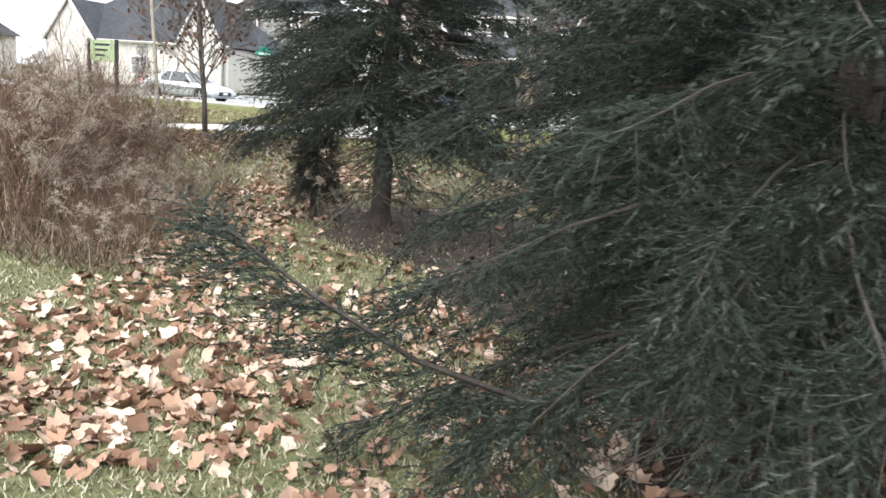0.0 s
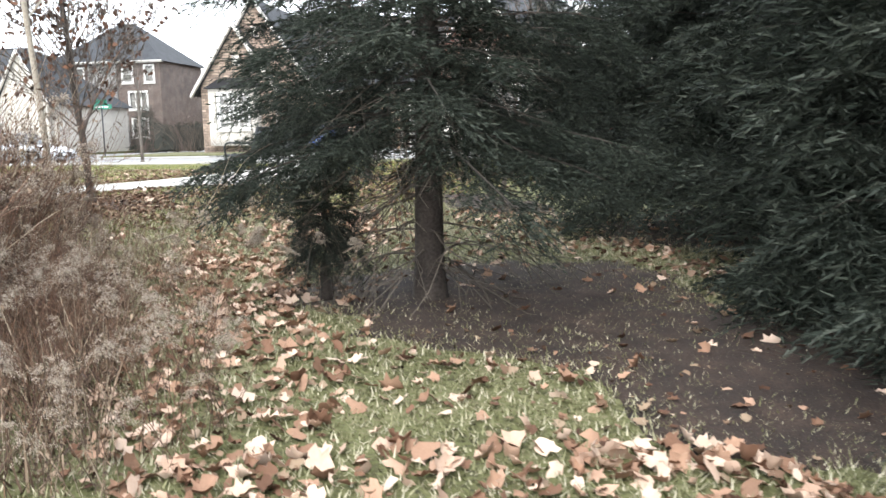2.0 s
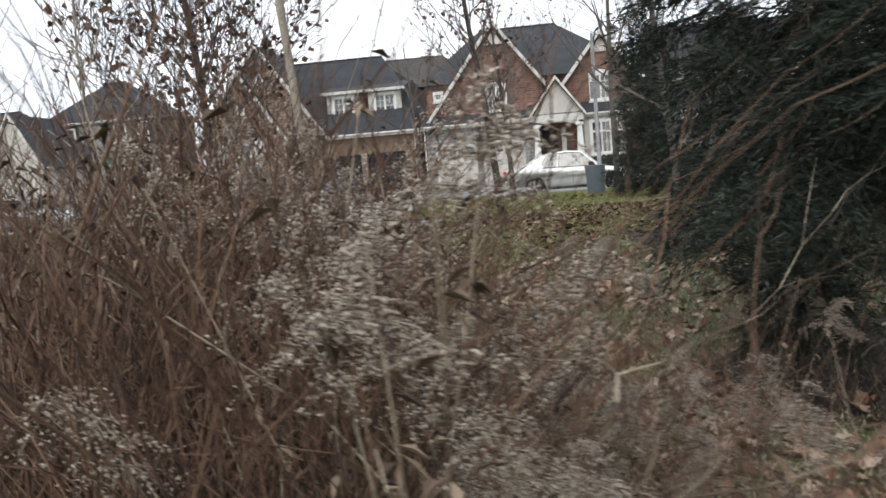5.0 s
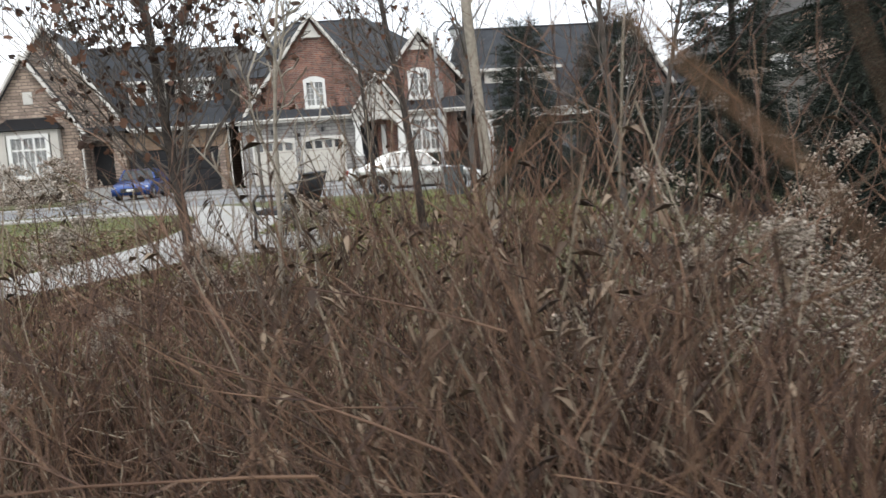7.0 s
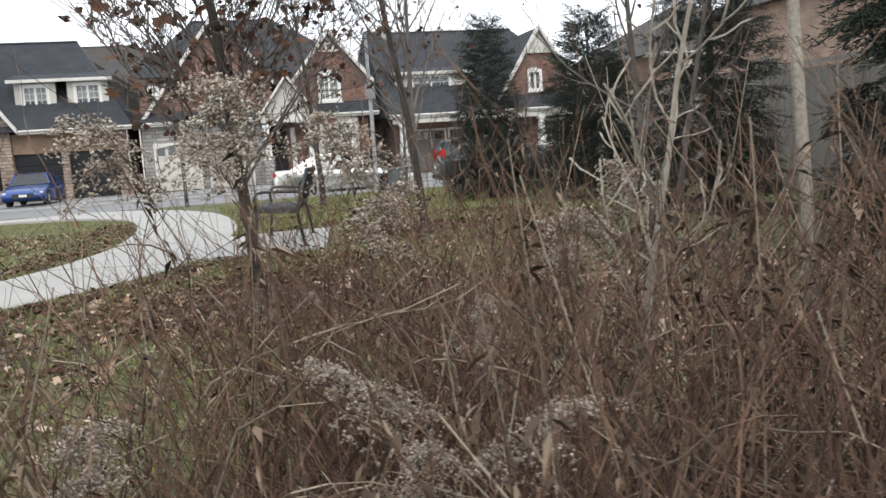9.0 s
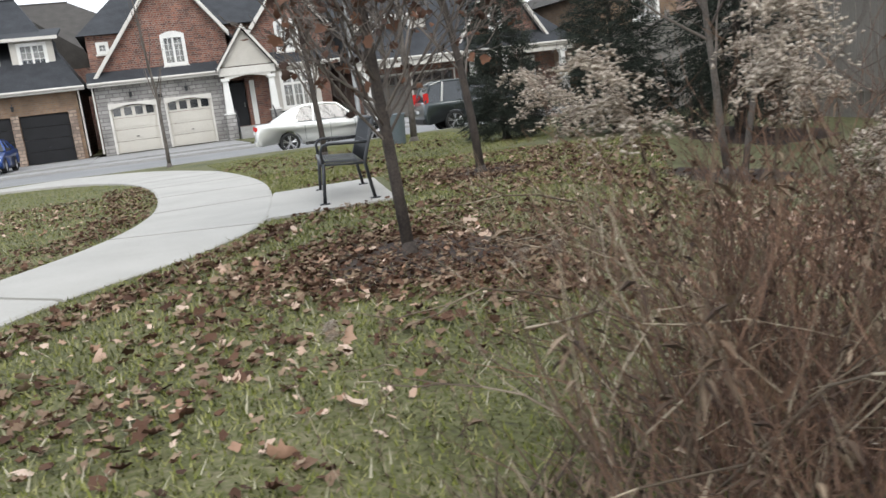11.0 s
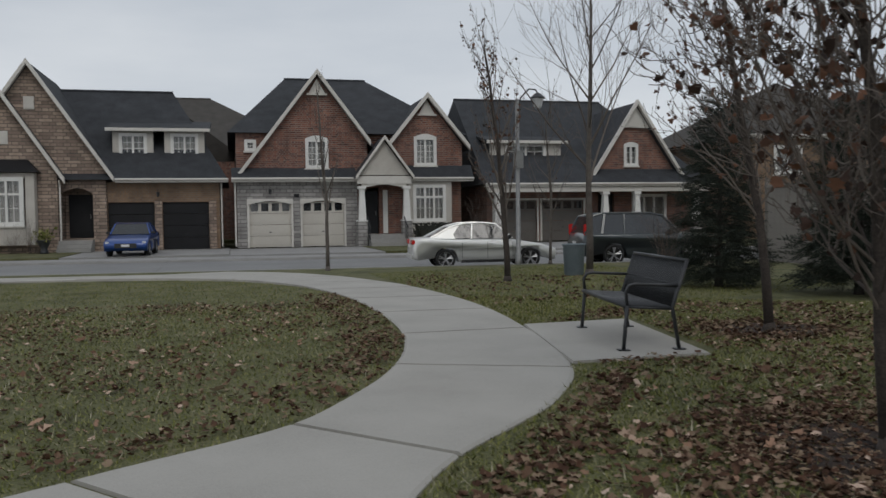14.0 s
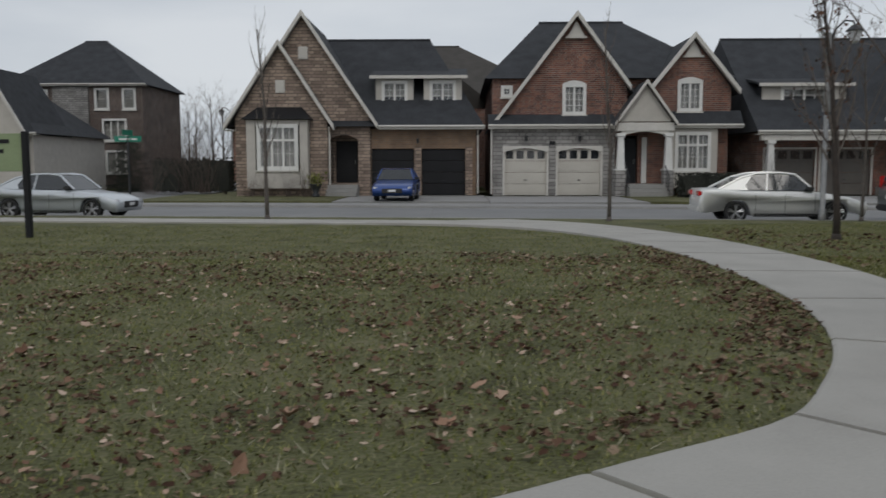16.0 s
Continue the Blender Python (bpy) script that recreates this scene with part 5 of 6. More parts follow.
bare_tree((12.0, 23.6), 4.6, 0.05, 22, "slim bare sapling beside the street", M_BARK_GREY, 30, bare=0.2, spread=34, limbs=(14, 5, 3))
bare_tree((13.6, 17.2), 3.6, 0.035, 23, "thin bare shrub tree before the fence", M_BARK_GREY, 20, bare=0.1, spread=38, limbs=(12, 6, 3))
for k, (tx, ty, th) in enumerate([(-13.5, 52, 5.5), (-16, 58, 6.5), (-21, 70, 7.0), (-26, 72, 6), (-19.5, 64, 6), (-29, 66, 6.5), (27.5, 16.5, 7.5), (30, 12, 8), (22.5, 3.5, 6.5)]):
    bare_tree((tx, ty), th, 0.09, 40 + k, "bare tree among the far houses", M_BARK_GREY, 0, bare=0.15, spread=36, limbs=(14, 6, 3), ratio=0.45)


# ---- spruces ----
def twig_template(seed, length, needles, size, wide=0.075):
    """A twig with needles set round it, pointing along +x: corners and triangles."""
    rs = np.random.RandomState(seed)
    V, F = [], []
    lines = [((0, 0, 0), (length, 0, -0.06 * length))]
    for k in range(5):
        u = 0.15 + 0.7 * k / 5
        s = 1 if k % 2 else -1
        ll = length * (0.62 - 0.4 * u)
        lines.append(((u * length, 0, -0.06 * length * u), (u * length + ll * 0.75, s * ll * 0.65, -0.06 * length * u - 0.08 * ll)))
    tot = sum(np.linalg.norm(np.subtract(b, a)) for a, b in lines)
    for a, b in lines:
        a, b = np.array(a), np.array(b)
        d = b - a
        L = np.linalg.norm(d)
        d = d / L
        s1 = np.cross(d, (0, 0, 1))
        s1 /= np.linalg.norm(s1)
        s2 = np.cross(s1, d)
        i = len(V)
        r = 0.0028
        V += [a + s1 * r, a - s1 * r, a + s2 * r, b]
        F += [(i, i + 1, i + 3), (i + 1, i + 2, i + 3), (i + 2, i, i + 3)]
        for k in range(max(4, int(needles * L / tot))):
            u = rs.uniform(0.02, 1.0)
            ang = rs.uniform(0, 2 * np.pi)
            out = s1 * np.cos(ang) + s2 * (np.sin(ang) * 0.75 + 0.15)
            tip = d * 0.75 + out * rs.uniform(0.6, 0.95)
            q = a + d * L * u
            w = np.cross(d, out) * size * wide
            i = len(V)
            V += [q + w, q - w, q + tip * size * rs.uniform(0.75, 1.15)]
            F.append((i, i + 1, i + 2))
    return np.array(V), np.array(F)


def scatter(templates, mats4, picks):
    """The templates set at many poses and joined: corners and triangles."""
    Vs, Fs, off = [], [], 0
    for ti, (tv, tf) in enumerate(templates):
        m = mats4[picks == ti]
        if not len(m) or not len(tv):
            continue
        v = np.einsum("nij,kj->nki", m[:, :3, :3], tv) + m[:, None, :3, 3]
        f = tf[None] + (np.arange(len(m)) * len(tv))[:, None, None] + off
        Vs.append(v.reshape(-1, 3))
        Fs.append(f.reshape(-1, tf.shape[1]))
        off += len(m) * len(tv)
    return np.concatenate(Vs), np.concatenate(Fs)


TWIGS = [twig_template(s, 0.36, 118, 0.030, 0.115) for s in range(4)]
TWIGS_FAR = [twig_template(10 + s, 0.46, 52, 0.06, 0.11) for s in range(3)]


def basis_rows(d, roll):
    """Turning matrices that carry +x to the ways d."""
    d = d / np.linalg.norm(d, axis=1, keepdims=True)
    up = np.array([0, 0, 1.0])
    s = np.cross(np.broadcast_to(up, d.shape), d)
    s /= np.linalg.norm(s, axis=1, keepdims=True) + 1e-9
    u = np.cross(d, s)
    c, sn = np.cos(roll)[:, None], np.sin(roll)[:, None]
    return np.stack([d, c * s + sn * u, -sn * s + c * u], 2)


def spruce(place, height, radius, base, seed, label, far=False, limbs=110, twigs=24, dead=18, trunk=0.12, extra=(), tw=1.0, droop=0.35, reach_low=0.8):
    """A spruce: tapered trunk, whorls of drooping limbs, needled twigs along them."""
    rs = np.random.RandomState(seed)
    x, y = place
    z = gz(x, y)
    t = thing("spruce", (x, y, z), label, "spruce tree")
    g = Geo()
    g.tube([(x, y, z - 0.05), (x, y, z + 0.06), (x, y, z + 0.25), (x + 0.03, y, z + height * 0.5), (x, y + 0.02, z + height)], [trunk * 1.5, trunk * 1.2, trunk, trunk * 0.55, 0.012], 10)
    part("trunk", g.mesh("trunk", M_BARK, 0, True), t, "dark flaking trunk")
    limb, dry = Geo(), Geo()
    mats, dmats = [], []
    for k in range(limbs + dead + (1 if extra else 0)):
        own = k == limbs + dead
        isdead = limbs <= k and not own
        u = min(1.0, (k + rs.rand()) / limbs) ** 1.25 if not isdead else 0
        h = base + (height - base) * u if not isdead else rs.uniform(0.25, base + 0.9)
        reach = radius * ((1 - u) ** 0.8 * (reach_low + (1 - reach_low) * min(1, u * 6))) * rs.uniform(0.72, 1.15) + 0.12 if not isdead else radius * rs.uniform(0.25, 0.65)
        az = k * 2.39996 + rs.uniform(-0.35, 0.35)
        rise0 = 0.05 + 0.55 * u if not isdead else rs.uniform(-0.1, 0.25)
        n = 6
        pts = []
        for j in range(n + 1):
            v = j / n
            r = reach * v
            zz = h + reach * (rise0 * v - droop * (1 - u) * v * v * 1.2 + 0.12 * v ** 3) + rs.normal(0, 0.012)
            pts.append((x + r * math.cos(az + 0.12 * v), y + r * math.sin(az + 0.12 * v), max(z + 0.06, z + zz)))
        if own:
            way_pts = [(x, y, 0.35), *extra]
            u, reach = 0.05, radius
            q3 = spline(way_pts, n + 1)
            pts = [(a, b, z + c) for a, b, c in q3]
        r0 = (0.006 + 0.005 * reach) * (1.6 if own else 1.0) if not isdead else 0.007 + 0.004 * reach
        (dry if isdead else limb).tube(pts, [r0 * (1 - 0.8 * j / n) for j in range(n + 1)], 4, False)
        P = np.array(pts)
        cnt = (int(twigs * reach / radius) + 3) * (2 if own else 1) if not isdead else 7
        v = rs.uniform(0.10 if not isdead else 0.2, 1.0, cnt) ** 0.8 * n
        i = np.minimum(v.astype(int), n - 1)
        q = P[i] + (P[i + 1] - P[i]) * (v - i)[:, None]
        d = P[i + 1] - P[i]
        d /= np.linalg.norm(d, axis=1, keepdims=True)
        side = np.stack([-d[:, 1], d[:, 0], np.zeros(cnt)], 1) * np.where(np.arange(cnt) % 2, 1, -1)[:, None]
        way = d * rs.uniform(0.45, 0.9, (cnt, 1)) + side * rs.uniform(0.35, 0.85, (cnt, 1)) + np.array([0, 0, -1]) * rs.uniform(0.0, 0.75, (cnt, 1)) * (1 - 0.6 * u)
        way[-1] = d[-1]
        q[-1] = P[-2]
        if isdead:
            for a, w in zip(q, way):
                dry.tube([a, a + w * rs.uniform(0.12, 0.4), a + w * 0.45 + rs.normal(0, 0.05, 3)], [0.004, 0.003, 0.002], 3, False)
            continue
        R = basis_rows(way, rs.uniform(-0.6, 0.6, cnt))
        sc = rs.uniform(0.75, 1.35, cnt) * tw * (1.25 if far else 1.0)
        M = np.zeros((cnt, 4, 4))
        M[:, :3, :3] = R * sc[:, None, None]
        M[:, :3, 3] = q
        M[:, 3, 3] = 1
        mats.append(M)
    M = np.concatenate(mats)
    tm = TWIGS_FAR if far else TWIGS
    V, F = scatter(tm, M, rs.randint(0, len(tm), len(M)))
    V[:, 2] = np.maximum(V[:, 2], z + 0.02)
    for nm, gg in (("branchwork", limb), ("deadwood", dry)):
        if gg.v:
            me = bpy.data.meshes.new(nm)
            me.from_pydata(gg.v, [], gg.f)
            me.materials.append(M_BARK if nm == "branchwork" else M_NEEDLE_DRY)
            part(nm, me, t, "bare grey-brown dead branches" if nm != "branchwork" else "")
    part("crown", raw_mesh("crown", V, F, M_NEEDLE), t, "dense blue-green needled sprays")
    return t


spruce((14.87, -4.5), 7.0, 1.85, 0.7, 3, "large dark spruce with low sweeping branches", limbs=220, twigs=44, dead=90, trunk=0.12, droop=0.4, reach_low=0.95, extra=((14.6, -4.75, 0.62), (13.85, -5.45, 0.50), (13.25, -5.75, 0.78), (12.8, -5.95, 1.12)))
spruce((11.0, -0.43), 6.2, 1.42, 1.1, 4, "blue-green spruce on bare needle-strewn soil", limbs=170, twigs=38, dead=60, trunk=0.105, droop=0.34, reach_low=0.9)
spruce((13.9, 3.3), 7.4, 2.1, 0.75, 5, "broad dark spruce behind the others", far=True, limbs=190, twigs=52, dead=24, trunk=0.14)
spruce((14.7, -0.5), 6.6, 1.75, 0.4, 6, "dark spruce with boughs sweeping the ground", far=True, limbs=170, twigs=46, dead=20, trunk=0.12, droop=0.3, reach_low=0.95)
# the large spruce's drooping branch tip, built as a small separate tree
spruce((10.28, -0.57), 0.8, 0.17, 0.4, 13, "low hanging branch tip of the large spruce, built as a small separate tree", limbs=40, twigs=12, dead=8, trunk=0.035, droop=0.8, tw=0.42)
spruce((12.7, 11.3), 3.3, 1.0, 0.25, 7, "low bushy dark spruce on the lawn", far=True, limbs=120, twigs=26, dead=0, trunk=0.07, droop=0.1, tw=0.6)
spruce((11.5, 13.6), 3.6, 0.8, 0.2, 8, "young dark spruce beside the street", far=True, limbs=120, twigs=26, dead=0, trunk=0.07, droop=0.15, tw=0.55)
spruce((14.1, 9.6), 6.2, 1.05, 0.55, 9, "tall dark spruce before the fence", far=True, limbs=120, twigs=26, dead=8, trunk=0.1, tw=0.75)
spruce((-20.9, 55.8), 3.5, 1.3, 0.2, 10, "small dark spruce before the brick townhouse", far=True, limbs=60, twigs=14, dead=0, trunk=0.07)
spruce((-25.8, 41.0), 3.1, 0.55, 0.1, 12, "narrow dark clipped evergreen by the pale bungalow", far=True, limbs=90, twigs=10, dead=0, trunk=0.05, droop=-0.6, tw=0.45)


# ---- the brush ----
TRACK = np.array([e[:2] for _, e, _, _ in PATH])
dense = np.concatenate([np.linspace(a, b, 12) for a, b in zip(TRACK, TRACK[1:])])


def off_track(x, y):
    return np.sqrt(((np.stack([x, y], -1)[:, None] - dense[None]) ** 2).sum(-1)).min(1)


def inside(poly, x, y):
    c = np.zeros(len(x), bool)
    for (ax, ay), (bx, by) in zip(poly, poly[1:] + poly[:1]):
        c ^= ((ay > y) != (by > y)) & (x < (bx - ax) * (y - ay) / (by - ay + 1e-12) + ax)
    return c


def sow(poly, n, seed, clear, patch=0.0):
    """Places inside an outline, clear of the walked line; patch: how uneven the cover is."""
    rs = np.random.RandomState(seed)
    p = np.array(poly)
    x, y = (rs.uniform(p[:, k].min(), p[:, k].max(), n * 6) for k in (0, 1))
    ok = inside(poly, x, y) & (off_track(x, y) > clear)
    if patch:
        w = np.array([noise.noise((a * 0.9, b * 0.9, seed)) for a, b in zip(x, y)])
        ok &= w > rs.uniform(-patch, patch, len(x)) - 0.05
    return np.stack([x[ok], y[ok]], 1)[:n]


def prism3(V, F, a, b, ra, rb):
    d = np.subtract(b, a)
    L = np.linalg.norm(d) + 1e-9
    d = d / L
    s = np.cross(d, (0.3, 0.5, 0.81))
    s /= np.linalg.norm(s) + 1e-9
    u = np.cross(d, s)
    i = len(V)
    for c, r in ((a, ra), (b, rb)):
        for k in range(3):
            an = 2.094 * k
            V.append(np.array(c) + (s * math.cos(an) + u * math.sin(an)) * r)
    for k in range(3):
        F.append((i + k, i + (k + 1) % 3, i + 3 + (k + 1) % 3))
        F.append((i + k, i + 3 + (k + 1) % 3, i + 3 + k))


def goldenrod(seed, height, plume, tuft=1.0):
    """One dried plant: stem, withered leaves, drooping plume of fluff. Three sets of corners and triangles."""
    rs = np.random.RandomState(seed)
    S, L, H = ([], []), ([], []), ([], [])
    lean = rs.normal(0, 0.16, 2)
    top = np.array([rs.normal(0, 0.1), rs.normal(0, 0.1), 0])
    at = lambda u: np.array([lean[0] * u * height + top[0] * u ** 3, lean[1] * u * height + top[1] * u ** 3, height * u - 0.08 * height * u ** 4 * plume])
    n = 5
    for k in range(n):
        prism3(*S, at(k / n), at((k + 1) / n), 0.0038 * (1 - 0.6 * k / n), 0.0038 * (1 - 0.6 * (k + 1) / n))
    for k in range(26):
        u = rs.uniform(0.1, 0.92)
        p, az = at(u), rs.uniform(0, 6.28)
        ll = rs.uniform(0.02, 0.06)
        d = np.array([math.cos(az), math.sin(az), rs.uniform(-1.2, 0.3)])
        d /= np.linalg.norm(d)
        w = np.cross(d, (0, 0, 1)) * rs.uniform(0.004, 0.011)
        i = len(L[0])
        L[0].extend([p, p + d * ll * 0.5 + w, p + d * ll + np.array([0, 0, -0.02]), p + d * ll * 0.5 - w])
        L[1].extend([(i, i + 1, i + 2), (i, i + 2, i + 3)])
    for k in range(int(15 * plume)):
        u = rs.uniform(0.74, 1.0)
        p, az = at(u), rs.uniform(0, 6.28)
        ll = rs.uniform(0.05, 0.15) * (1.35 - 0.9 * (u - 0.74) / 0.26 * 0.6)
        q = p
        for j in range(5):
            v = (j + 1) / 5
            r = p + np.array([math.cos(az) * ll * v, math.sin(az) * ll * v, ll * (0.55 * v - 0.75 * v * v)])
            prism3(*S, q, r, 0.0013, 0.001)
            q = r
            for _ in range(9):
                c = r + rs.normal(0, 0.009, 3)
                e = rs.uniform(0.003, 0.0068) * tuft
                i = len(H[0])
                R = rs.normal(0, 1, (4, 3))
                R /= np.linalg.norm(R, axis=1, keepdims=True)
                H[0].extend([c + R[m] * e for m in range(4)])
                H[1].extend([(i, i + 1, i + 2), (i, i + 2, i + 3), (i, i + 3, i + 1), (i + 1, i + 3, i + 2)])
    return [(np.array(a), np.array(b)) for a, b in (S, L, H)]


def briar(seed, height, thin=1.0, kink=0.13):
    """A forked woody stem of a thicket."""
    rs = np.random.RandomState(seed)
    V, F = [], []

    def limb(p, d, length, r, level):
        n = 4
        for k in range(n):
            d = d + rs.normal(0, kink, 3) + np.array([0, 0, 0.03])
            d /= np.linalg.norm(d)
            q = p + d * length / n
            prism3(V, F, p, q, r * (1 - 0.6 * k / n), r * (1 - 0.6 * (k + 1) / n))
            p = q
            if level < 2 and (k or level) and rs.rand() < 0.8:
                s = rs.normal(0, 1, 3)
                s -= d * (s @ d)
                s /= np.linalg.norm(s)
                limb(p, d * 0.8 + s * 0.55, length * rs.uniform(0.35, 0.6), r * 0.55, level + 1)

    limb(np.zeros(3), np.array([rs.normal(0, 0.25), rs.normal(0, 0.25), 1.0]), height, 0.0052 * thin, 0)
    return np.array(V), np.array(F)


def stand(p, seed, lo, hi, lean=0.12):
    """Upright poses on the ground at the places p, with chance turns and sizes."""
    rs = np.random.RandomState(seed)
    n = len(p)
    a, s = rs.uniform(0, 6.283, n), rs.uniform(lo, hi, n)
    M = np.zeros((n, 4, 4))
    c, sn = np.cos(a), np.sin(a)
    M[:, 0, 0], M[:, 0, 1], M[:, 1, 0], M[:, 1, 1], M[:, 2, 2] = c * s, -sn * s, sn * s, c * s, s
    M[:, 0, 2], M[:, 1, 2] = rs.normal(0, lean, n) * s, rs.normal(0, lean, n) * s
    M[:, :2, 3] = p
    M[:, 2, 3] = ground_z(p[:, 0], p[:, 1]) - 0.01
    M[:, 3, 3] = 1
    return M


BRUSH = [(10.2, -3.60), (9.9, -2.60), (9.4, -1.60), (8.8, -0.60), (8.0, 0.30), (7.0, 0.70), (6.1, 0.48), (5.2, 0.00), (4.7, -0.65), (4.7, -1.65), (5.4, -2.14), (6.5, -2.50), (8.0, -3.20), (9.6, -3.80)]
GOLD = [goldenrod(s, 1.0 + 0.1 * (s % 4), 1.2 if s % 2 == 0 else 0.0) for s in range(10)]
brush = thing("goldenrod_thicket", (8, -2.5, -0.7), "dense dried goldenrod weeds with fluffy pale seed heads", "weeds", kind="stuff")
LOW_EAST = [(9.3, -3.6), (10.5, -4.3), (10.6, -3.0), (10.0, -1.7), (9.3, -0.5), (8.6, 0.4), (8.5, -0.8), (9.0, -2.2)]
TALL_WEST = [(9.4, -3.5), (9.1, -2.2), (8.6, -0.9), (8.0, 0.1), (7.3, 0.3), (7.5, -1.2), (7.6, -2.4), (8.4, -3.0)]
MIDDLE = [(7.6, -2.4), (7.3, 0.3), (6.6, 0.3), (5.9, 0.0), (5.2, -0.6), (5.0, -1.2), (5.4, -1.6), (6.4, -2.0)]
SCREEN = [(7.6, -2.2), (8.3, -2.3), (8.6, -1.3), (7.8, -1.1)]
places = np.concatenate([sow(TALL_WEST, 190, 1, 1.0, 0.3), sow(MIDDLE, 120, 4, 1.0, 0.3), sow([(4.7, 0.0), (5.2, -0.1), (5.3, 0.6), (4.9, 0.6)], 9, 5, 0.9), sow([(5.9, 1.2), (6.9, 1.4), (6.6, 2.1), (6.0, 1.9)], 12, 6, 0.9), sow(LOW_EAST, 150, 2, 1.0, 0.3), sow(SCREEN, 26, 9, 1.2)])
Mb = stand(places, 7, 0.75, 1.2)
tall = 0.92 + 0.24 * smooth(6.4, 7.8, places[:, 0]) - 0.62 * smooth(8.5, 9.3, places[:, 0] + 0.25 * (places[:, 1] + 2.5))
tall = tall * np.where(((places[:, 0] < 7.0) & (places[:, 1] > 0.9)) | ((places[:, 0] < 5.4) & (places[:, 1] > -0.2)), 0.5, 1.0)
Mb[:, :3, :3] *= tall[:, None, None]
pk = np.random.RandomState(8).randint(0, len(GOLD), len(places))
pk = np.where(places[:, 0] < 8.2, pk | 1, pk)
# fuller plumes standing out of the thicket
FULL = [goldenrod(90 + k, 1.6, 2.4, 1.3) for k in range(4)]
spots = np.array([(5.80, -0.35), (5.95, -0.30), (6.30, -0.30), (5.91, -1.47), (6.05, -1.39), (6.79, -0.49), (7.31, -0.21), (6.47, -1.26), (5.53, -1.36), (6.29, -0.94), (6.15, -0.59), (6.17, -0.03), (4.95, 0.6), (5.9, 1.3), (6.25, 1.5)])
FM = stand(spots, 70, 1.0, 1.0, 0.05)
FM[:, :3, :3] *= np.array([1.15, 1.1, 1.12, 0.7, 0.66, 0.9, 1.0, 0.76, 0.68, 0.74, 0.95, 1.08, 0.34, 0.36, 0.36])[:, None, None]
spots = sow([(9.6, -1.80), (10.6, -1.50), (10.6, -0.50), (10.2, 1.30), (9.0, 1.70), (9.2, -0.10)], 30, 71, 0.9)
FM = np.concatenate([FM, stand(spots, 72, 0.32, 0.55, 0.3)])
for nm, idx, mat in (("stemwork", 0, M_STEM_TAN), ("withered_foliage", 1, M_WEEDLEAF), ("seed_fluff", 2, M_FLUFF)):
    V, F = scatter([q[idx] for q in GOLD + FULL], np.concatenate([Mb, FM]), np.concatenate([pk, len(GOLD) + np.arange(len(FM)) % 4]))
    part(nm, raw_mesh(nm, V, F, mat), brush)

RED = [(10.2, -3.50), (9.7, -2.30), (8.8, -1.10), (7.9, 0.20), (6.8, 0.70), (5.9, 0.0), (5.2, -0.75), (5.1, -1.42), (5.6, -2.17), (8.0, -3.10), (9.5, -3.70)]
BRIARS = [briar(s, 1.0) for s in range(8)]
dog = thing("dogwood_thicket", (8, -2.5, -0.7), "tangled thicket of bare red-brown stems", "shrub", kind="stuff")
places = np.concatenate([sow(RED, 1500, 11, 0.95, 0.35), sow(LOW_EAST, 260, 17, 0.95, 0.3), sow(SCREEN, 80, 18, 1.2)])
Mb = stand(places, 12, 0.7, 1.15, 0.2)
tall = 0.80 + 0.22 * smooth(5.6, 8.0, places[:, 0]) + 0.1 * inside(SCREEN, places[:, 0], places[:, 1]) - 0.56 * smooth(8.5, 9.3, places[:, 0] + 0.25 * (places[:, 1] + 2.5))
Mb[:, :3, :3] *= tall[:, None, None]
V, F = scatter(BRIARS, Mb, np.random.RandomState(13).randint(0, 8, len(places)))
part("stemwork", raw_mesh("stemwork", V, F, M_STEM_RED), dog)
PALE = [briar(50 + s, 1.0, 1.3, 0.24) for s in range(6)]
places = np.concatenate([sow(MIDDLE, 90, 14, 0.85), sow(TALL_WEST, 40, 19, 1.1)])
V, F = scatter(PALE, stand(places, 15, 0.55, 1.1, 0.3), np.random.RandomState(16).randint(0, 6, len(places)))
part("pale_stemwork", raw_mesh("pale_stemwork", V, F, M_STEM_TAN), dog, "pale dead canes among the thicket")


# ---- grass and fallen leaves ----
def off_concrete(p, margin=0.0):
    """True where a place is on neither the path nor the bench pad."""
    ring = [tuple(q) for q in PL[::2]] + [tuple(q) for q in PR[::-2]]
    pad = [(5.55, 6.75), (7.25, 6.97), (7.66, 9.76), (6.0, 9.5)]
    return ~inside(ring, p[:, 0], p[:, 1]) & ~inside(pad, p[:, 0], p[:, 1])


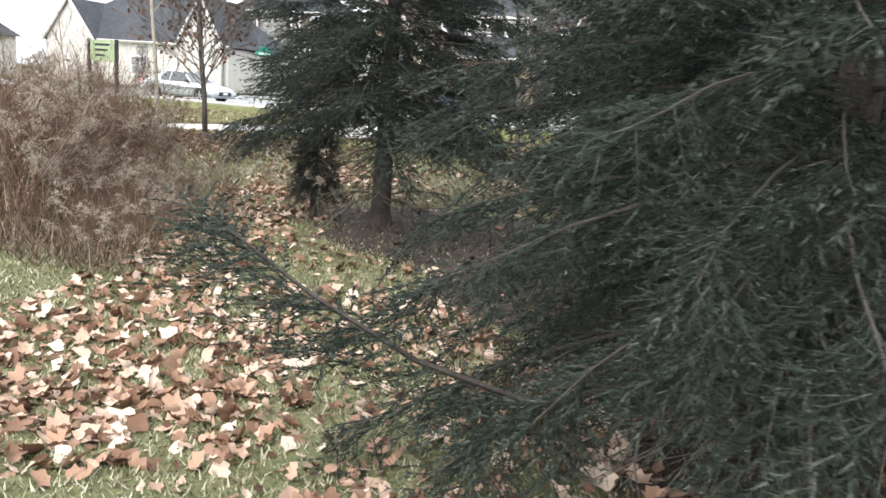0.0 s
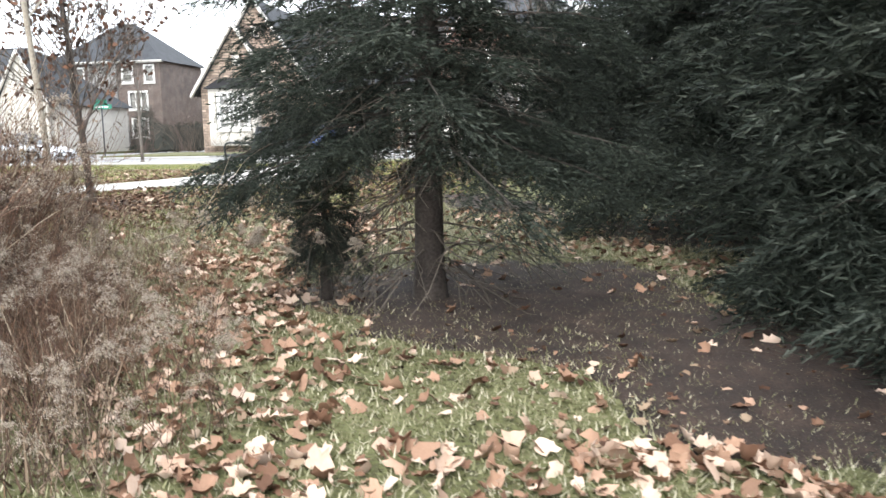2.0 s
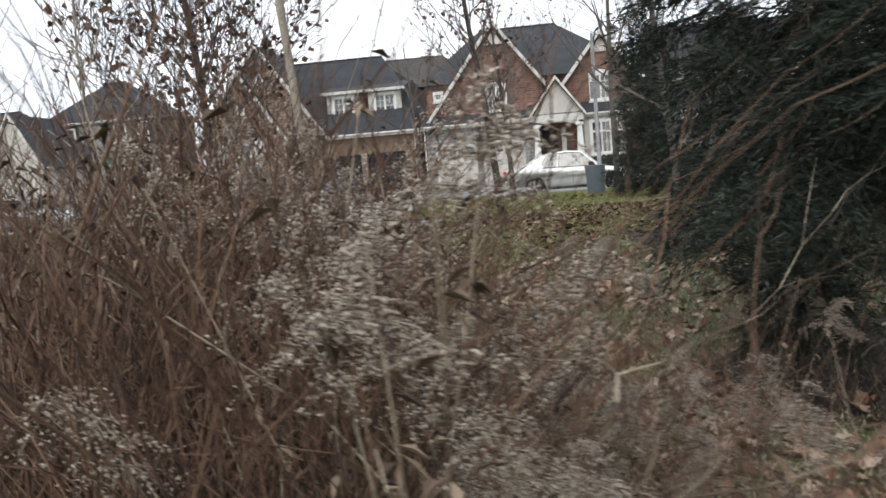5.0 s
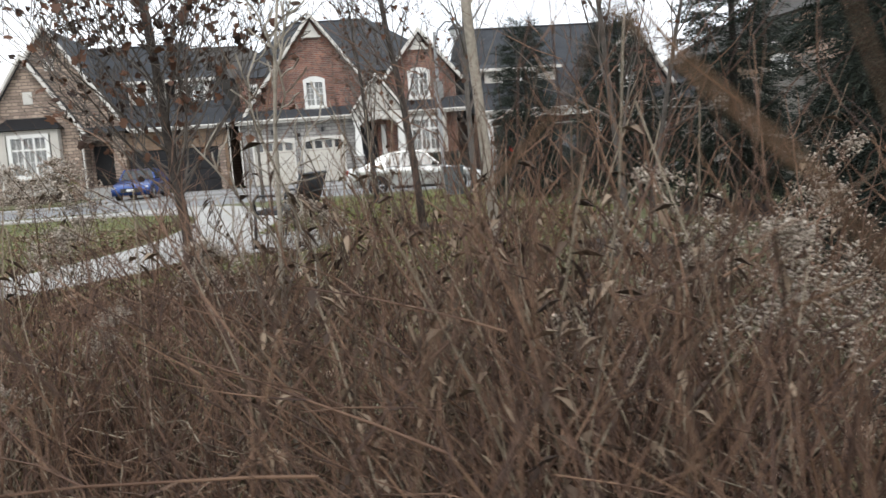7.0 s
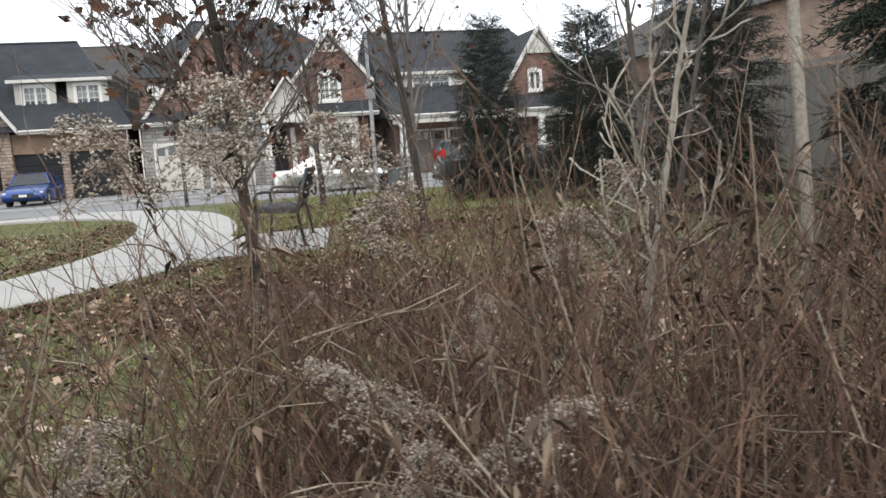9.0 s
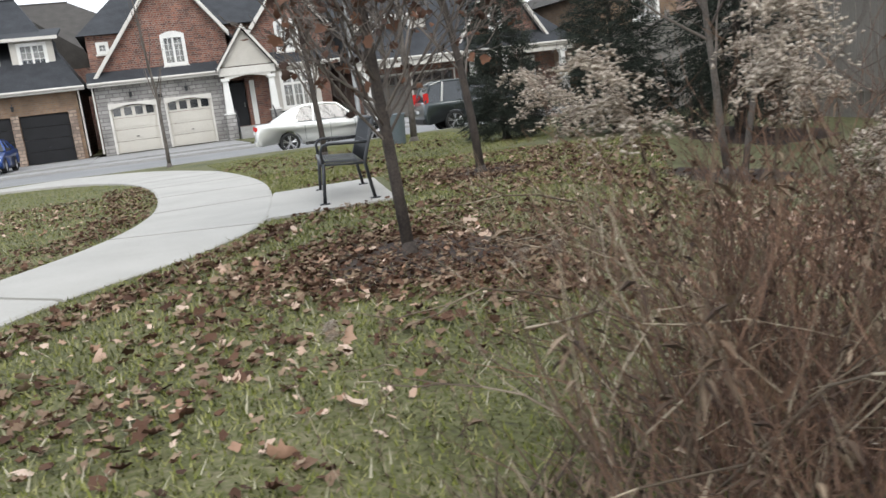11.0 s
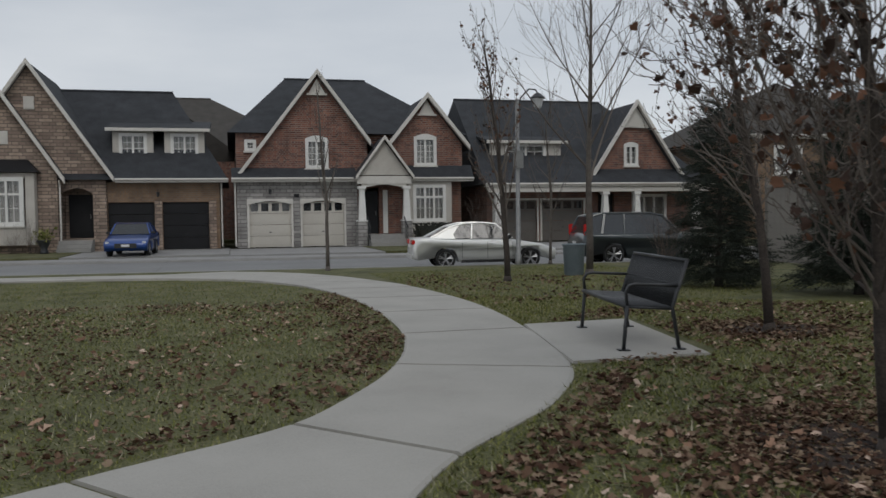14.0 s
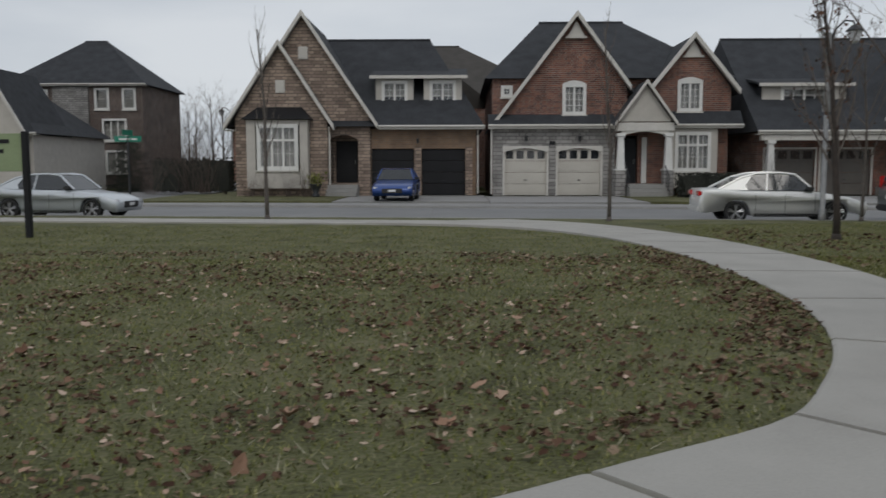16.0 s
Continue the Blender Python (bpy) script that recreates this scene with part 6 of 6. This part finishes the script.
def tufts(name, poly, n, seed, size, mat, label, clear=0.0):
    """Short blades, one leaf-shaped triangle each, leaning anyhow."""
    rs = np.random.RandomState(seed)
    p = sow(poly, n, seed, clear) if clear else None
    if p is None:
        q = np.array(poly)
        x, y = (rs.uniform(q[:, k].min(), q[:, k].max(), n * 3) for k in (0, 1))
        ok = inside(poly, x, y)
        p = np.stack([x[ok], y[ok]], 1)[:n]
    p = p[off_concrete(p)]
    n = len(p)
    az, h = rs.uniform(0, 6.283, n), size * rs.uniform(0.5, 1.3, n)
    z = ground_z(p[:, 0], p[:, 1]) - 0.004
    wd = 0.004 + 0.003 * rs.rand(n)
    base = np.stack([p[:, 0], p[:, 1], z], 1)
    s = np.stack([np.cos(az), np.sin(az), np.zeros(n)], 1) * wd[:, None]
    t = np.stack([-np.sin(az) * h * rs.uniform(0.1, 1.3, n), np.cos(az) * h * rs.uniform(0.1, 1.3, n), h * rs.uniform(0.35, 1, n)], 1)
    V = np.stack([base - s, base + s, base + t], 1).reshape(-1, 3)
    me = raw_mesh(name, V, np.arange(3 * n).reshape(-1, 3), mat)
    return solid(name, me, label, "grass", kind="stuff")


tufts("grass", [(-4, 1.0), (-0.8, 0.6), (1.5, 3.6), (3.4, 5), (4.8, 8), (4.7, 13), (-6, 13), (-9, 6)], 130000, 31, 0.035, M_GRASS, "short olive winter lawn grass")
tufts("grass", [(1.4, -3.0), (5.4, -1.2), (9, 4), (12.5, 10), (6, 14), (5, 6), (2.6, 3)], 140000, 32, 0.04, M_GRASS, "short green and straw lawn grass")
tufts("grass", [(16.5, -8.2), (12, -8.6), (9.6, -5.5), (8.5, 1), (10, 6), (14, 5), (16, 0)], 190000, 33, 0.045, M_THATCH, "thin mossy meadow grass")
tufts("grass", [(-14, 12.5), (5, 12.5), (4, 21.5), (-14, 22)], 60000, 34, 0.045, M_GRASS, "short olive winter lawn grass")
tufts("grass", [(6.1, 10), (14, 13), (13, 23), (6, 22)], 50000, 35, 0.045, M_GRASS, "short olive winter lawn grass")
tufts("dry_grass", BRUSH, 9000, 36, 0.3, M_WEEDLEAF, "matted dead grass below the weeds", clear=0.55)


def litter(name, poly, n, seed, size, mat, label, patch=0.0, lift=0.012, up=0.0):
    p = sow(poly, n, seed, 0.0, patch)
    p = p[off_concrete(p, 0.03)]
    rs = np.random.RandomState(seed + 1)
    # few leaves lie on the bare soil under the low spruces; the last spot is thinned to darken a shaded corner
    bare = np.minimum.reduce([np.hypot(p[:, 0] - 11.6, p[:, 1] + 0.2) / 1.6, np.hypot(p[:, 0] - 13.9, p[:, 1] - 3.5) / 1.9, np.hypot(p[:, 0] - 13.3, p[:, 1] + 1.3) / 1.4])
    p = p[(bare > 1) | (rs.rand(len(p)) < 0.3)]
    pl = np.stack([p[:, 0], p[:, 1], ground_z(p[:, 0], p[:, 1]) + lift + 0.02 * rs.rand(len(p))], 1)
    solid(name, leaf_cloud(name, mat, pl, size * rs.uniform(0.5, 1.25, len(p)), np.full(len(p), up), seed), label, "leaves", kind="stuff")


litter("fallen_leaves", [(16.2, -7.8), (14.9, -6.0), (13.6, -3.4), (12.6, -2.6), (11.4, -2.9), (10.4, -3.3), (10.0, -4.0), (9.8, -5.0), (10.2, -6.8), (13.0, -8.4)], 3000, 41, 0.115, M_LEAF, "large tan and orange fallen maple leaves", 0.45, up=0.18)
litter("fallen_leaves", [(11.0, -2.0), (10.2, -2.2), (8.8, 0), (7.8, 2.6), (9.5, 4.5), (10.2, 0.4)], 700, 42, 0.10, M_LEAF, "pale fallen maple leaves on thin grass", 0.3, up=0.05)
litter("fallen_leaves", [(13.5, 0.5), (10.5, 0.8), (8, 5), (10, 9), (13.5, 8)], 600, 43, 0.09, M_LITTER, "scattered brown fallen leaves", 0.3)
litter("fallen_leaves", [(16.2, -8.0), (12.4, -8.2), (10.6, -6.0), (10.0, -3.2), (8.6, 0.2), (8.0, 3.5), (11, 5.5), (13.6, 5), (15, 0)], 2300, 53, 0.10, M_LEAF, "pale fallen leaves over thin grass", 0.5, up=0.15)
litter("leaf_litter", [(16.2, -8.0), (12.4, -8.2), (10.6, -6.0), (10.0, -3.2), (8.6, 0.2), (8.0, 3.5), (11, 5.5), (13.6, 5), (15, 0)], 3000, 54, 0.06, M_LITTER, "small brown leaf scraps over thin grass", 0.4)
litter("fallen_leaves", [(10.9, -4.8), (11.0, -2.4), (10.2, -0.6), (9.3, 1.2), (8.3, 2.6), (8.4, 0.4), (9.4, -1.6), (10.1, -3.4)], 500, 55, 0.085, M_LEAF, "pinkish tan dry leaves along the trodden strip", 0.6, up=0.15)
litter("leaf_litter", [(6.9, 1.9), (7.1, 3.2), (6.7, 4.5), (5.9, 4.6), (5.2, 3.8), (5.3, 2.8), (6.1, 2.3)], 2200, 56, 0.05, M_LITTER, "dense small dark leaves close round the tree")
litter("leaf_litter", [(7.6, 2.2), (8.4, 3.5), (7.6, 5.0), (6.0, 5.2), (4.8, 4.0), (4.9, 2.7), (6.2, 1.9)], 2600, 44, 0.055, M_LITTER, "ring of small dark brown leaves round the tree")
litter("leaf_litter", [(3.0, -1.5), (5.0, 0.5), (9.0, 4.0), (12.5, 9.5), (8.5, 11.5), (6.2, 9.5), (5.7, 6.4), (4.6, 4.5), (3.2, 2.5)], 4600, 45, 0.07, M_LITTER, "scattered brown leaves on the lawn", 0.35)
litter("leaf_litter", [(3.5, 6.0), (4.3, 8.2), (4.55, 12), (4.3, 15), (3.6, 15), (3.8, 11), (3.6, 8.4), (2.4, 5.6), (1.0, 4.4), (1.6, 4.45)], 1300, 46, 0.06, M_LITTER, "drift of brown leaves along the path")
litter("leaf_litter", [(3.2, 3.0), (4.3, 4.5), (5.5, 6.2), (5.8, 6.0), (4.6, 4.1), (3.4, 2.5)], 500, 47, 0.07, M_LITTER, "drift of brown leaves along the path edge")
litter("leaf_litter", [(-4, 1.5), (2.0, 5), (4.2, 8), (4.2, 14), (-8, 14), (-9, 5)], 9500, 48, 0.052, M_LITTER, "scattered small leaves on the lawn", 0.25)
litter("fallen_leaves", [(-4, 1.5), (2.0, 5), (3.8, 8), (3.5, 12), (-6, 12)], 160, 49, 0.11, M_LEAF, "few pale curled leaves on the lawn")
litter("fallen_leaves", [(3.0, -1.5), (5.0, 0.5), (8.0, 4.0), (6.6, 6.6), (5.7, 6.4), (4.6, 4.5), (3.2, 2.5)], 140, 50, 0.10, M_LEAF, "few pale curled leaves on the lawn", up=0.2)
litter("leaf_litter", [(9.6, 8.0), (9.0, 9.0), (8.0, 8.8), (7.7, 7.6), (8.6, 7.1)], 900, 51, 0.06, M_LITTER, "ring of small dark brown leaves round the tree")
litter("leaf_litter", [(6.2, 12), (9, 12), (12, 17), (7, 21), (6, 17)], 700, 52, 0.08, M_LITTER, "scattered brown leaves on the lawn", 0.3)


def bare_soil(place, rx, ry, seed, label):
    """A low, uneven patch of dark soil laid on the lawn."""
    rs = np.random.RandomState(seed)
    g = Geo()
    n, rings = 48, 7
    wob = 1 + 0.10 * np.sin(np.arange(n) * 2 * np.pi / n * 3 + rs.rand() * 6) + 0.07 * rs.normal(0, 1, n)
    g.v.append((place[0], place[1], gz(*place) + 0.03))
    for r in range(1, rings + 1):
        for k in range(n):
            u = r / rings
            x = place[0] + rx * u * wob[k] * math.cos(2 * math.pi * k / n)
            y = place[1] + ry * u * wob[k] * math.sin(2 * math.pi * k / n)
            g.v.append((x, y, gz(x, y) + 0.028 * (1 - u ** 3) + rs.normal(0, 0.004) * (r < rings) - 0.008 * (r == rings)))
    for k in range(n):
        g.f.append((0, 1 + k, 1 + (k + 1) % n))
        for r in range(rings - 1):
            a, b = 1 + r * n, 1 + (r + 1) * n
            g.f.append((a + k, b + k, b + (k + 1) % n, a + (k + 1) % n))
    solid("bare_soil", g.mesh("bare_soil", M_MULCH, 0, True), label, "soil", kind="stuff")


bare_soil((11.5, -0.2), 1.7, 1.6, 61, "dark bare needle-covered soil below the spruce")
bare_soil((14.9, -3.9), 1.7, 1.6, 62, "dark bare needle-covered soil below the spruce")
# dark soil that also paints in the shade beside the large spruce
bare_soil((13.3, -1.4), 1.5, 1.4, 68, "dark bare needle-covered soil between the spruces, darkened also for their shade")
bare_soil((13.9, 3.6), 2.0, 2.0, 63, "dark bare needle-covered soil below the spruce")
bare_soil((6.2, 3.42), 1.05, 0.9, 64, "dark mulch ring round the young tree")
bare_soil((8.7, 8.1), 0.8, 0.7, 65, "dark mulch ring round the young tree")
bare_soil((10.9, 5.85), 0.9, 0.7, 66, "dark mulch ring round the small trees")
bare_soil((14.2, 9.4), 1.4, 1.2, 67, "dark bare soil below the spruce")


# ---- street furniture ----
def street_lamp(place, height, turn, label):
    x, y = place
    z = gz(x, y)
    s = thing("street_lamp", (x, y, z), label, "street lamp", group="street lamps")
    part("pole", Geo().tube([(x, y, z - 0.05), (x, y, z + 0.5), (x, y, z + 0.52), (x, y, z + height)], [0.11, 0.1, 0.075, 0.055], 10).mesh("pole", M_METAL, 0, True), s, "grey concrete-coloured pole")
    c, sn = math.cos(radians(turn)), math.sin(radians(turn))
    at = lambda d, h: (x + c * d, y + sn * d, z + height + h)
    part("arm", Geo().tube([at(0, -0.5), at(0.12, 0.05), at(0.4, 0.32), at(0.62, 0.3), at(0.68, 0.18)], 0.026, 6).mesh("arm", M_IRON), s)
    hx, hy, hz = at(0.68, 0.0)
    lantern = part("lantern", Geo().tube([(hx, hy, hz + 0.22), (hx, hy, hz + 0.18), (hx, hy, hz + 0.06), (hx, hy, hz + 0.03)], [0.03, 0.1, 0.24, 0.24], 10).mesh("lantern", M_IRON), s, "black lantern hood")
    part("lens", Geo().tube([(hx, hy, hz + 0.028), (hx, hy, hz - 0.24), (hx, hy, hz - 0.3)], [0.19, 0.12, 0.04], 10).mesh("lens", M_LAMPWHITE), lantern, "clear lantern glass")
    if turn == 0:
        part("sign_plate", Geo().box(x - 0.16, x + 0.16, y - 0.09, y - 0.065, z + 3.2, z + 3.75).mesh("sign_plate", M_METAL, 0.004), s)


street_lamp((11.1, 24.0), 5.35, 0, "grey street lamp with curved arm and lantern head")
street_lamp((-15.2, 60.0), 5.6, 180, "distant street lamp with lantern head")

sg = thing("street_sign", (-13.6, 37.2, -0.1), "green street name sign on a dark post", "street sign")
part("post", Geo().tube([(-13.6, 37.2, -0.12), (-13.6, 37.2, 2.75)], 0.04, 8).mesh("post", M_IRON), sg)
part("name_plate", Geo().box(-14.2, -13.0, 37.185, 37.2, 2.5, 2.75).mesh("name_plate", M_STREET_GREEN, 0.004), sg, "green name plate")
part("name_plate", Geo().box(-13.608, -13.592, 36.6, 37.75, 2.78, 3.02).mesh("name_plate", M_STREET_GREEN, 0.004), sg, "green name plate")
part("lettering", Geo().box(-14.0, -13.5, 37.178, 37.184, 2.58, 2.66).box(-13.44, -13.2, 37.178, 37.184, 2.58, 2.66).mesh("lettering", M_WHITE), sg)

ps = thing("park_sign", (-8.7, 17.82, -0.1), "pale green park sign board between black posts", "sign")
for sx, sy in ((-7.97, 17.68), (-9.5, 17.96)):
    part("post", Geo().box(sx - 0.06, sx + 0.06, sy - 0.06, sy + 0.06, gz(sx, sy) - 0.05, 2.12).mesh("post", M_BLACK, 0.01), ps, "square black post")
board = part("board", Geo().slab((-9.43, 17.92, 2.08), (-8.04, 17.665, 2.08), (-8.03, 17.715, 2.08), (-9.42, 17.97, 2.08), 0.78).mesh("board", M_SIGN_GREEN, 0.008), ps, "pale green sign board")
for a, b, z in ((0.2, 0.8, 1.92), (0.2, 0.7, 1.72), (0.2, 0.6, 1.52)):
    xa, xb = -9.43 + 1.39 * a, -9.43 + 1.39 * b
    ya, yb = 17.905 - 0.255 * a, 17.905 - 0.255 * b
    part("lettering", Geo().slab((xa, ya, z + 0.04), (xb, yb, z + 0.04), (xb, yb + 0.012, z + 0.04), (xa, ya + 0.012, z + 0.04), 0.08).mesh("lettering", M_BLACK), board)

bn = thing("litter_bin", (10.6, 18.5, -0.1), "blue-grey round litter bin on the lawn", "litter bin")
zb = gz(10.6, 18.5)
part("body", Geo().tube([(10.6, 18.5, zb), (10.6, 18.5, zb + 0.02), (10.6, 18.5, zb + 0.72), (10.6, 18.5, zb + 0.75)], [0.22, 0.235, 0.27, 0.29], 20).mesh("body", M_BIN, 0, True), bn)
part("rim", Geo().tube([(10.6 + 0.28 * math.cos(a), 18.5 + 0.28 * math.sin(a), zb + 0.76) for a in np.linspace(0, 2 * math.pi, 21)], 0.02, 6, False).mesh("rim", M_BIN), bn)


# ---- hedges, shrubs, planter ----
def leafy_block(name, x0, x1, y0, y1, z0, z1, n, seed, mat, label, size=0.05):
    rs = np.random.RandomState(seed)
    c = np.array([(x0 + x1) / 2, (y0 + y1) / 2, (z0 + z1) / 2])
    h = np.array([(x1 - x0) / 2, (y1 - y0) / 2, (z1 - z0) / 2])
    d = rs.normal(0, 1, (n, 3))
    d /= np.abs(d).max(1, keepdims=True)
    p = c + d * h * rs.uniform(0.75, 1.04, (n, 1))
    t = thing(name, (c[0], c[1], z0), label, "hedge")
    part("foliage", leaf_cloud("foliage", mat, p, size * rs.uniform(0.6, 1.4, n), np.ones(n), seed), t)
    g = Geo()
    for k in range(12):
        x, y = rs.uniform(x0, x1), rs.uniform(y0, y1)
        g.tube([(x, y, z0 - 0.05), (x + rs.normal(0, 0.1), y, (z0 + z1) / 2), (x + rs.normal(0, 0.2), y, z1 - 0.1)], [0.02, 0.014, 0.006], 5)
    part("stemwork", g.mesh("stemwork", M_SHRUB), t)
    part("core", Geo().box(x0 + 0.12, x1 - 0.12, y0 + 0.12, y1 - 0.12, z0 + 0.05, z1 - 0.12).mesh("core", M_HEDGE, 0.08), t)


leafy_block("hedge", 11.5, 14.9, 40.2, 41.5, -0.09, 1.05, 2600, 71, M_HEDGE, "low clipped dark hedge before the bay window", 0.09)
leafy_block("hedge", -17.5, -12.6, 50.0, 51.4, -0.09, 1.9, 1500, 72, M_HEDGE, "dark overgrown hedge on the corner lot", 0.13)


def twiggy_shrub(x, y, h, seed, label, z=None):
    t = thing("shrub", (x, y, -0.09 if z is None else z), label, "shrub", group="bare shrubs")
    rs = np.random.RandomState(seed)
    p = np.stack([x + rs.normal(0, 0.12 * h, 45), y + rs.normal(0, 0.12 * h, 45)], 1)
    M = stand(p, seed, 0.6 * h, 1.05 * h, 0.3)
    M[:, 2, 3] = -0.1 if z is None else z
    V, F = scatter(BRIARS, M, rs.randint(0, 8, len(p)))
    part("stemwork", raw_mesh("stemwork", V, F, M_SHRUB), t)


for k, (sx, sy, sh) in enumerate([(-9.6, 42.0, 0.9), (-8.6, 41.8, 0.8), (-7.6, 42.0, 0.9), (-6.6, 41.9, 1.5), (-13.5, 48, 2.6), (-15, 50, 3.0), (-17, 54, 3.2), (-19, 58, 3.2), (-16.2, 46.5, 2.2), (15.6, 41.8, 2.2), (-24, 40, 1.2), (-27, 40, 1.4), (-31, 41, 1.5), (-36, 41, 1.6), (-21.5, 66, 2.6), (-29, 70, 2.2), (-33, 70, 2.2), (14.9, 21.6, 1.6), (15.6, 20.6, 1.5), (19, 12.4, 1.7), (20.4, 10.4, 1.8)]):
    twiggy_shrub(sx, sy, sh, 80 + k, "bare brown twiggy shrub")

pl = thing("planter", (-6.1, 41.6, -0.1), "dark urn planter with dried greenery by the steps", "planter")
part("urn", Geo().tube([(-6.1, 41.6, -0.1), (-6.1, 41.6, 0.0), (-6.1, 41.6, 0.12), (-6.1, 41.6, 0.5), (-6.1, 41.6, 0.55)], [0.2, 0.2, 0.14, 0.3, 0.33], 14).mesh("urn", M_IRON, 0, True), pl)
rs = np.random.RandomState(99)
pp = np.array([-6.1, 41.6, 0.75]) + rs.normal(0, 1, (160, 3)) * np.array([0.18, 0.18, 0.16])
part("greenery", leaf_cloud("greenery", M_GRASS, pp, 0.12 * rs.uniform(0.5, 1.3, 160), np.ones(160), 98), pl)

tufts("straw", [(-4, 1.0), (-0.8, 0.6), (1.5, 3.6), (3.4, 5), (4.8, 8), (4.7, 14), (-8, 14), (-9, 6)], 16000, 37, 0.07, M_THATCH, "flattened straw-coloured grass on the lawn")
tufts("straw", [(1.4, -3.0), (5.4, -1.2), (9, 4), (12.5, 10), (6, 14), (5, 6), (2.6, 3)], 16000, 38, 0.07, M_THATCH, "flattened straw-coloured grass on the lawn")
tufts("straw", [(5.6, 0.4), (9.2, -0.4), (10.2, 2.0), (9.6, 5.6), (7.4, 5.4)], 9000, 39, 0.075, M_THATCH, "flattened straw-coloured grass beyond the weeds")
litter("leaf_scraps", [(-4, 1.5), (2.0, 5), (4.2, 8), (4.2, 14), (-8, 14), (-9, 5)], 2600, 57, 0.05, M_LEAF, "small pale torn leaf scraps on the lawn", 0.4)
litter("leaf_scraps", [(3.0, -1.5), (5.0, 0.5), (9.0, 4.0), (12.5, 9.5), (8.5, 11.5), (6.2, 9.5), (5.7, 6.4), (4.6, 4.5), (3.2, 2.5)], 1500, 58, 0.055, M_LEAF, "small pale torn leaf scraps on the lawn", 0.4)
tufts("straw", [(5.9, 0.2), (8.6, -0.2), (8.9, 4.2), (7.3, 4.2), (6.9, 2.0)], 9000, 40, 0.08, M_THATCH, "flattened straw-coloured grass beyond the weeds")
litter("fallen_leaves", [(6.3, 0.4), (8.8, 0.2), (9.2, 4.2), (7.4, 4.2), (7.0, 2.2)], 200, 59, 0.085, M_LEAF, "pale fallen leaves on straw-coloured grass", 0.5, up=0.1)
